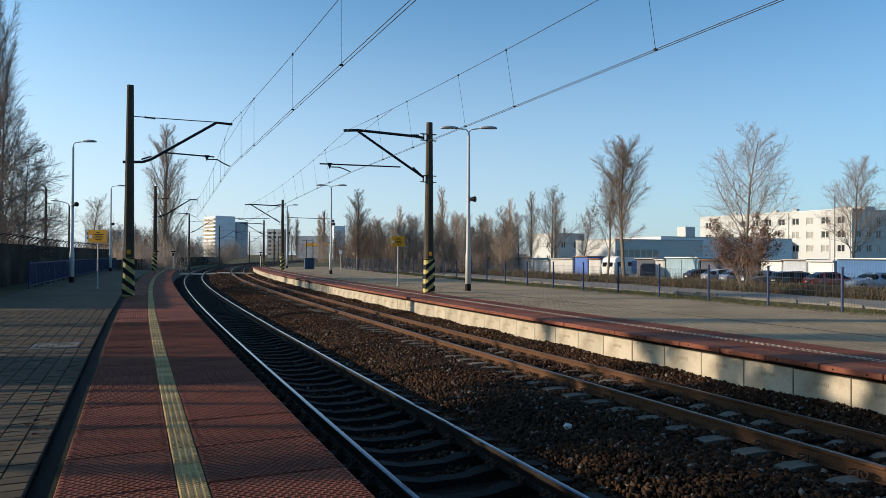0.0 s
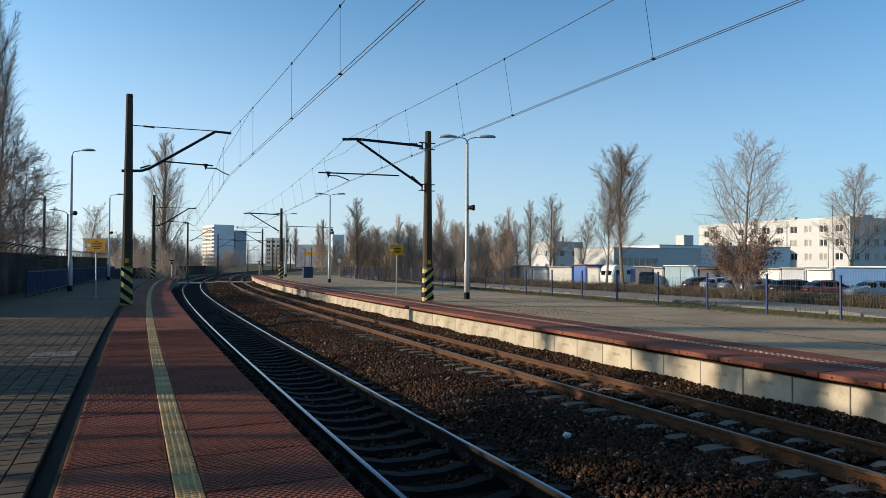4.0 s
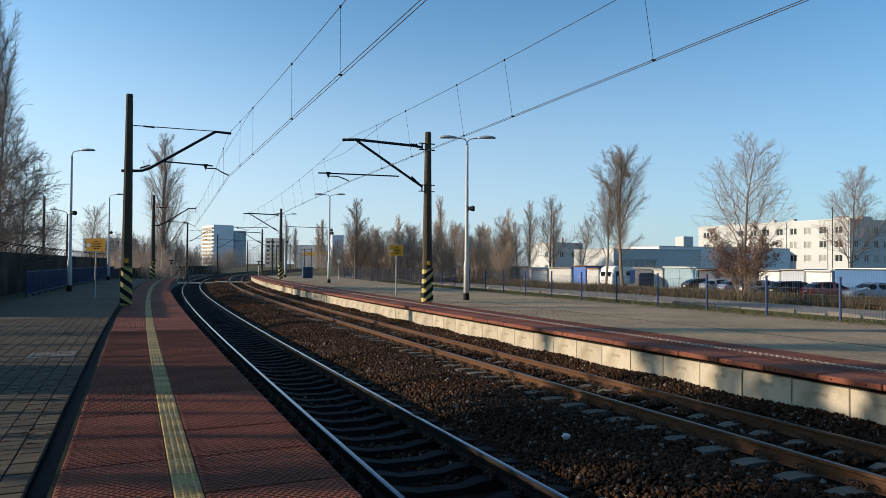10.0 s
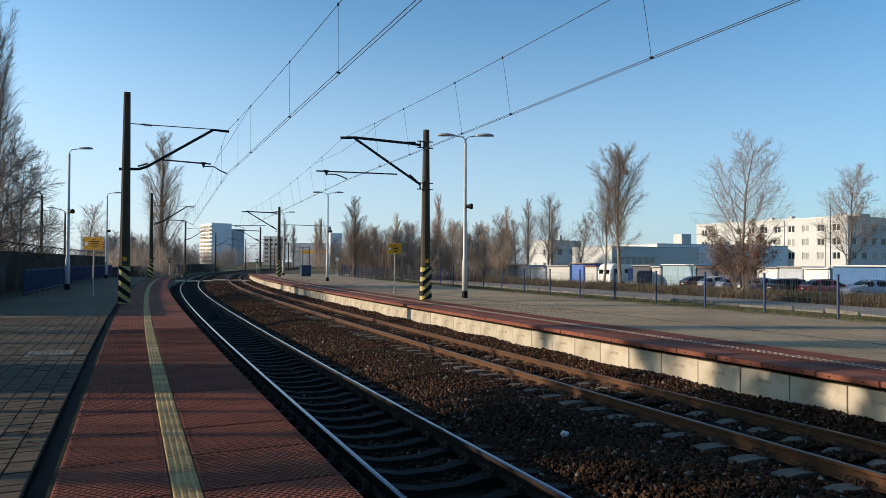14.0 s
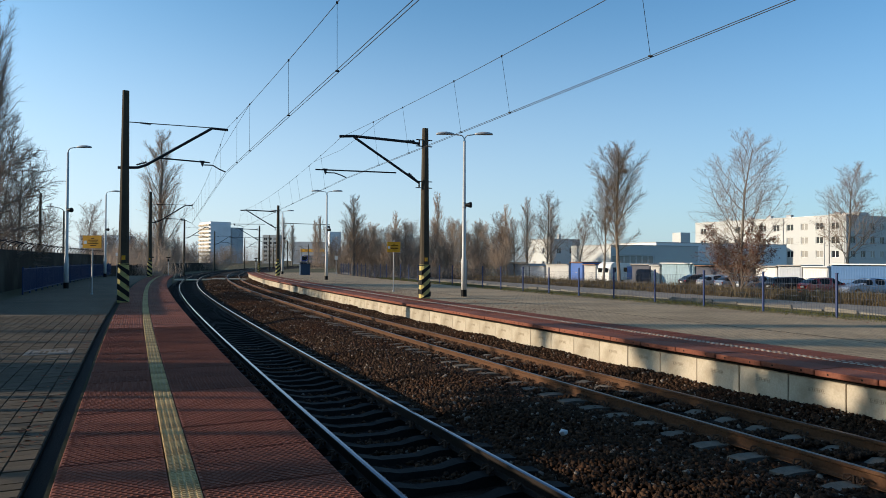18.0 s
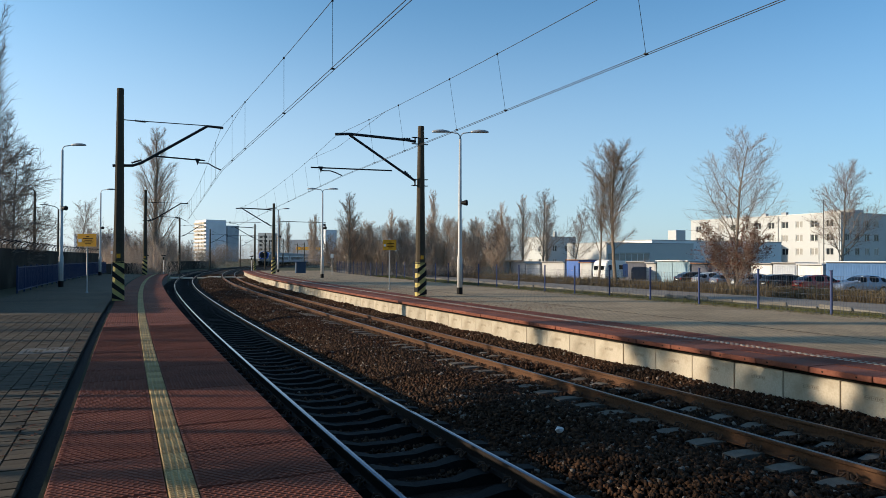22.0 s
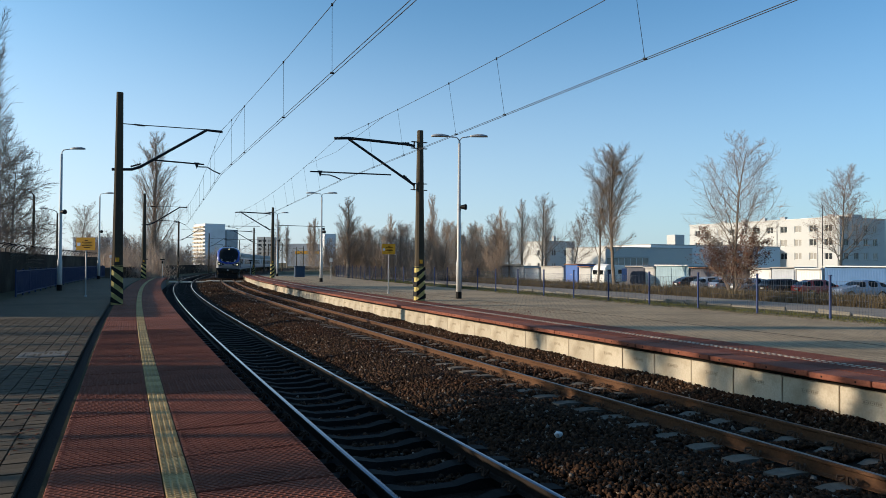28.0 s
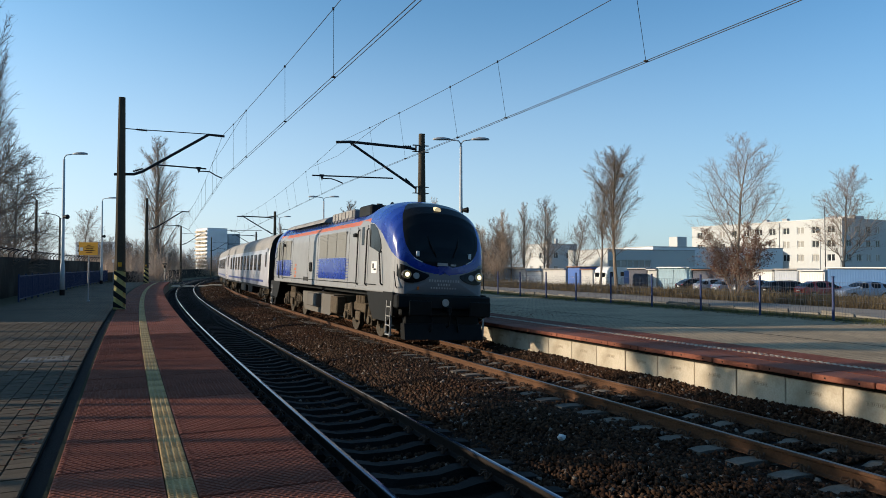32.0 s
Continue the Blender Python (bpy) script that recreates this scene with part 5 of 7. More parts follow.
    part("exhaust_box", bm, P_GREYDARK, t, "dark exhaust housing on the roof")
    bm = bmesh.new()
    box(bm, (2.1, 0, 3.98), (2.9, 1.9, 0.34), bevel=0.05)
    for i in range(6):
        box(bm, (0.95 + 0.46 * i, -0.955, 3.98), (0.34, 0.03, 0.24))
    part("cooler_housing", bm, P_ROOF, t)
    for i in range(4):
        bm = bmesh.new()
        for q in range(9):
            a = q / 8 * math.pi
            bm.verts.new((-7.6 + 1.9 * i, 1.08 * math.cos(a), 3.88 + 0.36 * math.sin(a)))
            bm.verts.new((-5.75 + 1.9 * i, 1.08 * math.cos(a), 3.88 + 0.36 * math.sin(a)))
        bm.verts.ensure_lookup_table()
        for q in range(8):
            bm.faces.new((bm.verts[2 * q], bm.verts[2 * q + 1], bm.verts[2 * q + 3], bm.verts[2 * q + 2]))
        bm.faces.new([bm.verts[2 * q] for q in range(9)])
        bm.faces.new([bm.verts[2 * q + 1] for q in range(8, -1, -1)])
        part("roof_hatch", bm, P_ROOF, t, smooth=False)
    bm = bmesh.new()
    for e in (-0.35, 0.35):
        tube(bm, (4.9, e * 0.4, 4.18), (5.25, e * 0.4, 4.26), 0.03, 0.06, 10)
    part("horn", bm, M_BLACK, t)
    # dark teeth of the air inlets along the blue band
    bm = bmesh.new()
    for sy in (-1, 1):
        for i in range(26):
            x = -6.6 + 0.42 * i
            a = [bm.verts.new((x + dx, sy * (1.44 - (z - 3.3) * 0.33 + 0.012), z)) for dx, z in ((0, 3.64), (0.3, 3.64), (0.15, 3.78))]
            bm.faces.new(a if sy < 0 else a[::-1])
    part("air_inlets", bm, M_BLACK, t)
    # louvred side grilles over blue panels
    for sy in (-1, 1):
        for x0, x1, cols in ((0.9, 4.6, 3), (-7.7, -4.4, 3)):
            bm = bmesh.new()
            for c in range(cols):
                a, b = x0 + (x1 - x0) * c / cols + 0.03, x0 + (x1 - x0) * (c + 1) / cols - 0.03
                box(bm, ((a + b) / 2, sy * 1.442, 2.86), (b - a, 0.02, 0.86))
                for q in range(16):
                    box(bm, ((a + b) / 2, sy * 1.458, 2.46 + 0.053 * q), (b - a - 0.06, 0.016, 0.022))
            part("grille", bm, P_GRILLE, t, "pale grey louvred grille")
            bm = bmesh.new()
            box(bm, ((x0 + x1) / 2, sy * 1.443, 2.05), (x1 - x0, 0.022, 0.72))
            part("blue_panel", bm, P_BLUE, t, "blue panel under the grille")
            for q in range(7):
                for ex, sg in ((x1, 1), (x0, -1)):
                    bm = bmesh.new()
                    box(bm, (ex + sg * (0.15 + 0.03 * (q % 2)), sy * 1.442, 1.76 + 0.1 * q), (0.28, 0.012, 0.03))
                    part("blue_dash", bm, P_BLUE, t)
        # cab door, windows, handrails
        for sx in (1, -1):
            bm = bmesh.new()
            box(bm, (sx * 6.5, sy * 1.442, 2.45), (0.72, 0.02, 1.84), bevel=0.01)
            dr = part("cab_door", bm, P_SILVER, t)
            bm = bmesh.new()
            box(bm, (sx * 6.45, sy * 1.455, 3.05), (0.26, 0.01, 0.56), bevel=0.004)
            part("door_window", bm, P_SCREEN, dr)
            for e in (-0.46, 0.46):
                bm = pipe(bmesh.new(), [(sx * 6.5 + e, sy * 1.44, 1.55), (sx * 6.5 + e, sy * 1.5, 1.6), (sx * 6.5 + e, sy * 1.5, 3.2), (sx * 6.5 + e, sy * 1.44, 3.27)], 0.022, 6)
                part("handrail", bm, M_BLACK, t)
            bm = bmesh.new()
            o = [(sx * x, z) for x, z in ((7.08, 2.72), (7.08, 3.4), (7.4, 3.37), (7.78, 3.2), (8.06, 2.9), (8.16, 2.64), (8.04, 2.52))]
            prism(bm, o, 0.02, Matrix.Translation((0, sy * 1.434, 0)))
            part("cab_window", bm, P_SCREEN, t, "dark curved cab side window")
            bm = pipe(bmesh.new(), [(sx * 8.35, sy * 1.42, 1.6), (sx * 8.35, sy * 1.48, 1.65), (sx * 8.15, sy * 1.49, 2.5), (sx * 8.15, sy * 1.42, 2.56)], 0.025, 6)
            part("handrail", bm, M_BLACK, t)
            bm = bmesh.new()
            box(bm, (sx * 7.6, sy * 1.438, 2.1), (0.5, 0.012, 0.34))
            part("notice", bm, M_WHITE, t, "small white notice with unreadable lettering")
            bm = bmesh.new()
            box(bm, (sx * 7.52, sy * 1.446, 2.14), (0.12, 0.006, 0.14))
            box(bm, (sx * 7.68, sy * 1.446, 2.04), (0.2, 0.006, 0.05))
            part("writing_bar", bm, P_GREYDARK, t)
            bm = bmesh.new()
            box(bm, (sx * 5.75, sy * 1.5, 3.1), (0.22, 0.12, 0.12), bevel=0.03)
            part("side_camera", bm, M_BLACK, t)
        for x in (-8.2, -4.05, -0.95, 0.6, 4.9, 5.85):
            bm = bmesh.new()
            box(bm, (x, sy * 1.44, 2.42), (0.018, 0.006, 1.9))
            part("panel_seam", bm, P_GREYDARK, t)
        bm = bmesh.new()
        box(bm, (0, sy * 1.441, 1.6), (15.6, 0.012, 0.03))
        part("sill_ledge", bm, P_GREYDARK, t)
        bm = bmesh.new()
        for q, wd in enumerate((0.34, 0.26, 0.34, 0.2)):
            box(bm, (-3.4 + 0.1 * (q % 2), sy * 1.442, 1.7 + 0.16 * q), (wd, 0.01, 0.1))
        part("emblem", bm, P_ORANGE, t, "orange emblem of slanted strokes")
        for q in range(4):
            bm = bmesh.new()
            box(bm, (-1.6 + 0.22 * q, sy * 1.442, 1.62), (0.16, 0.01, 0.16))
            part("writing_bar", bm, P_GREYDARK, t)
        bm = bmesh.new()
        box(bm, (-0.4, sy * 1.446, 2.1), (0.3, 0.012, 0.36), bevel=0.05)
        part("filler_cap", bm, P_GREYDARK, t)
    # front lamps, wipers, lettering bars
    for sx in (1,):
        for sy in (-1, 1):
            # the housing wraps round the corner of the nose
            bm = bmesh.new()
            lo, hi = [], []
            for q, (yy, za, zb) in enumerate(((0.46, 1.9, 1.95), (0.6, 1.8, 1.99), (0.75, 1.74, 2.04), (0.9, 1.71, 2.09), (1.04, 1.71, 2.14), (1.14, 1.74, 2.18), (1.22, 1.8, 2.2), (1.29, 1.88, 2.2))):
                xx = nose_face(yy) + 0.035
                lo.append(bm.verts.new((xx, sy * yy, za)))
                hi.append(bm.verts.new((xx - 0.03, sy * yy, zb)))
            back = [bm.verts.new(v.co - Vector((0.25, sy * 0.1, 0))) for v in lo + hi]
            nl = len(lo)
            for q in range(nl - 1):
                bm.faces.new((lo[q], lo[q + 1], hi[q + 1], hi[q]))
                bm.faces.new((lo[q], back[q], back[q + 1], lo[q + 1]))
                bm.faces.new((hi[q], hi[q + 1], back[nl + q + 1], back[nl + q]))
            bmesh.ops.recalc_face_normals(bm, faces=bm.faces[:])
            lc = part("lamp_housing", bm, P_MASK, t, "black lamp housing")
            bm = tube(bmesh.new(), (9.1, sy * 1.07, 1.93), (nose_face(1.07) + 0.088, sy * 1.08, 1.93), 0.07, 0.065, 20)
            part("headlamp", bm, P_HEADLAMP, lc, "lit round headlamp")
            bm = tube(bmesh.new(), (9.1, sy * 1.07, 1.93), (nose_face(1.07) + 0.08, sy * 1.08, 1.93), 0.108, n=20)
            part("reflector", bm, P_AMBER, lc, "amber reflector ring")
            bm = tube(bmesh.new(), (9.2, sy * 0.82, 1.9), (nose_face(0.82) + 0.06, sy * 0.825, 1.9), 0.095, 0.085, 20)
            part("marker_lamp", bm, P_LENS, lc)
            bm = tube(bmesh.new(), (9.1, sy * 1.07, 1.93), (nose_face(1.07) + 0.07, sy * 1.08, 1.93), 0.125, n=20)
            part("lamp_rim", bm, M_CHROME, lc)
            bm = pipe(bmesh.new(), [(9.42, sy * 0.25, 2.45), (9.33, sy * 0.4, 2.75), (9.16, sy * 0.5, 3.1)], 0.018, 5)
            part("wiper", bm, M_BLACK, t)
            bm = bmesh.new()
            box(bm, (9.32, sy * 0.78, 2.5), (0.06, 0.09, 0.15), bevel=0.01)
            part("camera_cover", bm, M_WHITE, t)
            bm = pipe(bmesh.new(), [(9.38, sy * 0.66, 2.28), (9.32, sy * 0.84, 2.36), (9.24, sy * 0.98, 2.52)], 0.012, 5)
            part("white_arc", bm, M_WHITE, t)
            bm = pipe(bmesh.new(), [(9.15, sy * 1.28, 1.55), (9.2, sy * 1.33, 1.6), (9.1, sy * 1.36, 2.0)], 0.014, 5)
            part("handrail", bm, M_BLACK, t)
        bm = tube(bmesh.new(), (8.5, 0, 3.79), (8.74, 0, 3.77), 0.12, 0.1, 20)
        part("top_lamp", bm, P_HEADLAMP_TOP, t, "lit lamp above the windscreen")
        for z, w, hh in ((1.79, 0.94, 0.085), (1.685, 0.4, 0.08), (1.59, 0.8, 0.06)):
            n = int(w / 0.075)
            for q in range(n):
                bm = bmesh.new()
                box(bm, (END + 0.13 * (1 - max(0.42, (2 - z) / 0.6) ** 2.2) + 0.004, -w / 2 + (q + 0.5) * w / n, z), (0.012, w / n * 0.5, hh * 0.8))
                part("writing_bar", bm, M_GALV, t)
        bm = bmesh.new()
        box(bm, (9.44, -0.08, 2.24), (0.03, 0.3, 0.08))
        box(bm, (9.43, 0.24, 2.23), (0.03, 0.16, 0.05))
        part("emblem", bm, M_GALV, t, "small pale emblem")
        bm = tube(bmesh.new(), (9.55, 0, 1.2), (9.59, 0, 1.2), 0.1, n=20)
        part("maker_plate", bm, M_GALV, t)
        for sy in (-1,):
            bm = bmesh.new()
            box(bm, (9.38, sy * 0.75, 1.57), (0.05, 0.06, 0.09), bevel=0.01)
            part("tail_lamp", bm, P_ORANGE, t, "small red tail lamp")
    return t, wheels


def coach():
    t = thing("passenger_coach", "pale grey passenger coach with dark windows and a blue stripe", "coach", group="coaches of the train")
    L2 = 12.05
    half = [(1.38, 1.05), (1.41, 1.3), (1.41, 2.0), (1.41, 2.75), (1.39, 3.05), (1.33, 3.2)]
    for i in range(1, 11):
        a = i / 10 * math.pi / 2
        half.append((1.33 * math.cos(a) ** 0.9, 3.2 + 0.85 * math.sin(a) ** 0.95))
    ring = [(-y, z) for y, z in half] + [(y, z) for y, z in half[-2::-1]]
    xs = [-L2 - 0.08, -L2, L2, L2 + 0.08]
    rings = [[(x, y * (0.97 if abs(x) > L2 else 1), z) for y, z in ring] for x in xs]
    mats = {"body_shell": P_COACH, "roof": P_ROOF}
    for k, bm in loft(rings, lambda x, y, z: "roof" if z > 3.1 else "body_shell", mats).items():
        bmesh.ops.recalc_face_normals(bm, faces=bm.faces[:])
        part(k, bm, mats[k], t)
    for sx in (-1, 1):
        bm = bmesh.new()
        for A in ([(sx * (L2 + 0.08), y * 0.97, z) for y, z in ring],):
            bm.faces.new([bm.verts.new(p) for p in A])
        box(bm, (sx * (L2 + 0.2), 0, 2.15), (0.35, 0.95, 2.1), bevel=0.05)
        part("end_wall", bm, P_GREYDARK, t, "dark coach end with gangway")
        for sy in (-1, 1):
            bm = bmesh.new()
            tube(bm, (sx * (L2 + 0.05), sy * 0.875, 1.05), (sx * (L2 + 0.4), sy * 0.875, 1.05), 0.22, n=12)
            part("buffer", bm, M_BLACK, t)
    bm = bmesh.new()
    box(bm, (0, 0, 1.0), (23.8, 2.6, 0.16))
    box(bm, (-1.5, 0, 0.7), (3.0, 2.3, 0.55), bevel=0.04)
    box(bm, (2.5, 0, 0.7), (2.2, 2.3, 0.5), bevel=0.04)
    part("underframe", bm, P_GREYDARK, t)
    bm = bmesh.new()
    box(bm, (0, 0, 1), (1.12, 0.05, 0.95), bevel=0.02)
    fr = mesh_of("window_frame", bm, P_GREYDARK)
    bm = bmesh.new()
    box(bm, (0, 0, 1.14), (1.0, 0.06, 0.62), bevel=0.01)
    box(bm, (0, 0, 0.68), (1.0, 0.06, 0.2), bevel=0.01)
    pn = mesh_of("pane", bm, M_PANE)
    for sy in (-1, 1):
        for i in range(10):
            x = -8.55 + 1.9 * i
            w = part("window", fr, P_GREYDARK, t)
            w.matrix_basis = pose(x, sy * 1.4, 1.35)
            part("pane", pn, M_PANE, w)
        for x in (-11.2, 11.2):
            bm = bmesh.new()
            box(bm, (x, sy * 1.405, 2.1), (0.8, 0.03, 2.0), bevel=0.02)
            d = part("door", bm, P_COACH, t)
            bm = bmesh.new()
            box(bm, (x, sy * 1.425, 2.5), (0.5, 0.02, 0.8), bevel=0.01)
            part("door_window", bm, M_PANE, d)
            bm = bmesh.new()
            for q in range(3):
                box(bm, (x, sy * 1.38, 0.35 + 0.25 * q), (0.7, 0.2, 0.03))
            part("step", bm, P_GREYDARK, t)
        bm = bmesh.new()
        box(bm, (0, sy * 1.414, 1.32), (20.6, 0.012, 0.12))
        part("blue_stripe", bm, P_COACH_BLUE, t, "blue stripe under the windows")
    for x in (-8.6, 8.6):
        bogie(t, x, 2.5, 0.46, False)
    return t


LOCO, LOCO_WHEELS = locomotive()
c0 = coach()
COACHES = [c0] + [copy_thing(c0, Matrix.Identity(4)) for _ in range(3)]
FRONT_AT_END, SPEED = 11.4, 18.0
CANT = math.degrees(math.atan2(ZA - ZB, 1.5))


def front_at(t):
    """Where the front buffers stand along the line at t seconds."""
    return FRONT_AT_END + SPEED * (32.0 - t)


def on_track(s_mid, pivot):
    a, b = along(s_mid - pivot, 0, 0), along(s_mid + pivot, 0, 0)
    c = (a + b) / 2
    d = a - b
    return pose(c.x, c.y, (ZA + ZB) / 2, 0, 0, math.degrees(math.atan2(d.y, d.x))) @ pose(0, 0, 0, -CANT)

# ---- loose ballast stones and pavers ----
def rocks(name, pts, sizes, seed, material, parent):
    """Angular stones, one block of eight uneven corners each."""
    rg = np.random.RandomState(seed)
    n = len(pts)
    cube = np.array([(x, y, z) for x in (-1, 1) for y in (-1, 1) for z in (-1, 1)], dtype=float) * 0.5
    c = cube[None] * (1 + rg.uniform(-0.45, 0.3, (n, 8, 3))) * rg.uniform(0.5, 1.3, (n, 1, 3)) * sizes[:, None, None]
    q = rg.normal(size=(n, 4))
    q /= np.linalg.norm(q, axis=1)[:, None]
    w, x, y, z = q.T
    R = np.stack([1 - 2 * (y * y + z * z), 2 * (x * y - z * w), 2 * (x * z + y * w), 2 * (x * y + z * w), 1 - 2 * (x * x + z * z), 2 * (y * z - x * w),
                  2 * (x * z - y * w), 2 * (y * z + x * w), 1 - 2 * (x * x + y * y)], axis=1).reshape(n, 3, 3)
    v = np.einsum("nij,nkj->nki", R, c) + pts[:, None, :]
    quad = np.array([(0, 1, 3, 2), (4, 6, 7, 5), (0, 4, 5, 1), (2, 3, 7, 6), (0, 2, 6, 4), (1, 5, 7, 3)])
    f = (quad[None] + (np.arange(n) * 8)[:, None, None]).reshape(-1, 4)
    me = bpy.data.meshes.new(name)
    me.vertices.add(n * 8)
    me.vertices.foreach_set("co", v.reshape(-1).astype(np.float32))
    me.loops.add(len(f) * 4)
    me.loops.foreach_set("vertex_index", f.reshape(-1).astype(np.int32))
    me.polygons.add(len(f))
    me.polygons.foreach_set("loop_start", np.arange(0, len(f) * 4, 4, dtype=np.int32))
    me.materials.append(material)
    me.update()
    me.validate()
    return tagged(part(name, me, material, parent), kind="stuff")


def scatter(seed, n, s0, s1, d0, d1, big):
    rg = np.random.RandomState(seed)
    s, d = rg.uniform(s0, s1, n), rg.uniform(d0, d1, n)
    keep = np.ones(n, bool)
    for mid, shift in ((0.0, 0.2), (-GAP, 0.0)):
        for e in (-0.75, 0.75):
            keep &= np.abs(d - mid - e) > 0.1
        ph = np.abs((s - shift + 0.3) % 0.6 - 0.3)
        on = (ph < 0.14) & (np.abs(d - mid) < 1.33)
        keep &= ~(on & (rg.uniform(size=n) > 0.03))
    s, d = s[keep], d[keep]
    a = np.interp(s, SS, PSI)
    z = np.interp(d, [p[0] for p in BED], [p[1] for p in BED])
    size = rg.uniform(0.026, 0.056, len(s)) * big
    near_track = np.abs(d + GAP) < 1.5
    z = z + rg.uniform(-0.012, 0.018, len(s)) * big - 0.012 + 0.025 * np.sin(s * 1.7 + d * 2.3) - 0.02 * near_track
    pts = np.stack([np.interp(s, SS, LX) + d * np.cos(a), np.interp(s, SS, LY) + d * np.sin(a), z], axis=1)
    return pts, size


for sd, n, s0, s1, d0, d1, big in ((1, 40000, -1.5, 9.0, -3.6, 2.05, 1.0), (2, 42000, 9.0, 24.0, -3.6, 2.05, 1.1), (3, 26000, 24.0, 50.0, -3.6, 2.05, 1.5),
                                   (4, 9000, 2.0, 16.0, -6.3, -3.6, 1.1), (5, 9000, 50.0, 96.0, -3.6, 2.05, 2.2)):
    pts, size = scatter(sd, n, s0, s1, d0, d1, big)
    rocks("stones", pts, size, sd, M_STONE, bed)

# grey pavers of the near platform
bm = bmesh.new()
w, ln, e = 0.196, 0.161, 0.006
t_ = [bm.verts.new((x * (w / 2 - e), y * (ln / 2 - e), 0)) for x, y in ((-1, -1), (1, -1), (1, 1), (-1, 1))]
b_ = [bm.verts.new((x * w / 2, y * ln / 2, -0.02)) for x, y in ((-1, -1), (1, -1), (1, 1), (-1, 1))]
bm.faces.new(t_)
for k in range(4):
    bm.faces.new((b_[k], b_[(k + 1) % 4], t_[(k + 1) % 4], t_[k]))
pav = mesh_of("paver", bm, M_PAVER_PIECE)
base_v, base_f = [v.co.copy() for v in pav.vertices], [tuple(p.vertices) for p in pav.polygons]
rest_v, rest_f = [], []
count = 0
rnd = random.Random(31)
for i in range(int(40 / 0.165)):
    s = -22.0 + i * 0.165
    for j in range(21):
        d = PLC - 0.27 - 0.2 * j
        p = along(s, d)
        m = at_line(s, d, rnd.uniform(-0.004, 0.002)) @ pose(0, 0, 0, rnd.gauss(0, 0.35), rnd.gauss(0, 0.35), rnd.gauss(0, 0.5))
        if count < 300 and 3.5 < p.y < 12 and j < 14:
            count += 1
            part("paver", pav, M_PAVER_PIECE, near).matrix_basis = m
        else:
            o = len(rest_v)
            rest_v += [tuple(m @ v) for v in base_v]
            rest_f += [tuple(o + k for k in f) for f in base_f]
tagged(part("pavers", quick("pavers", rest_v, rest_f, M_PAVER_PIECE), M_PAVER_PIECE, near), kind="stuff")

# inspection cover let into the pavers beside the gully
cv = thing("inspection_cover", "worn inspection cover in a concrete frame among the pavers", "manhole cover", at_line(8.75, PLC - 0.78, -0.004))
bm = bmesh.new()
for c, sz in (((0, 0.36, 0.002), (0.74, 0.08, 0.016)), ((0, -0.36, 0.002), (0.74, 0.08, 0.016)), ((0.33, 0, 0.002), (0.08, 0.64, 0.016)), ((-0.33, 0, 0.002), (0.08, 0.64, 0.016))):
    box(bm, c, sz, bevel=0.004)
part("surround", bm, M_CONC_DARK, cv, "worn concrete surround")
bm = bmesh.new()
box(bm, (0, 0, -0.004), (0.57, 0.63, 0.016), bevel=0.004)
for i in range(7):
    box(bm, (-0.24 + 0.08 * i, 0, 0.004), (0.03, 0.55, 0.004))
part("lid", bm, M_CONC_DARK, cv, "worn ribbed lid")

# ---- garages, caravan, cars beyond the road ----
ROAD_A, ROAD_B = (36.0, 10.0), (-22.0, 150.0)


def corrugated(bm, w, h, step, deep):
    """A ribbed sheet in local x and z."""
    n = int(w / step)
    prev = None
    for i in range(2 * n + 1):
        x = i * w / (2 * n)
        y = -deep if i % 2 else 0.0
        a, b = bm.verts.new((x, y, 0)), bm.verts.new((x, y, h))
        if prev:
            bm.faces.new((prev[0], a, b, prev[1]))
        prev = (a, b)
    return bm


def garage(a, b, h, front, roof, label, deep=4.0, doors=1, kind="garage"):
    a, b = Vector((*a, -0.95)), Vector((*b, -0.95))
    ln = (b - a).length - 0.06
    m = pose(a.x, a.y, a.z, 0, 0, math.degrees(math.atan2(b.y - a.y, b.x - a.x)))
    t = thing(kind, label, kind, m, group="row of sheds")
    bm = bmesh.new()
    box(bm, (ln / 2, deep / 2 + 0.02, h / 2), (ln, deep, h))
    part("body", bm, front, t)
    bm = bmesh.new()
    box(bm, (ln / 2, deep / 2 - 0.1, h + 0.06), (ln + 0.1, deep + 0.4, 0.12), bevel=0.02)
    part("roof", bm, roof, t)
    for i in range(doors):
        w = ln / doors
        bm = corrugated(bmesh.new(), w - 0.2, h - 0.25, 0.22, 0.014)
        d = part("door", bm, front, t)
        d.matrix_basis = pose(i * w + 0.1, -0.03, 0.05)
        bm = bmesh.new()
        box(bm, (w / 2 - 0.1, -0.07, h * 0.45), (0.2, 0.04, 0.05))
        part("handle", bm, M_GALV, d)
    return t


G_GREY = paint("grey_shed_paint", (0.420, 0.448, 0.490), 0.6, dirt=0.5)
G_PALE = paint("pale_shed_paint", (0.46, 0.45, 0.43), 0.6, dirt=0.5)
G_BLUE = paint("bright_blue_container", (0.03, 0.11, 0.38), 0.5, dirt=0.4)
G_HUT = paint("dull_blue_cabinet", (0.018, 0.045, 0.085), 0.6, dirt=0.5)
G_TEAL = paint("teal_shed_paint", (0.25, 0.36, 0.42), 0.6, dirt=0.5)
G_SKY = paint("sky_blue_container", (0.045, 0.13, 0.29), 0.6, dirt=0.35)
G_AWNING = paint("awning_cloth", (0.2, 0.25, 0.45), 0.8)
G_DARK = paint("dark_shed_paint", (0.06, 0.065, 0.09), 0.6, dirt=0.4)
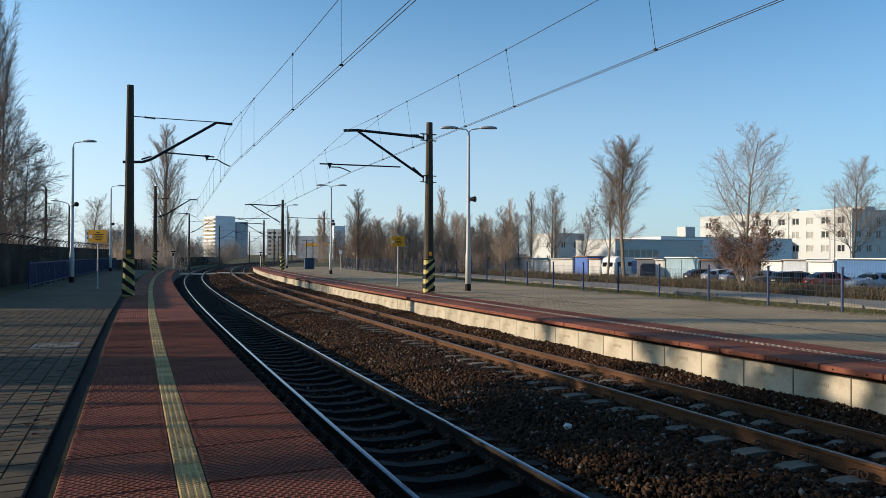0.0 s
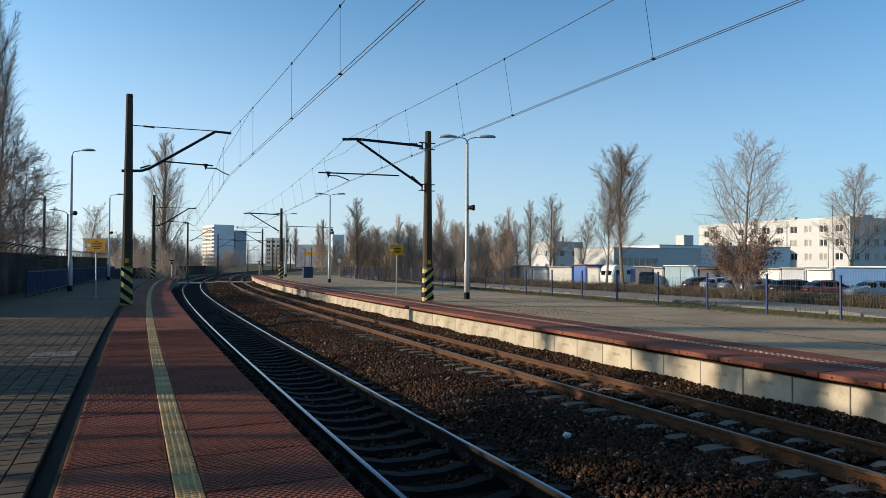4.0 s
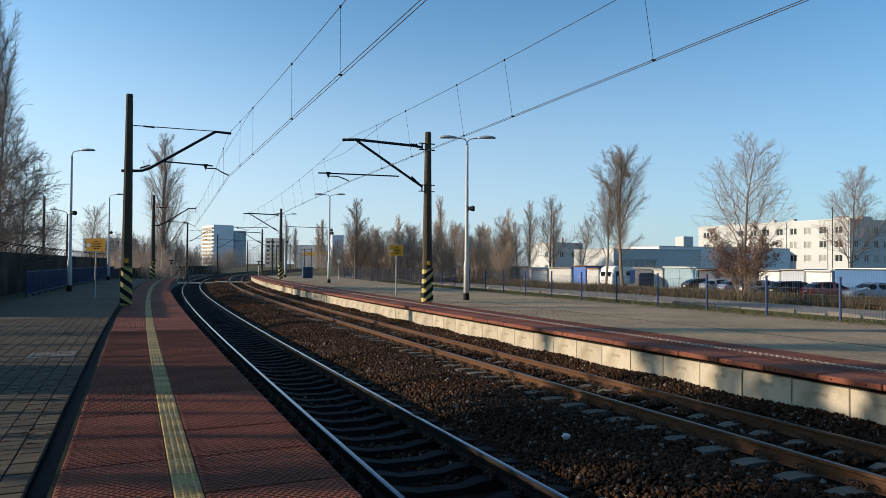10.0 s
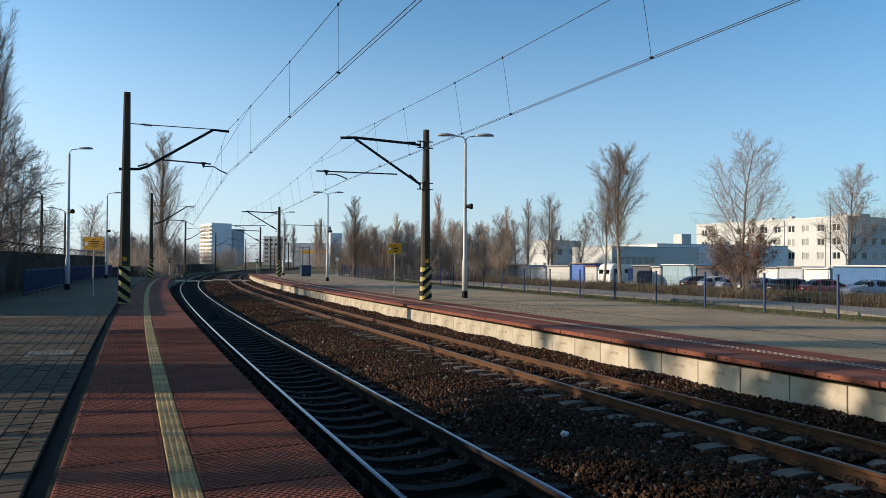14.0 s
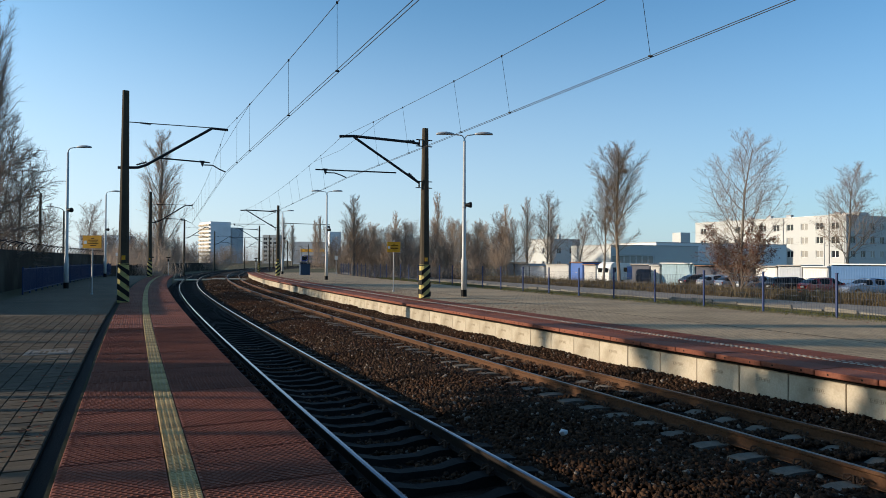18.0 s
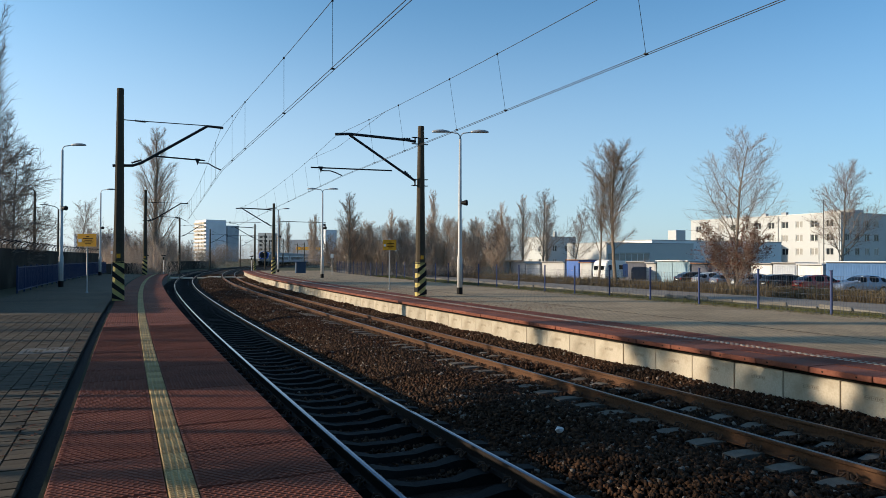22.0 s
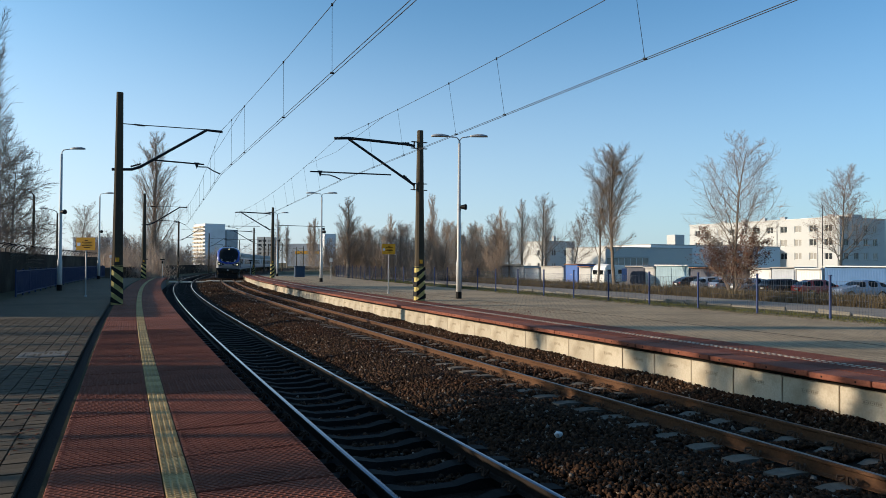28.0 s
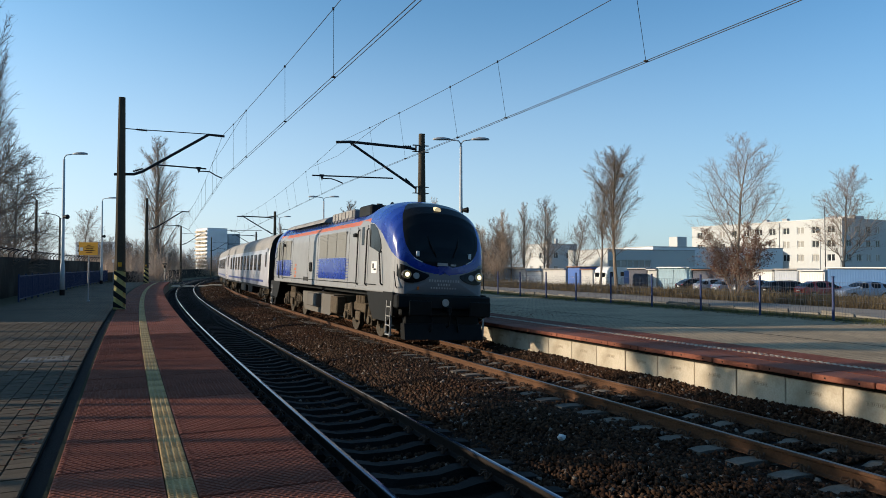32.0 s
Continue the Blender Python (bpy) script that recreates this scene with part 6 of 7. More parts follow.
G_RUST = surf("rusty_roof", (0.24, 0.12, 0.07), (0.33, 0.18, 0.11), 6.0, 0.5, 0.8)
G_FIBRE = surf("fibre_cement_roof", (0.34, 0.31, 0.28), (0.43, 0.4, 0.36), 6.0, 0.5, 0.9)
garage((8.8, 106.1), (13.1, 99.7), 2.2, G_GREY, G_FIBRE, "grey sheet-metal garages in the dry grass", doors=3)
garage((13.2, 99.6), (14.9, 97.0), 1.9, G_GREY, G_FIBRE, "grey low shed in the dry grass")
garage((15.1, 96.7), (17.6, 93.1), 2.2, G_PALE, G_FIBRE, "pale sheet-metal garage in dry grass", doors=1)
garage((17.8, 92.8), (19.1, 90.9), 2.5, G_BLUE, G_RUST, "bright blue container with a rusty roof", kind="container")
garage((19.2, 90.8), (20.4, 89.0), 2.2, G_PALE, G_RUST, "white boarded shed with a rusty roof")
garage((23.0, 85.1), (25.2, 81.9), 2.3, G_DARK, G_FIBRE, "dark navy garage beside the caravan")
garage((25.2, 81.8), (26.0, 80.7), 2.2, G_PALE, G_PALE, "narrow white shed door")
garage((26.1, 80.6), (28.6, 76.8), 2.45, G_TEAL, M_WHITE, "weathered teal garage with a white fascia", doors=2)
garage((28.7, 76.7), (32.6, 71.0), 2.2, G_DARK, G_RUST, "low dark garages with a rusty roof", doors=2)
garage((32.7, 70.9), (34.0, 69.0), 2.2, M_WHITE, G_FIBRE, "white garage door under a fibre cement roof")
garage((34.0, 68.9), (35.4, 66.9), 2.3, G_GREY, G_FIBRE, "grey garage under a fibre cement roof")
garage((35.4, 66.8), (36.8, 64.8), 2.2, M_WHITE, M_WHITE, "white boarded shed with small holes")
garage((36.9, 64.6), (40.6, 59.2), 2.45, G_SKY, M_WHITE, "sky blue container with a white top", kind="container", doors=1)

# caravan
t = thing("caravan", "white touring caravan with dark windows", "caravan", pose(19.2, 80.5, -0.95, 0, 0, 35))
bm = bmesh.new()
prism(bm, [(0.1, 0.45), (3.9, 0.45), (4.1, 0.9), (4.05, 2.0), (3.6, 2.45), (0.9, 2.6), (0.35, 2.35), (0.0, 1.5)], 2.0)
bmesh.ops.bevel(bm, geom=bm.edges[:], offset=0.08, segments=2, affect="EDGES")
part("body", bm, M_WHITE, t)
bm = bmesh.new()
box(bm, (0.85, -1.0, 1.7), (0.55, 0.04, 0.55), bevel=0.03)
part("window", bm, P_SCREEN, t)
bm = bmesh.new()
box(bm, (2.75, -1.0, 1.72), (0.6, 0.04, 0.5), bevel=0.03)
part("window", bm, P_SCREEN, t)
bm = bmesh.new()
for e in (-0.45, 0.45):
    bm = bmesh.new()
    box(bm, (0.03, e, 1.65), (0.1, 0.6, 0.5), bevel=0.02)
    part("window", bm, P_SCREEN, t)
bm = bmesh.new()
box(bm, (1.75, -1.0, 1.4), (0.6, 0.03, 1.6), bevel=0.02)
part("door", bm, M_WHITE, t)
for sy in (-1, 1):
    part("wheel", tube(bmesh.new(), (2.2, sy * 0.95, 0.32), (2.2, sy * 0.8, 0.32), 0.32, n=20), M_BLACK, t)
bm = tube(bmesh.new(), (0.1, 0, 0.5), (-1.1, 0, 0.45), 0.05, n=8)
tube(bm, (-1.0, 0, 0.0), (-1.0, 0, 0.5), 0.04, n=8)
part("drawbar", bm, M_STEEL_DARK, t)
bm = bmesh.new()
box(bm, (3.5, -1.03, 1.35), (0.9, 0.02, 1.5))
part("panel", bm, G_AWNING, t, "pale blue awning panel")


def car(m, colour, label, ln=4.2, h=1.45, wagon=False):
    """A parked car, nose towards local x, its rear at x = 0."""
    t = thing("parked_car", label, "car", m, group="parked cars")
    hw = 0.85
    xs = np.linspace(0, ln, 43)
    if wagon:
        top = np.interp(xs, [0, 0.06, 0.35, 0.9, 2.2, 2.75, 3.25, ln - 0.1, ln], [0.85, 0.98, h - 0.12, h - 0.03, h, h - 0.1, 0.98, 0.78, 0.6])
    else:
        top = np.interp(xs, [0, 0.08, 0.5, 0.95, 1.9, 2.3, 3.0, ln - 0.12, ln], [0.8, 0.96, h - 0.22, h - 0.04, h, h - 0.06, 0.97, 0.76, 0.58])
    wide = np.interp(xs, [0, 0.25, 0.6, ln - 0.7, ln - 0.2, ln], [0.9, 0.97, 1.0, 1.0, 0.93, 0.8]) * hw
    rings = []
    for x, tz, w in zip(xs, top, wide):
        belt = min(0.92, tz - 0.02)
        cab = max(0.0, tz - 0.95)
        half = [(w * 0.9, 0.22), (w, 0.34), (w * 1.0, 0.6), (w * 0.985, belt), (w * (0.985 - 0.13 * min(1, cab / 0.4)), belt + (tz - belt) * 0.5),
                (w * (0.985 - 0.25 * min(1, cab / 0.4)), belt + (tz - belt) * 0.92), (w * 0.6, tz), (0.0, tz + 0.01)]
        rings.append([(x, -y, z) for y, z in half] + [(x, y, z) for y, z in half[-2::-1]])

    def zone(x, y, z):
        i = float(np.interp(x, xs, top))
        if z < 0.3:
            return "sill"
        if i > 0.97 and z > 0.93 and z < i - 0.025 and abs(y) > 0.55 and 0.25 < x < 3.15:
            pillar = any(abs(x - q) < 0.06 for q in ((0.95, 1.95) if not wagon else (0.75, 1.6, 2.4)))
            return "body" if pillar else "glass"
        if z > 0.97 and abs(y) < 0.62 and z < h - 0.06 and (x < 0.75 or x > 2.35):
            return "glass"
        return "body"
    mats = {"body": colour, "glass": P_SCREEN, "sill": M_BLACK}
    for k, bm in loft(rings, zone, mats).items():
        bmesh.ops.recalc_face_normals(bm, faces=bm.faces[:])
        part(k, bm, mats[k], t)
    for nm, ring in (("tailgate", rings[0]), ("nose", rings[-1][::-1])):
        bm = bmesh.new()
        bm.faces.new([bm.verts.new(p) for p in ring])
        part(nm, bm, colour, t)
    for x in (0.75, ln - 0.8):
        for sy in (-1, 1):
            bm = tube(bmesh.new(), (x, sy * 0.88, 0.31), (x, sy * 0.68, 0.31), 0.31, n=20)
            w = part("wheel", bm, M_BLACK, t)
            bm = tube(bmesh.new(), (x, sy * 0.89, 0.31), (x, sy * 0.86, 0.31), 0.19, n=16)
            part("rim", bm, M_GALV, w)
    for sy in (-1, 1):
        bm = bmesh.new()
        box(bm, (0.05, sy * 0.68, 0.78), (0.08, 0.24, 0.2), bevel=0.02)
        part("tail_lamp", bm, C_RED, t, "red tail lamp")
        bm = bmesh.new()
        box(bm, (2.85, sy * 0.95, 0.98), (0.12, 0.2, 0.14), bevel=0.03)
        part("mirror", bm, colour, t)
    bm = bmesh.new()
    box(bm, (-0.02, 0, 0.42), (0.14, 1.55, 0.18), bevel=0.04)
    part("bumper", bm, M_BLACK, t)
    bm = bmesh.new()
    box(bm, (-0.03, 0, 0.68), (0.02, 0.52, 0.11))
    part("plate", bm, M_WHITE, t, "blank white plate")
    return t


C_RED = paint("red_car_paint", (0.252, 0.018, 0.015), 0.25, 0.0, 0.6)
C_BLACK = paint("black_car_paint", (0.02, 0.02, 0.022), 0.2, 0.0, 0.6)
C_SILVER = paint("silver_car_paint", (0.315, 0.338, 0.375), 0.3, 0.4, 0.5)
C_BLUEGREY = paint("blue_grey_car_paint", (0.2, 0.25, 0.34), 0.3, 0.3, 0.5)
for x, y, rz, col, lab, wag in ((31.6, 54.0, 186, C_BLUEGREY, "blue-grey parked saloon in the dry grass", False),
                                (29.4, 55.6, 2, C_RED, "red parked hatchback in the dry grass", False),
                                (27.6, 57.6, 4, C_BLACK, "black parked estate car with red tail lamps", True),
                                (26.3, 60.4, 3, C_SILVER, "silver parked estate car behind the bush", True),
                                (25.4, 62.6, 5, C_BLUEGREY, "blue-grey parked hatchback behind the bush", False),
                                (24.7, 65.2, 5, C_SILVER, "silver parked hatchback behind the bush", False),
                                (24.0, 68.0, 5, C_BLACK, "black parked hatchback by the garages", False)):
    m = pose(x, y, -0.95, 0, 0, rz)
    if rz > 90:
        m = m @ pose(-4.2, 0, 0)
    car(m, col, lab, 4.2, 1.45, wag)


# street lamp and thin pole by the block
t = thing("street_lamp", "thin steel street lamp beside the white block", "lamp", pose(46.0, 82.0, -0.95))
part("pole", tube(bmesh.new(), (0, 0, 0), (0, 0, 7.0), 0.08, 0.05, 8), M_GALV, t)
part("lamp_head", lamp_head(bmesh.new(), 0.1, 0, 7.0, -1), M_LAMPHEAD, t)
t = thing("utility_pole", "dark thin utility pole beside the white block", "pole", pose(43.2, 76.0, -0.95))
part("pole", tube(bmesh.new(), (0, 0, 0), (0, 0, 9.3), 0.055, 0.04, 8), M_STEEL_DARK, t)

# blue hut at the far platform's end
t = thing("equipment_cabinet", "blue sheet-metal equipment cabinet by the track", "cabinet", at_line(74.0, 7.6, -0.3))
bm = bmesh.new()
box(bm, (0, 0, 0.55), (1.1, 0.8, 1.9), bevel=0.03)
part("body", bm, G_HUT, t)
bm = bmesh.new()
box(bm, (0, 0, 1.53), (1.2, 0.9, 0.08), bevel=0.02)
part("roof", bm, G_HUT, t)
for e in (-0.27, 0.27):
    bm = bmesh.new()
    box(bm, (e, -0.41, 0.6), (0.5, 0.03, 1.6), bevel=0.01)
    part("door", bm, G_HUT, t)


# ---- grass and kerb ----
def tufts(name, n, place, hmin, hmax, material, seed, label, category):
    rg = random.Random(seed)
    v, f = [], []
    for _ in range(n):
        x, y, z = place(rg)
        hh = rg.uniform(hmin, hmax)
        for _k in range(6):
            a = rg.uniform(0, math.tau)
            lean = rg.uniform(0.05, 0.9) * hh
            hh = hh * rg.uniform(0.6, 1.05)
            w = 0.006 + 0.012 * hh
            o = len(v)
            bx, by = x + rg.uniform(-0.08, 0.08), y + rg.uniform(-0.08, 0.08)
            v += [(bx - w * math.sin(a), by + w * math.cos(a), z), (bx + w * math.sin(a), by - w * math.cos(a), z),
                  (bx + lean * math.cos(a), by + lean * math.sin(a), z + hh)]
            f.append((o, o + 1, o + 2))
    return single(name, quick(name, v, f, material), material, label, category, kind="stuff")


def beside_road(lo, hi):
    ax, ay = ROAD_A
    bx, by = ROAD_B
    dx, dy = bx - ax, by - ay
    ln = math.hypot(dx, dy)

    def place(rg):
        u, o = rg.uniform(0.12, 0.85), rg.uniform(lo, hi)
        for _ in range(6):
            # leaves bare patches between the clumps
            if math.sin(u * 61) + math.sin(u * 137 + o) + math.sin(o * 2.1 + u * 23) > rg.uniform(-1.2, 0.8):
                break
            u, o = rg.uniform(0.12, 0.85), rg.uniform(lo, hi)
        return ax + dx * u + o * dy / ln, ay + dy * u - o * dx / ln, -0.95
    return place


tufts("dry_grass", 17000, beside_road(3.6, 9.5), 0.25, 1.1, M_DRYGRASS, 4, "tall dry yellow grass beside the road", "grass")
tufts("dry_grass", 9000, beside_road(3.6, 7.0), 0.5, 1.35, M_DRYGRASS, 14, "tall dry weeds between the road and the parked cars", "grass")
tufts("dry_grass", 6000, beside_road(9.0, 14.0), 0.2, 0.6, M_DRYGRASS, 6, "dry grass among the parked cars", "grass")


def verge(rg):
    s, d = rg.uniform(2, 60), rg.uniform(11.3, 13.4)
    d += max(0.0, s - 30) * 0.045
    p = along(s, d)
    return p.x, p.y, -0.06


part("verge", sweep("verge", [(11.9, -0.1), (14.5, -0.2), (15.5, -0.95)], -20, 60, 2.0, M_GROUND), M_GROUND, farp)
tufts("short_grass", 18000, verge, 0.06, 0.2, M_GREENGRASS, 7, "short green grass at the foot of the fence", "grass")
kerb = thing("kerb", "broken pale concrete kerb along the road", "kerb", kind="structure")
bm = bmesh.new()
box(bm, (0, 0, 0.02), (0.16, 1.9, 0.3), bevel=0.03)
kme = mesh_of("kerb_stone", bm, M_KERB)
ka, kb = Vector((*ROAD_A, 0)), Vector((*ROAD_B, 0))
kd = (kb - ka).normalized()
kn = kd.cross(Vector((0, 0, 1)))
rnd = random.Random(12)
for i in range(8, 55):
    p = ka + kd * (2.0 * i) - kn * 3.5
    part("kerb_stone", kme, M_KERB, kerb).matrix_basis = pose(p.x, p.y, -0.95 + rnd.uniform(-0.1, 0.05), rnd.uniform(-3, 3), rnd.uniform(-5, 5), math.degrees(math.atan2(kd.y, kd.x)) - 90 + rnd.uniform(-3, 3))

# litter on the ballast
rg = random.Random(3)
for x, y, z, r in ((1.66, 9.13, -0.6, 0.055), (5.81, 11.38, -0.62, 0.03)):
    bm = bmesh.new()
    bmesh.ops.create_icosphere(bm, subdivisions=2, radius=r)
    for v in bm.verts:
        v.co = v.co * rg.uniform(0.75, 1.15)
        v.co.z *= 0.8
    single("crumpled_paper", bm, M_WHITE, "crumpled white paper lying on the ballast", "litter", m=pose(x, y, z))


# dead leaves and dirt blown on the paving and the ballast
def leaves(name, n, s0, s1, d0, d1, z, seed, label):
    rg = random.Random(seed)
    v, f = [], []
    for _ in range(n):
        s = rg.uniform(s0, s1)
        d = d0 + (d1 - d0) * abs(rg.gauss(0, 0.45))
        p = along(s + 0.6 * math.sin(d * 3), d, z(d) if callable(z) else z)
        a, k = rg.uniform(0, math.tau), rg.uniform(0.02, 0.05)
        o = len(v)
        for q, (e, r) in enumerate(((0, 1.0), (1.5, 0.6), (3.1, 1.0), (4.6, 0.5))):
            v.append((p.x + k * r * math.cos(a + e), p.y + k * r * math.sin(a + e), p.z + rg.uniform(0.001, 0.015)))
        f += [(o, o + 1, o + 2), (o, o + 2, o + 3)]
    return single(name, quick(name, v, f, M_LEAF_DRY), M_LEAF_DRY, label, "leaves", kind="stuff")


leaves("fallen_leaves", 2600, 14, 60, PR + 2.1, PR + 4.6, 0.0, 5, "dead brown leaves and dirt along the red slabs")
leaves("fallen_leaves", 1500, 2, 60, PR + 10.2, PR + 8.6, 0.0, 6, "dead leaves lying along the fence")
leaves("fallen_leaves", 900, 4, 40, -1.4, -3.6, lambda d: bed_z(d) + 0.012, 7, "dead leaves scattered on the ballast")
leaves("fallen_leaves", 280, 2, 30, PLC - 0.2, PLC - 0.7, -0.004, 8, "dead leaves along the gully")

# ---- beyond the far platform: road, garages, buildings ----
def strip(name, a, b, w, z, material, label, category):
    a, b = Vector((*a, 0)), Vector((*b, 0))
    n = (b - a).normalized().cross(Vector((0, 0, 1))) * w / 2
    pts = [a - n, a + n, b + n, b - n]
    return single(name, quick(name, [(p.x, p.y, z) for p in pts], [(0, 1, 2, 3)], material), material, label, category, kind="structure")


strip("road", ROAD_A, ROAD_B, 6.6, -0.93, M_ASPHALT, "narrow grey asphalt road behind the fence", "road")


def facade(wall_bm, ln, h, holes, deep=0.18):
    """A wall in local x and z with rectangular holes (x0, x1, z0, z1) and their reveals."""
    xs = sorted({0.0, ln, *[v for q in holes for v in q[:2]]})
    zs = sorted({0.0, h, *[v for q in holes for v in q[2:]]})
    for xa, xb in zip(xs, xs[1:]):
        for za, zb in zip(zs, zs[1:]):
            cx, cz = (xa + xb) / 2, (za + zb) / 2
            if any(q[0] < cx < q[1] and q[2] < cz < q[3] for q in holes):
                continue
            wall_bm.faces.new([wall_bm.verts.new(p) for p in ((xa, 0, za), (xb, 0, za), (xb, 0, zb), (xa, 0, zb))])
    for a, b, c, d in holes:
        k = [(a, c), (b, c), (b, d), (a, d)]
        for i in range(4):
            p, q = k[i], k[(i + 1) % 4]
            wall_bm.faces.new([wall_bm.verts.new(v) for v in ((p[0], 0, p[1]), (p[0], deep, p[1]), (q[0], deep, q[1]), (q[0], 0, q[1]))])


pale_window = random.Random(14)


def window_parts(parent, m, w, h, frame_mat, bars_n=1, sill=True):
    bm = bmesh.new()
    for c, s in (((w / 2, 0, 0.04), (w, 0.08, 0.08)), ((w / 2, 0, h - 0.04), (w, 0.08, 0.08)), ((0.04, 0, h / 2), (0.08, 0.08, h - 0.16)), ((w - 0.04, 0, h / 2), (0.08, 0.08, h - 0.16))):
        box(bm, c, s)
    for i in range(bars_n):
        box(bm, (w * (i + 1) / (bars_n + 1), 0, h / 2), (0.1, 0.07, h - 0.16))
    fr = part("window", bm, frame_mat, parent)
    fr.matrix_basis = m @ pose(0, 0.14, 0)
    bm = bmesh.new()
    box(bm, (w / 2, 0.03, h / 2), (w - 0.02, 0.02, h - 0.02))
    part("pane", bm, M_PANE_PALE if pale_window.random() < 0.35 else M_PANE, fr)
    if sill:
        bm = bmesh.new()
        box(bm, (w / 2, -0.17, -0.03), (w + 0.1, 0.14, 0.04))
        part("sill", bm, M_GALV, fr)
    return fr


def building(name, label, corner, yaw, l1, l2, h, grid1, grid2, wall, roofmat=None, z=-0.95, parapet=0.35, win=(1.3, 1.4), bars_n=1, windows=True):
    """A block: its front runs l1 along local x from the corner, its flank l2 along local y from the far end of the front.
    grid: (columns, rows, first x, step x, first z, step z)."""
    t = thing(name, label, "building", pose(corner[0], corner[1], z, 0, 0, yaw))

    def holes(g, ln):
        if not g:
            return []
        c, r, x0, dx, z0, dz = g
        return [(x0 + i * dx, x0 + i * dx + win[0], z0 + j * dz, z0 + j * dz + win[1]) for i in range(c) for j in range(r) if x0 + i * dx + win[0] < ln]
    sides = ((Matrix.Identity(4), l1, grid1), (pose(l1, 0, 0, 0, 0, 90), l2, grid2), (pose(l1, l2, 0, 0, 0, 180), l1, None), (pose(0, l2, 0, 0, 0, 270), l2, grid2))
    for m, ln, g in sides:
        bm = bmesh.new()
        hs = holes(g, ln)
        facade(bm, ln, h, hs)
        w = part("wall", bm, wall, t)
        w.matrix_basis = m
        if windows:
            for a, b, c, d in hs:
                window_parts(t, m @ pose(a, 0, c), b - a, d - c, M_WHITE, bars_n)
    bm = bmesh.new()
    box(bm, (l1 / 2, l2 / 2, h - 0.25), (l1 - 0.1, l2 - 0.1, 0.2))
    part("roof", bm, roofmat or M_ROOF, t)
    bm = bmesh.new()
    for c, s in (((l1 / 2, 0.1, h + 0.06), (l1 + 0.16, 0.36, 0.12)), ((l1 / 2, l2 - 0.1, h + 0.06), (l1 + 0.16, 0.36, 0.12)),
                 ((0.1, l2 / 2, h + 0.06), (0.36, l2 - 0.56, 0.12)), ((l1 - 0.1, l2 / 2, h + 0.06), (0.36, l2 - 0.56, 0.12))):
        box(bm, c, s)
    part("parapet", bm, M_GALV, t)
    return t


# white three-storey block: its long sunlit front runs back to the left
blk = building("apartment_block", "white rendered three-storey block with rows of dark windows", (63.3, 169.6), -62.5, 37.8, 16.0, 12.25,
               (11, 3, 1.6, 3.31, 3.75, 2.86), (4, 3, 1.5, 3.3, 3.75, 2.86), M_RENDER_WHITE, win=(1.6, 1.45))
for x in (6.0, 12.0, 17.0, 22.0, 33.0):
    bm = bmesh.new()
    box(bm, (x, 5.0, 12.7), (1.2, 0.8, 0.9))
    box(bm, (x, 5.0, 13.2), (1.4, 1.0, 0.1))
    part("chimney", bm, M_RENDER_GREY, blk)
bm = bmesh.new()
box(bm, (33.0, 8.5, 12.7), (6.5, 3.5, 0.9), bevel=0.05)
part("roof_house", bm, M_RENDER_WHITE, blk)
for x in (24.0, 37.5):
    part("downpipe", tube(bmesh.new(), (x, -0.08, 0.1), (x, -0.08, 12.1), 0.07, n=8), M_GALV, blk)
bm = bmesh.new()
box(bm, (7.0, -0.82, 3.55), (14.0, 1.6, 7.1))
part("annex", bm, M_MAROON, blk, "dark maroon clad annex")
bm = bmesh.new()
box(bm, (21.5, -1.57, 2.9), (6.4, 3.1, 5.8))
box(bm, (21.5, -1.6, 5.88), (6.8, 3.4, 0.16))
ax = part("annex", bm, M_RENDER_GREY, blk, "low grey annex with small dark windows")
for k in range(3):
    bm = bmesh.new()
    box(bm, (19.7 + 1.8 * k, -3.13, 4.3), (0.9, 0.06, 1.2), bevel=0.01)
    part("window", bm, M_PANE, ax)
bm = bmesh.new()
box(bm, (18.9, -0.04, 0.75), (37.8, 0.08, 1.5))
part("plinth", bm, M_TOWER, blk, "pale grey plinth")
building("apartment_block", "distant long grey apartment block behind bare trees", (-210.0, 404.0), -4.0, 27.0, 12.0, 16.5, (8, 5, 1.2, 3.2, 2.2, 2.9), None, M_TOWER, win=(1.6, 1.4))
hall = building("workshop_hall", "low pale hall with a dark window band", (23.2, 120.4), -67.4, 11.2, 18.0, 5.3, None,
                (1, 1, 0.3, 9.0, 2.4, 2), M_RENDER_WHITE, win=(8.4, 1.3), bars_n=6)
bld = building("workshop_hall", "long grey hall with flat roof and vents", (31.0, 128.0), -67.4, 14.0, 30.0, 5.9, None, None, M_HALL)
bm = bmesh.new()
box(bm, (7.8, 10.9, 6.9), (2.2, 2.2, 2.2), bevel=0.05)
part("roof_house", bm, M_RENDER_WHITE, bld)
house = building("house", "small white two-storey house among bare trees", (20.8, 160.5), -62.0, 9.0, 8.0, 7.6,
                 (2, 2, 2.0, 3.5, 1.4, 3.0), (2, 2, 1.5, 3.5, 1.4, 3.0), M_RENDER_WHITE, win=(1.2, 1.4))
for x in (3.0, 6.5):
    bm = bmesh.new()
    box(bm, (x, 4.0, 8.2), (0.6, 0.6, 1.5))
    part("chimney", bm, M_RENDER_WHITE, house)

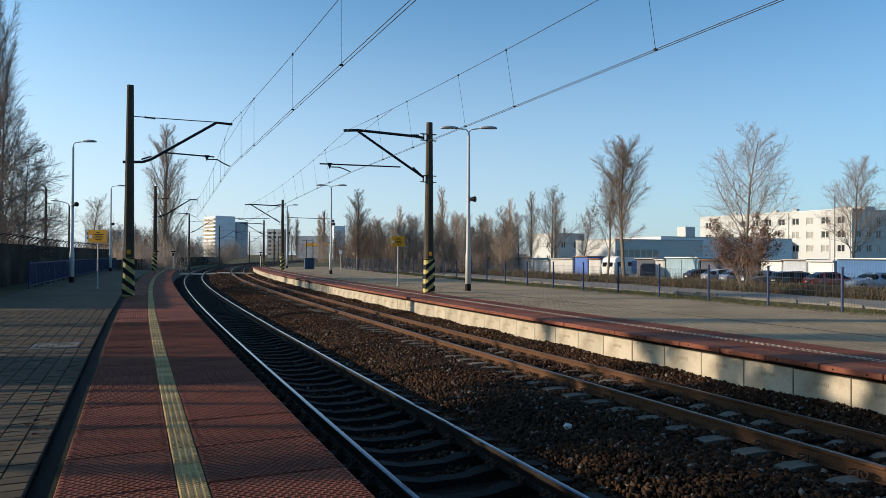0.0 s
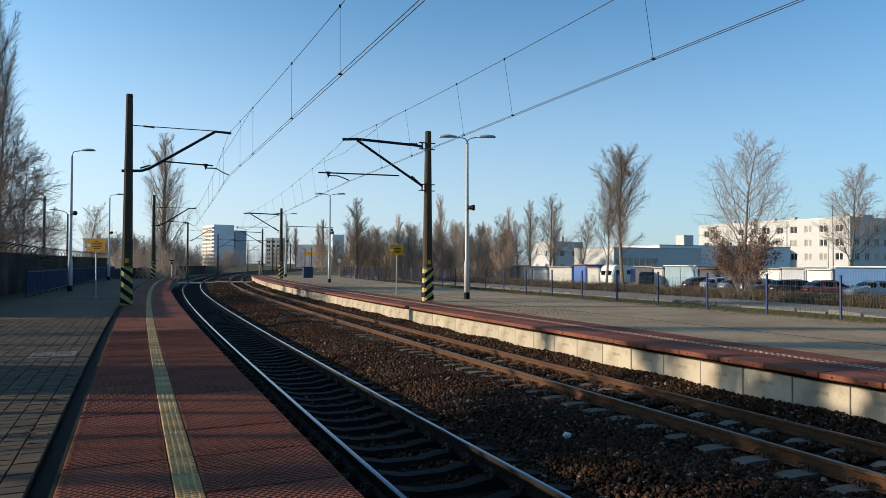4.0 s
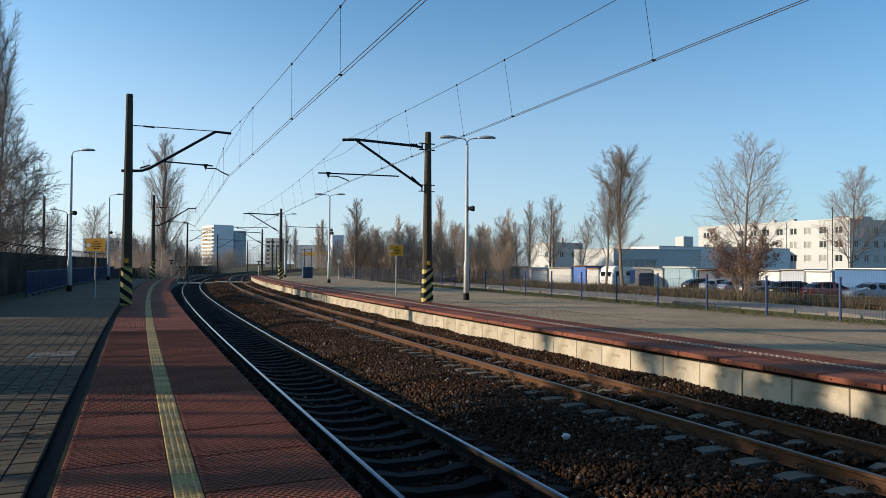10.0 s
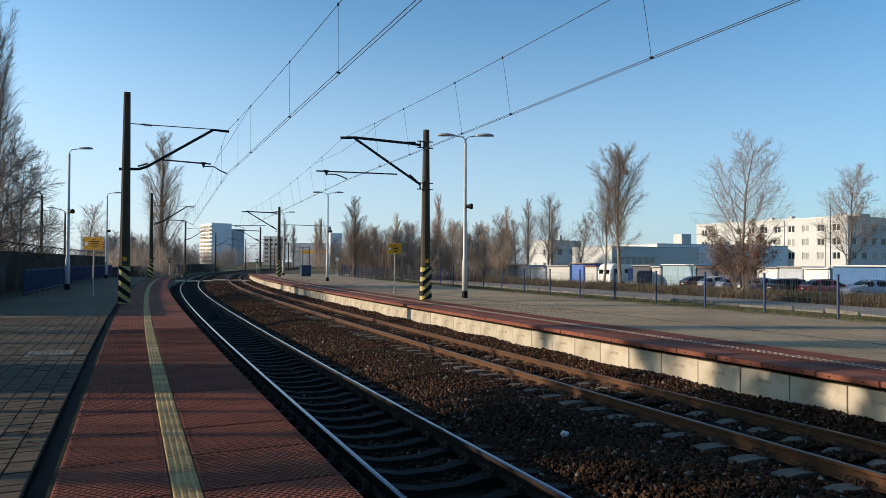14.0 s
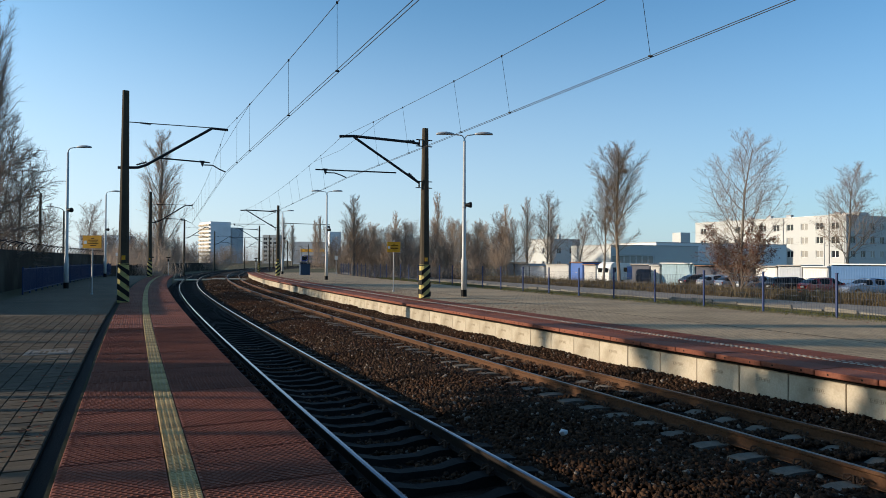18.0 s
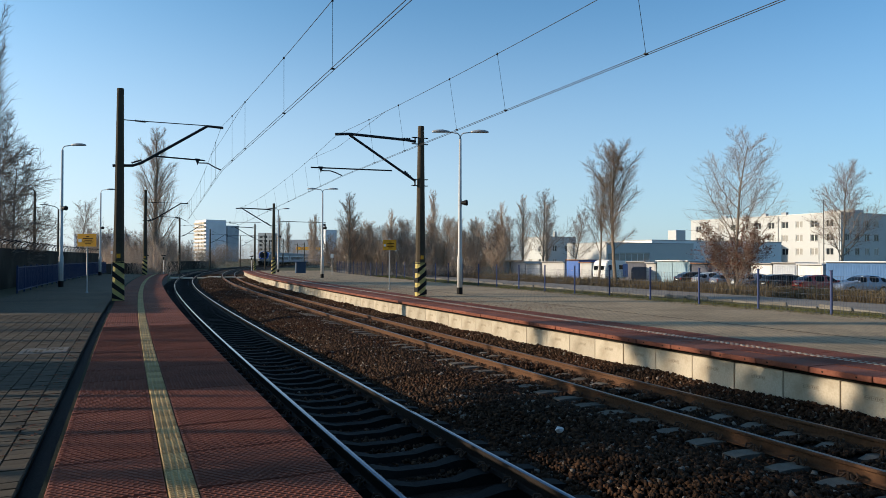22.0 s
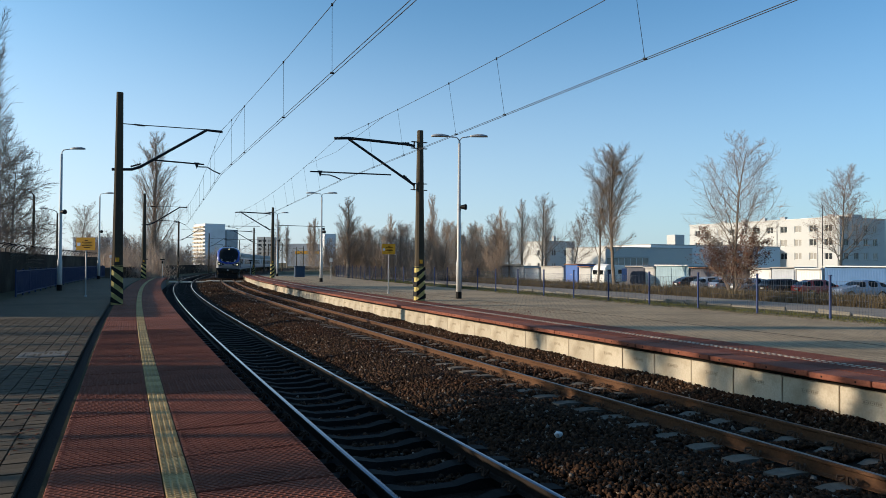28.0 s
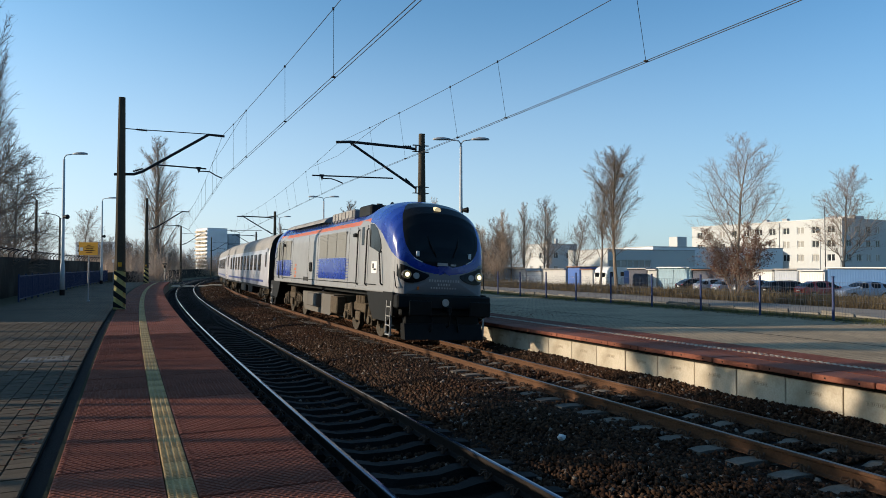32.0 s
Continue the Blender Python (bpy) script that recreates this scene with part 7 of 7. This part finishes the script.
# distant towers
tower = building("tower_block", "tall pale tower block with sunlit balconies", (-186.3, 537.2), -50.0, 22.5, 15.6, 31.5, None, None, M_TOWER)
for j in range(10):
    for i in range(4):
        bm = bmesh.new()
        box(bm, (2.9 + 5.6 * i, -0.6, 3.0 + 2.9 * j), (4.6, 1.2, 1.1))
        part("balcony", bm, M_TOWER_SAND, tower)
building("tower_block", "grey lower wing of the tower block", (-168.0, 548.0), -50.0, 10.0, 9.0, 28.0, None, None, M_RENDER_GREY)
building("office_building", "distant white and dark office building", (-143.0, 560.0), -8.0, 13.0, 12.0, 23.0, (3, 6, 1.0, 4.0, 2.0, 3.4), None, M_RENDER_WHITE, win=(2.8, 2.0))
building("tower_block", "distant grey tower with a sunlit narrow side", (-71.2, 438.9), -70.0, 9.5, 7.0, 20.5, None, None, M_TOWER)
wh = building("warehouse", "distant dark hall with a yellow band", (-101.5, 480.0), -6.0, 23.0, 14.0, 15.5, None, None, M_RENDER_GREY)
bm = bmesh.new()
box(bm, (14.0, -0.1, 9.5), (17.0, 0.2, 2.2))
part("yellow_band", bm, M_SIGN, wh)
crane = thing("tower_crane", "distant thin tower crane", "crane", pose(-86.0, 500.0, -0.95))
part("mast", tube(bmesh.new(), (0, 0, 0), (0, 0, 34.0), 0.45, n=4), M_STEEL_DARK, crane)
part("jib", tube(bmesh.new(), (-28, 0, 29.5), (7, 0, 28.6), 0.3, n=4), M_STEEL_DARK, crane)
part("counterweight", tube(bmesh.new(), (4.5, 0, 27.0), (7, 0, 27.0), 0.9, n=6), M_STEEL_DARK, crane)

# ---- vegetation ----
plant("ovate", 19.7, 75.0, 14.0, "tall bare poplar behind the garages", rz=180, wide=1.15)
plant("vase2", 18.4, 77.0, 12.0, "slender bare tree with two old nests", wide=0.8, rz=50)
plant("open", 24.9, 56.5, 12.2, "bare spreading tree behind the road", rz=20, wide=1.1)
plant("leafy", 24.4, 56.0, 6.1, "tangled bush with dry brown leaves", "bush", wide=1.2)
plant("broad2", 45.0, 76.0, 12.8, "bare round-headed tree with a few dry leaves beside the block", rz=110, wide=0.95)
plant("poplar2", -43.6, 108.0, 21.4, "tall bare poplar by the near platform", rz=90, wide=1.45)
plant("poplar2", -12.8, 103.0, 11.6, "bare poplar with many upright branches", rz=80, wide=1.7)
plant("poplar2", -0.3, 118.0, 13.5, "slim bare poplar in the thicket", rz=140)
for x, y, h, rz in ((12.6, 130.0, 12.5, 10), (16.6, 130.0, 13.8, 70), (21.3, 131.0, 12.6, 200), (-8.0, 128.0, 11.0, 250), (-52.0, 300.0, 20.5, 30), (-54.5, 304.0, 19.0, 130), (-72.0, 320.0, 21.0, 200), (-70.0, 330.0, 19.0, 300)):
    plant("poplar2", x, y, h, "slim bare poplar behind the thicket", rz=rz, wide=1.15, group="slim poplars")
plant("broad", 16.4, 104.0, 12.0, "bare tree with a leaning crown", rz=60)
plant("broad2", 10.0, 100.0, 9.0, "bare tree in the thicket", rz=200)
plant("broad2", 20.6, 102.0, 9.0, "dark bare tree before the hall", rz=10)
plant("broad", -56.0, 110.0, 10.8, "bare tree behind the old wall", rz=30)
# big trees behind the old wall
plant("poplar", -29.6, 44.0, 29.0, "very tall bare poplar behind the old wall", rz=20, wide=0.8)
plant("poplar", -30.2, 48.0, 22.0, "very tall bare poplar behind the old wall", rz=120, wide=0.8)
plant("dense", -27.9, 43.5, 13.0, "wide bare tree leaning over the old wall", rz=240, wide=0.75)
plant("dense", -28.6, 47.0, 9.5, "wide bare tree leaning over the old wall", rz=15, wide=0.85)
plant("dense", -27.0, 40.0, 7.5, "wide bare tree leaning over the old wall", rz=95, wide=0.9)
plant("broad", -33.0, 54.0, 8.0, "bare tree behind the old wall", rz=210)
plant("broad2", -38.0, 64.0, 7.0, "bare tree behind the old wall", rz=80)


def nest(x, y, z, r, seed):
    """A ball of short twigs in a fork."""
    rg = random.Random(seed)
    segs = []
    for _ in range(420):
        d = Vector((rg.gauss(0, 1), rg.gauss(0, 1), rg.gauss(0, 0.8))).normalized()
        p = d * (r * rg.uniform(0.2, 0.9))
        q = p + Vector((rg.gauss(0, 1), rg.gauss(0, 1), rg.gauss(0, 0.6))).normalized() * (r * 0.6)
        segs.append((p, q, 0.012, 0.006, 3))
    me = limb_mesh("bird_nest", segs, M_TWIG_DARK, 1.0)
    single("bird_nest", me, M_TWIG_DARK, "dark ball of twigs in the fork of a bare tree", "nest", m=pose(x, y, z), group="nests in the bare trees")


for k, (x, y, z, r) in enumerate(((18.9, 77.0, 7.6, 0.45), (19.3, 77.0, 10.0, 0.32), (20.3, 75.0, 11.6, 0.35))):
    nest(x, y, z, r, 90 + k)


def thicket(name, seed, n, place, material, label):
    """A tangle of thin twigs: n long thin blades rooted at the places."""
    rg = np.random.RandomState(seed)
    n = int(n * 1.4)
    x, y, z, hgt = place(rg, n)
    az, tilt = rg.uniform(0, math.tau, n), rg.uniform(0.05, 1.15, n)
    ln = rg.uniform(0.3, 1.3, n)
    up = rg.uniform(0, 1, n) ** 0.8
    c = np.stack([x, y, z + up * np.maximum(hgt - ln * 0.6, 0.1)], axis=1)
    d = np.stack([np.sin(tilt) * np.cos(az), np.sin(tilt) * np.sin(az), np.cos(tilt)], axis=1) * ln[:, None]
    w = rg.uniform(0.007, 0.02, n)[:, None]
    sd = np.stack([np.cos(az + 1.2), np.sin(az + 1.2), 0 * az], axis=1) * w
    bend = rg.normal(0, 0.12, (n, 3)) * ln[:, None]
    v = np.stack([c - sd, c + sd, c + d * 0.55 + bend + sd * 0.6, c + d * 0.55 + bend - sd * 0.6, c + d], axis=1).reshape(-1, 3)
    o = np.arange(n) * 5
    f = [(k, k + 1, k + 2, k + 3) for k in o.tolist()] + [(k + 3, k + 2, k + 4) for k in o.tolist()]
    return single(name, quick(name, v.tolist(), f, material), material, label, "thicket", kind="stuff")


def clumps(ax, ay, bx, by, wide, h0, h1, count, seed):
    """Places in round clumps along a line."""
    rg0 = np.random.RandomState(seed)
    u = rg0.uniform(0, 1, count)
    off_ = rg0.uniform(-wide, wide, count)
    lx, ly = bx - ax, by - ay
    ll = math.hypot(lx, ly)
    cx, cy = ax + lx * u - off_ * ly / ll, ay + ly * u + off_ * lx / ll
    ch, cr = rg0.uniform(h0, h1, count), rg0.uniform(1.6, 4.2, count)

    def place(rg, n):
        k = rg.randint(0, count, n)
        r = np.abs(rg.normal(0, 0.5, n))
        a = rg.uniform(0, math.tau, n)
        return cx[k] + cr[k] * r * np.cos(a), cy[k] + cr[k] * r * np.sin(a), np.full(n, -0.95), ch[k] * np.clip(1.05 - 0.4 * r * r, 0.15, 1) * rg.uniform(0.6, 1.05, n)
    return place


thicket("thicket", 1, 10000, clumps(-13.6, 108, 10, 101, 4.5, 2.6, 5.0, 76, 2), M_TWIG_WARM, "tangled russet bare shrubs behind the fence")
thicket("thicket", 2, 26000, clumps(-66, 128, -60, 178, 6, 3.5, 6.0, 50, 3), M_TWIG_WARM, "brown bare scrub on the embankment by the curve")
thicket("thicket", 3, 30000, clumps(-34, 250, 40, 245, 8, 5.5, 9.5, 60, 4), M_TWIG_WARM, "distant belt of bare trees and scrub")
thicket("thicket", 7, 40000, clumps(-135, 246, -76, 262, 7, 6.0, 10.0, 60, 9), M_TWIG_WARM, "distant belt of bare trees beside the curve")
thicket("thicket", 8, 36000, clumps(-150, 330, -62, 345, 5, 9.0, 13.0, 50, 10), M_TWIG_WARM, "distant brown belt of bare trees behind the curve")
thicket("thicket", 9, 30000, clumps(-37, 205, -8, 214, 4, 5.0, 8.0, 46, 12), M_TWIG_WARM, "brown bare woods beyond the far platform's end")
thicket("thicket", 5, 16000, clumps(-64, 128, -38, 92, 3, 3.5, 6.0, 40, 6), M_TWIG_WARM, "brown bare scrub behind the near platform's end")
thicket("thicket", 4, 24000, clumps(-42, 64, -25.5, 26, 1.6, 2.6, 4.6, 40, 5), M_TWIG, "dark bare scrub behind the old wall")
thicket("thicket", 6, 14000, clumps(20, 104, 40, 92, 3, 1.6, 3.0, 40, 8), M_TWIG, "bare scrub behind the garages")


rnd = random.Random(77)
for i in range(50):
    u = i / 49
    key = rnd.choice(("scrub", "scrub", "shrub", "broad"))
    plant(key, -15 + 26 * u + rnd.uniform(-1, 1), 108 - 6 * u + rnd.uniform(-4, 12), rnd.uniform(4.8, 8.6), "bare russet shrub in the thicket beside the line", "bush", rz=rnd.uniform(0, 360), group="thicket shrubs")
for i in range(16):
    plant(rnd.choice(("shrub", "broad2", "shrub2")), -74 + 14 * (i / 15) + rnd.uniform(-2, 2), 155 + rnd.uniform(-15, 30), rnd.uniform(6, 10), "bare shrub on the embankment by the curve", "bush", rz=rnd.uniform(0, 360), group="thicket shrubs")

# unseen trees added beside the near platform to cast bands and streaks of shade
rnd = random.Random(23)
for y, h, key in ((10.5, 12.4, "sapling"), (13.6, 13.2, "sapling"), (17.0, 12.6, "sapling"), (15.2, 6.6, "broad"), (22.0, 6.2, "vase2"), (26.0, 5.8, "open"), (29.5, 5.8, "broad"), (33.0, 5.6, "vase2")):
    plant(key, -26.5 - rnd.uniform(0, 4), y, h, "unseen bare tree added to the row to cast bands of shade", rz=rnd.uniform(0, 360), wide=0.8, group="row of trees")
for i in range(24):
    plant("sapling", -14.4 - rnd.uniform(0, 2), -8.0 + 0.88 * i + rnd.uniform(-0.3, 0.3), rnd.uniform(6.0, 6.8), "unseen young bare poplar added to shade the ballast and platform", rz=rnd.uniform(0, 360), wide=rnd.uniform(0.9, 1.2), group="hedge of young poplars")
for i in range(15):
    plant("rod", -15.0 - rnd.uniform(0, 2.5), -8.0 + 1.35 * i + rnd.uniform(-0.5, 0.5), rnd.uniform(4.4, 5.4), "unseen slim young tree with steep rods, added to cast thin streaks of shade", rz=rnd.uniform(0, 360), wide=rnd.uniform(0.6, 1.0), group="hedge of young poplars")
# unseen block added beside the viewer to cast the platform's dark band
bm = bmesh.new()
box(bm, (-20.5, 9.4, 2.6), (2.5, 2.3, 7.1))
single("wall_shade_block", bm, M_WALL_OLD, "unseen plain block added to shade the near platform", "wall", kind="structure")


def motions():
    times = [0.5 * k for k in range(65)]
    walk(LOCO, [(t, on_track(front_at(t) + 9.95, 5.25)) for t in times])
    for i, c in enumerate(COACHES):
        walk(c, [(t, on_track(front_at(t) + 19.9 + 12.5 + 24.9 * i, 8.6)) for t in times])
    for w in LOCO_WHEELS:
        x = w.matrix_basis.translation.x
        turn = math.degrees((front_at(28.0) - front_at(32.0)) / 0.5)
        rows = [(0.0, pose(x, 0, 0.5)), (28.0, pose(x, 0, 0.5))]
        rows += [(28.0 + k / 30, pose(x, 0, 0.5, 0, turn * k / 120, 0)) for k in range(1, 121)]
        walk(w, rows)


motions()
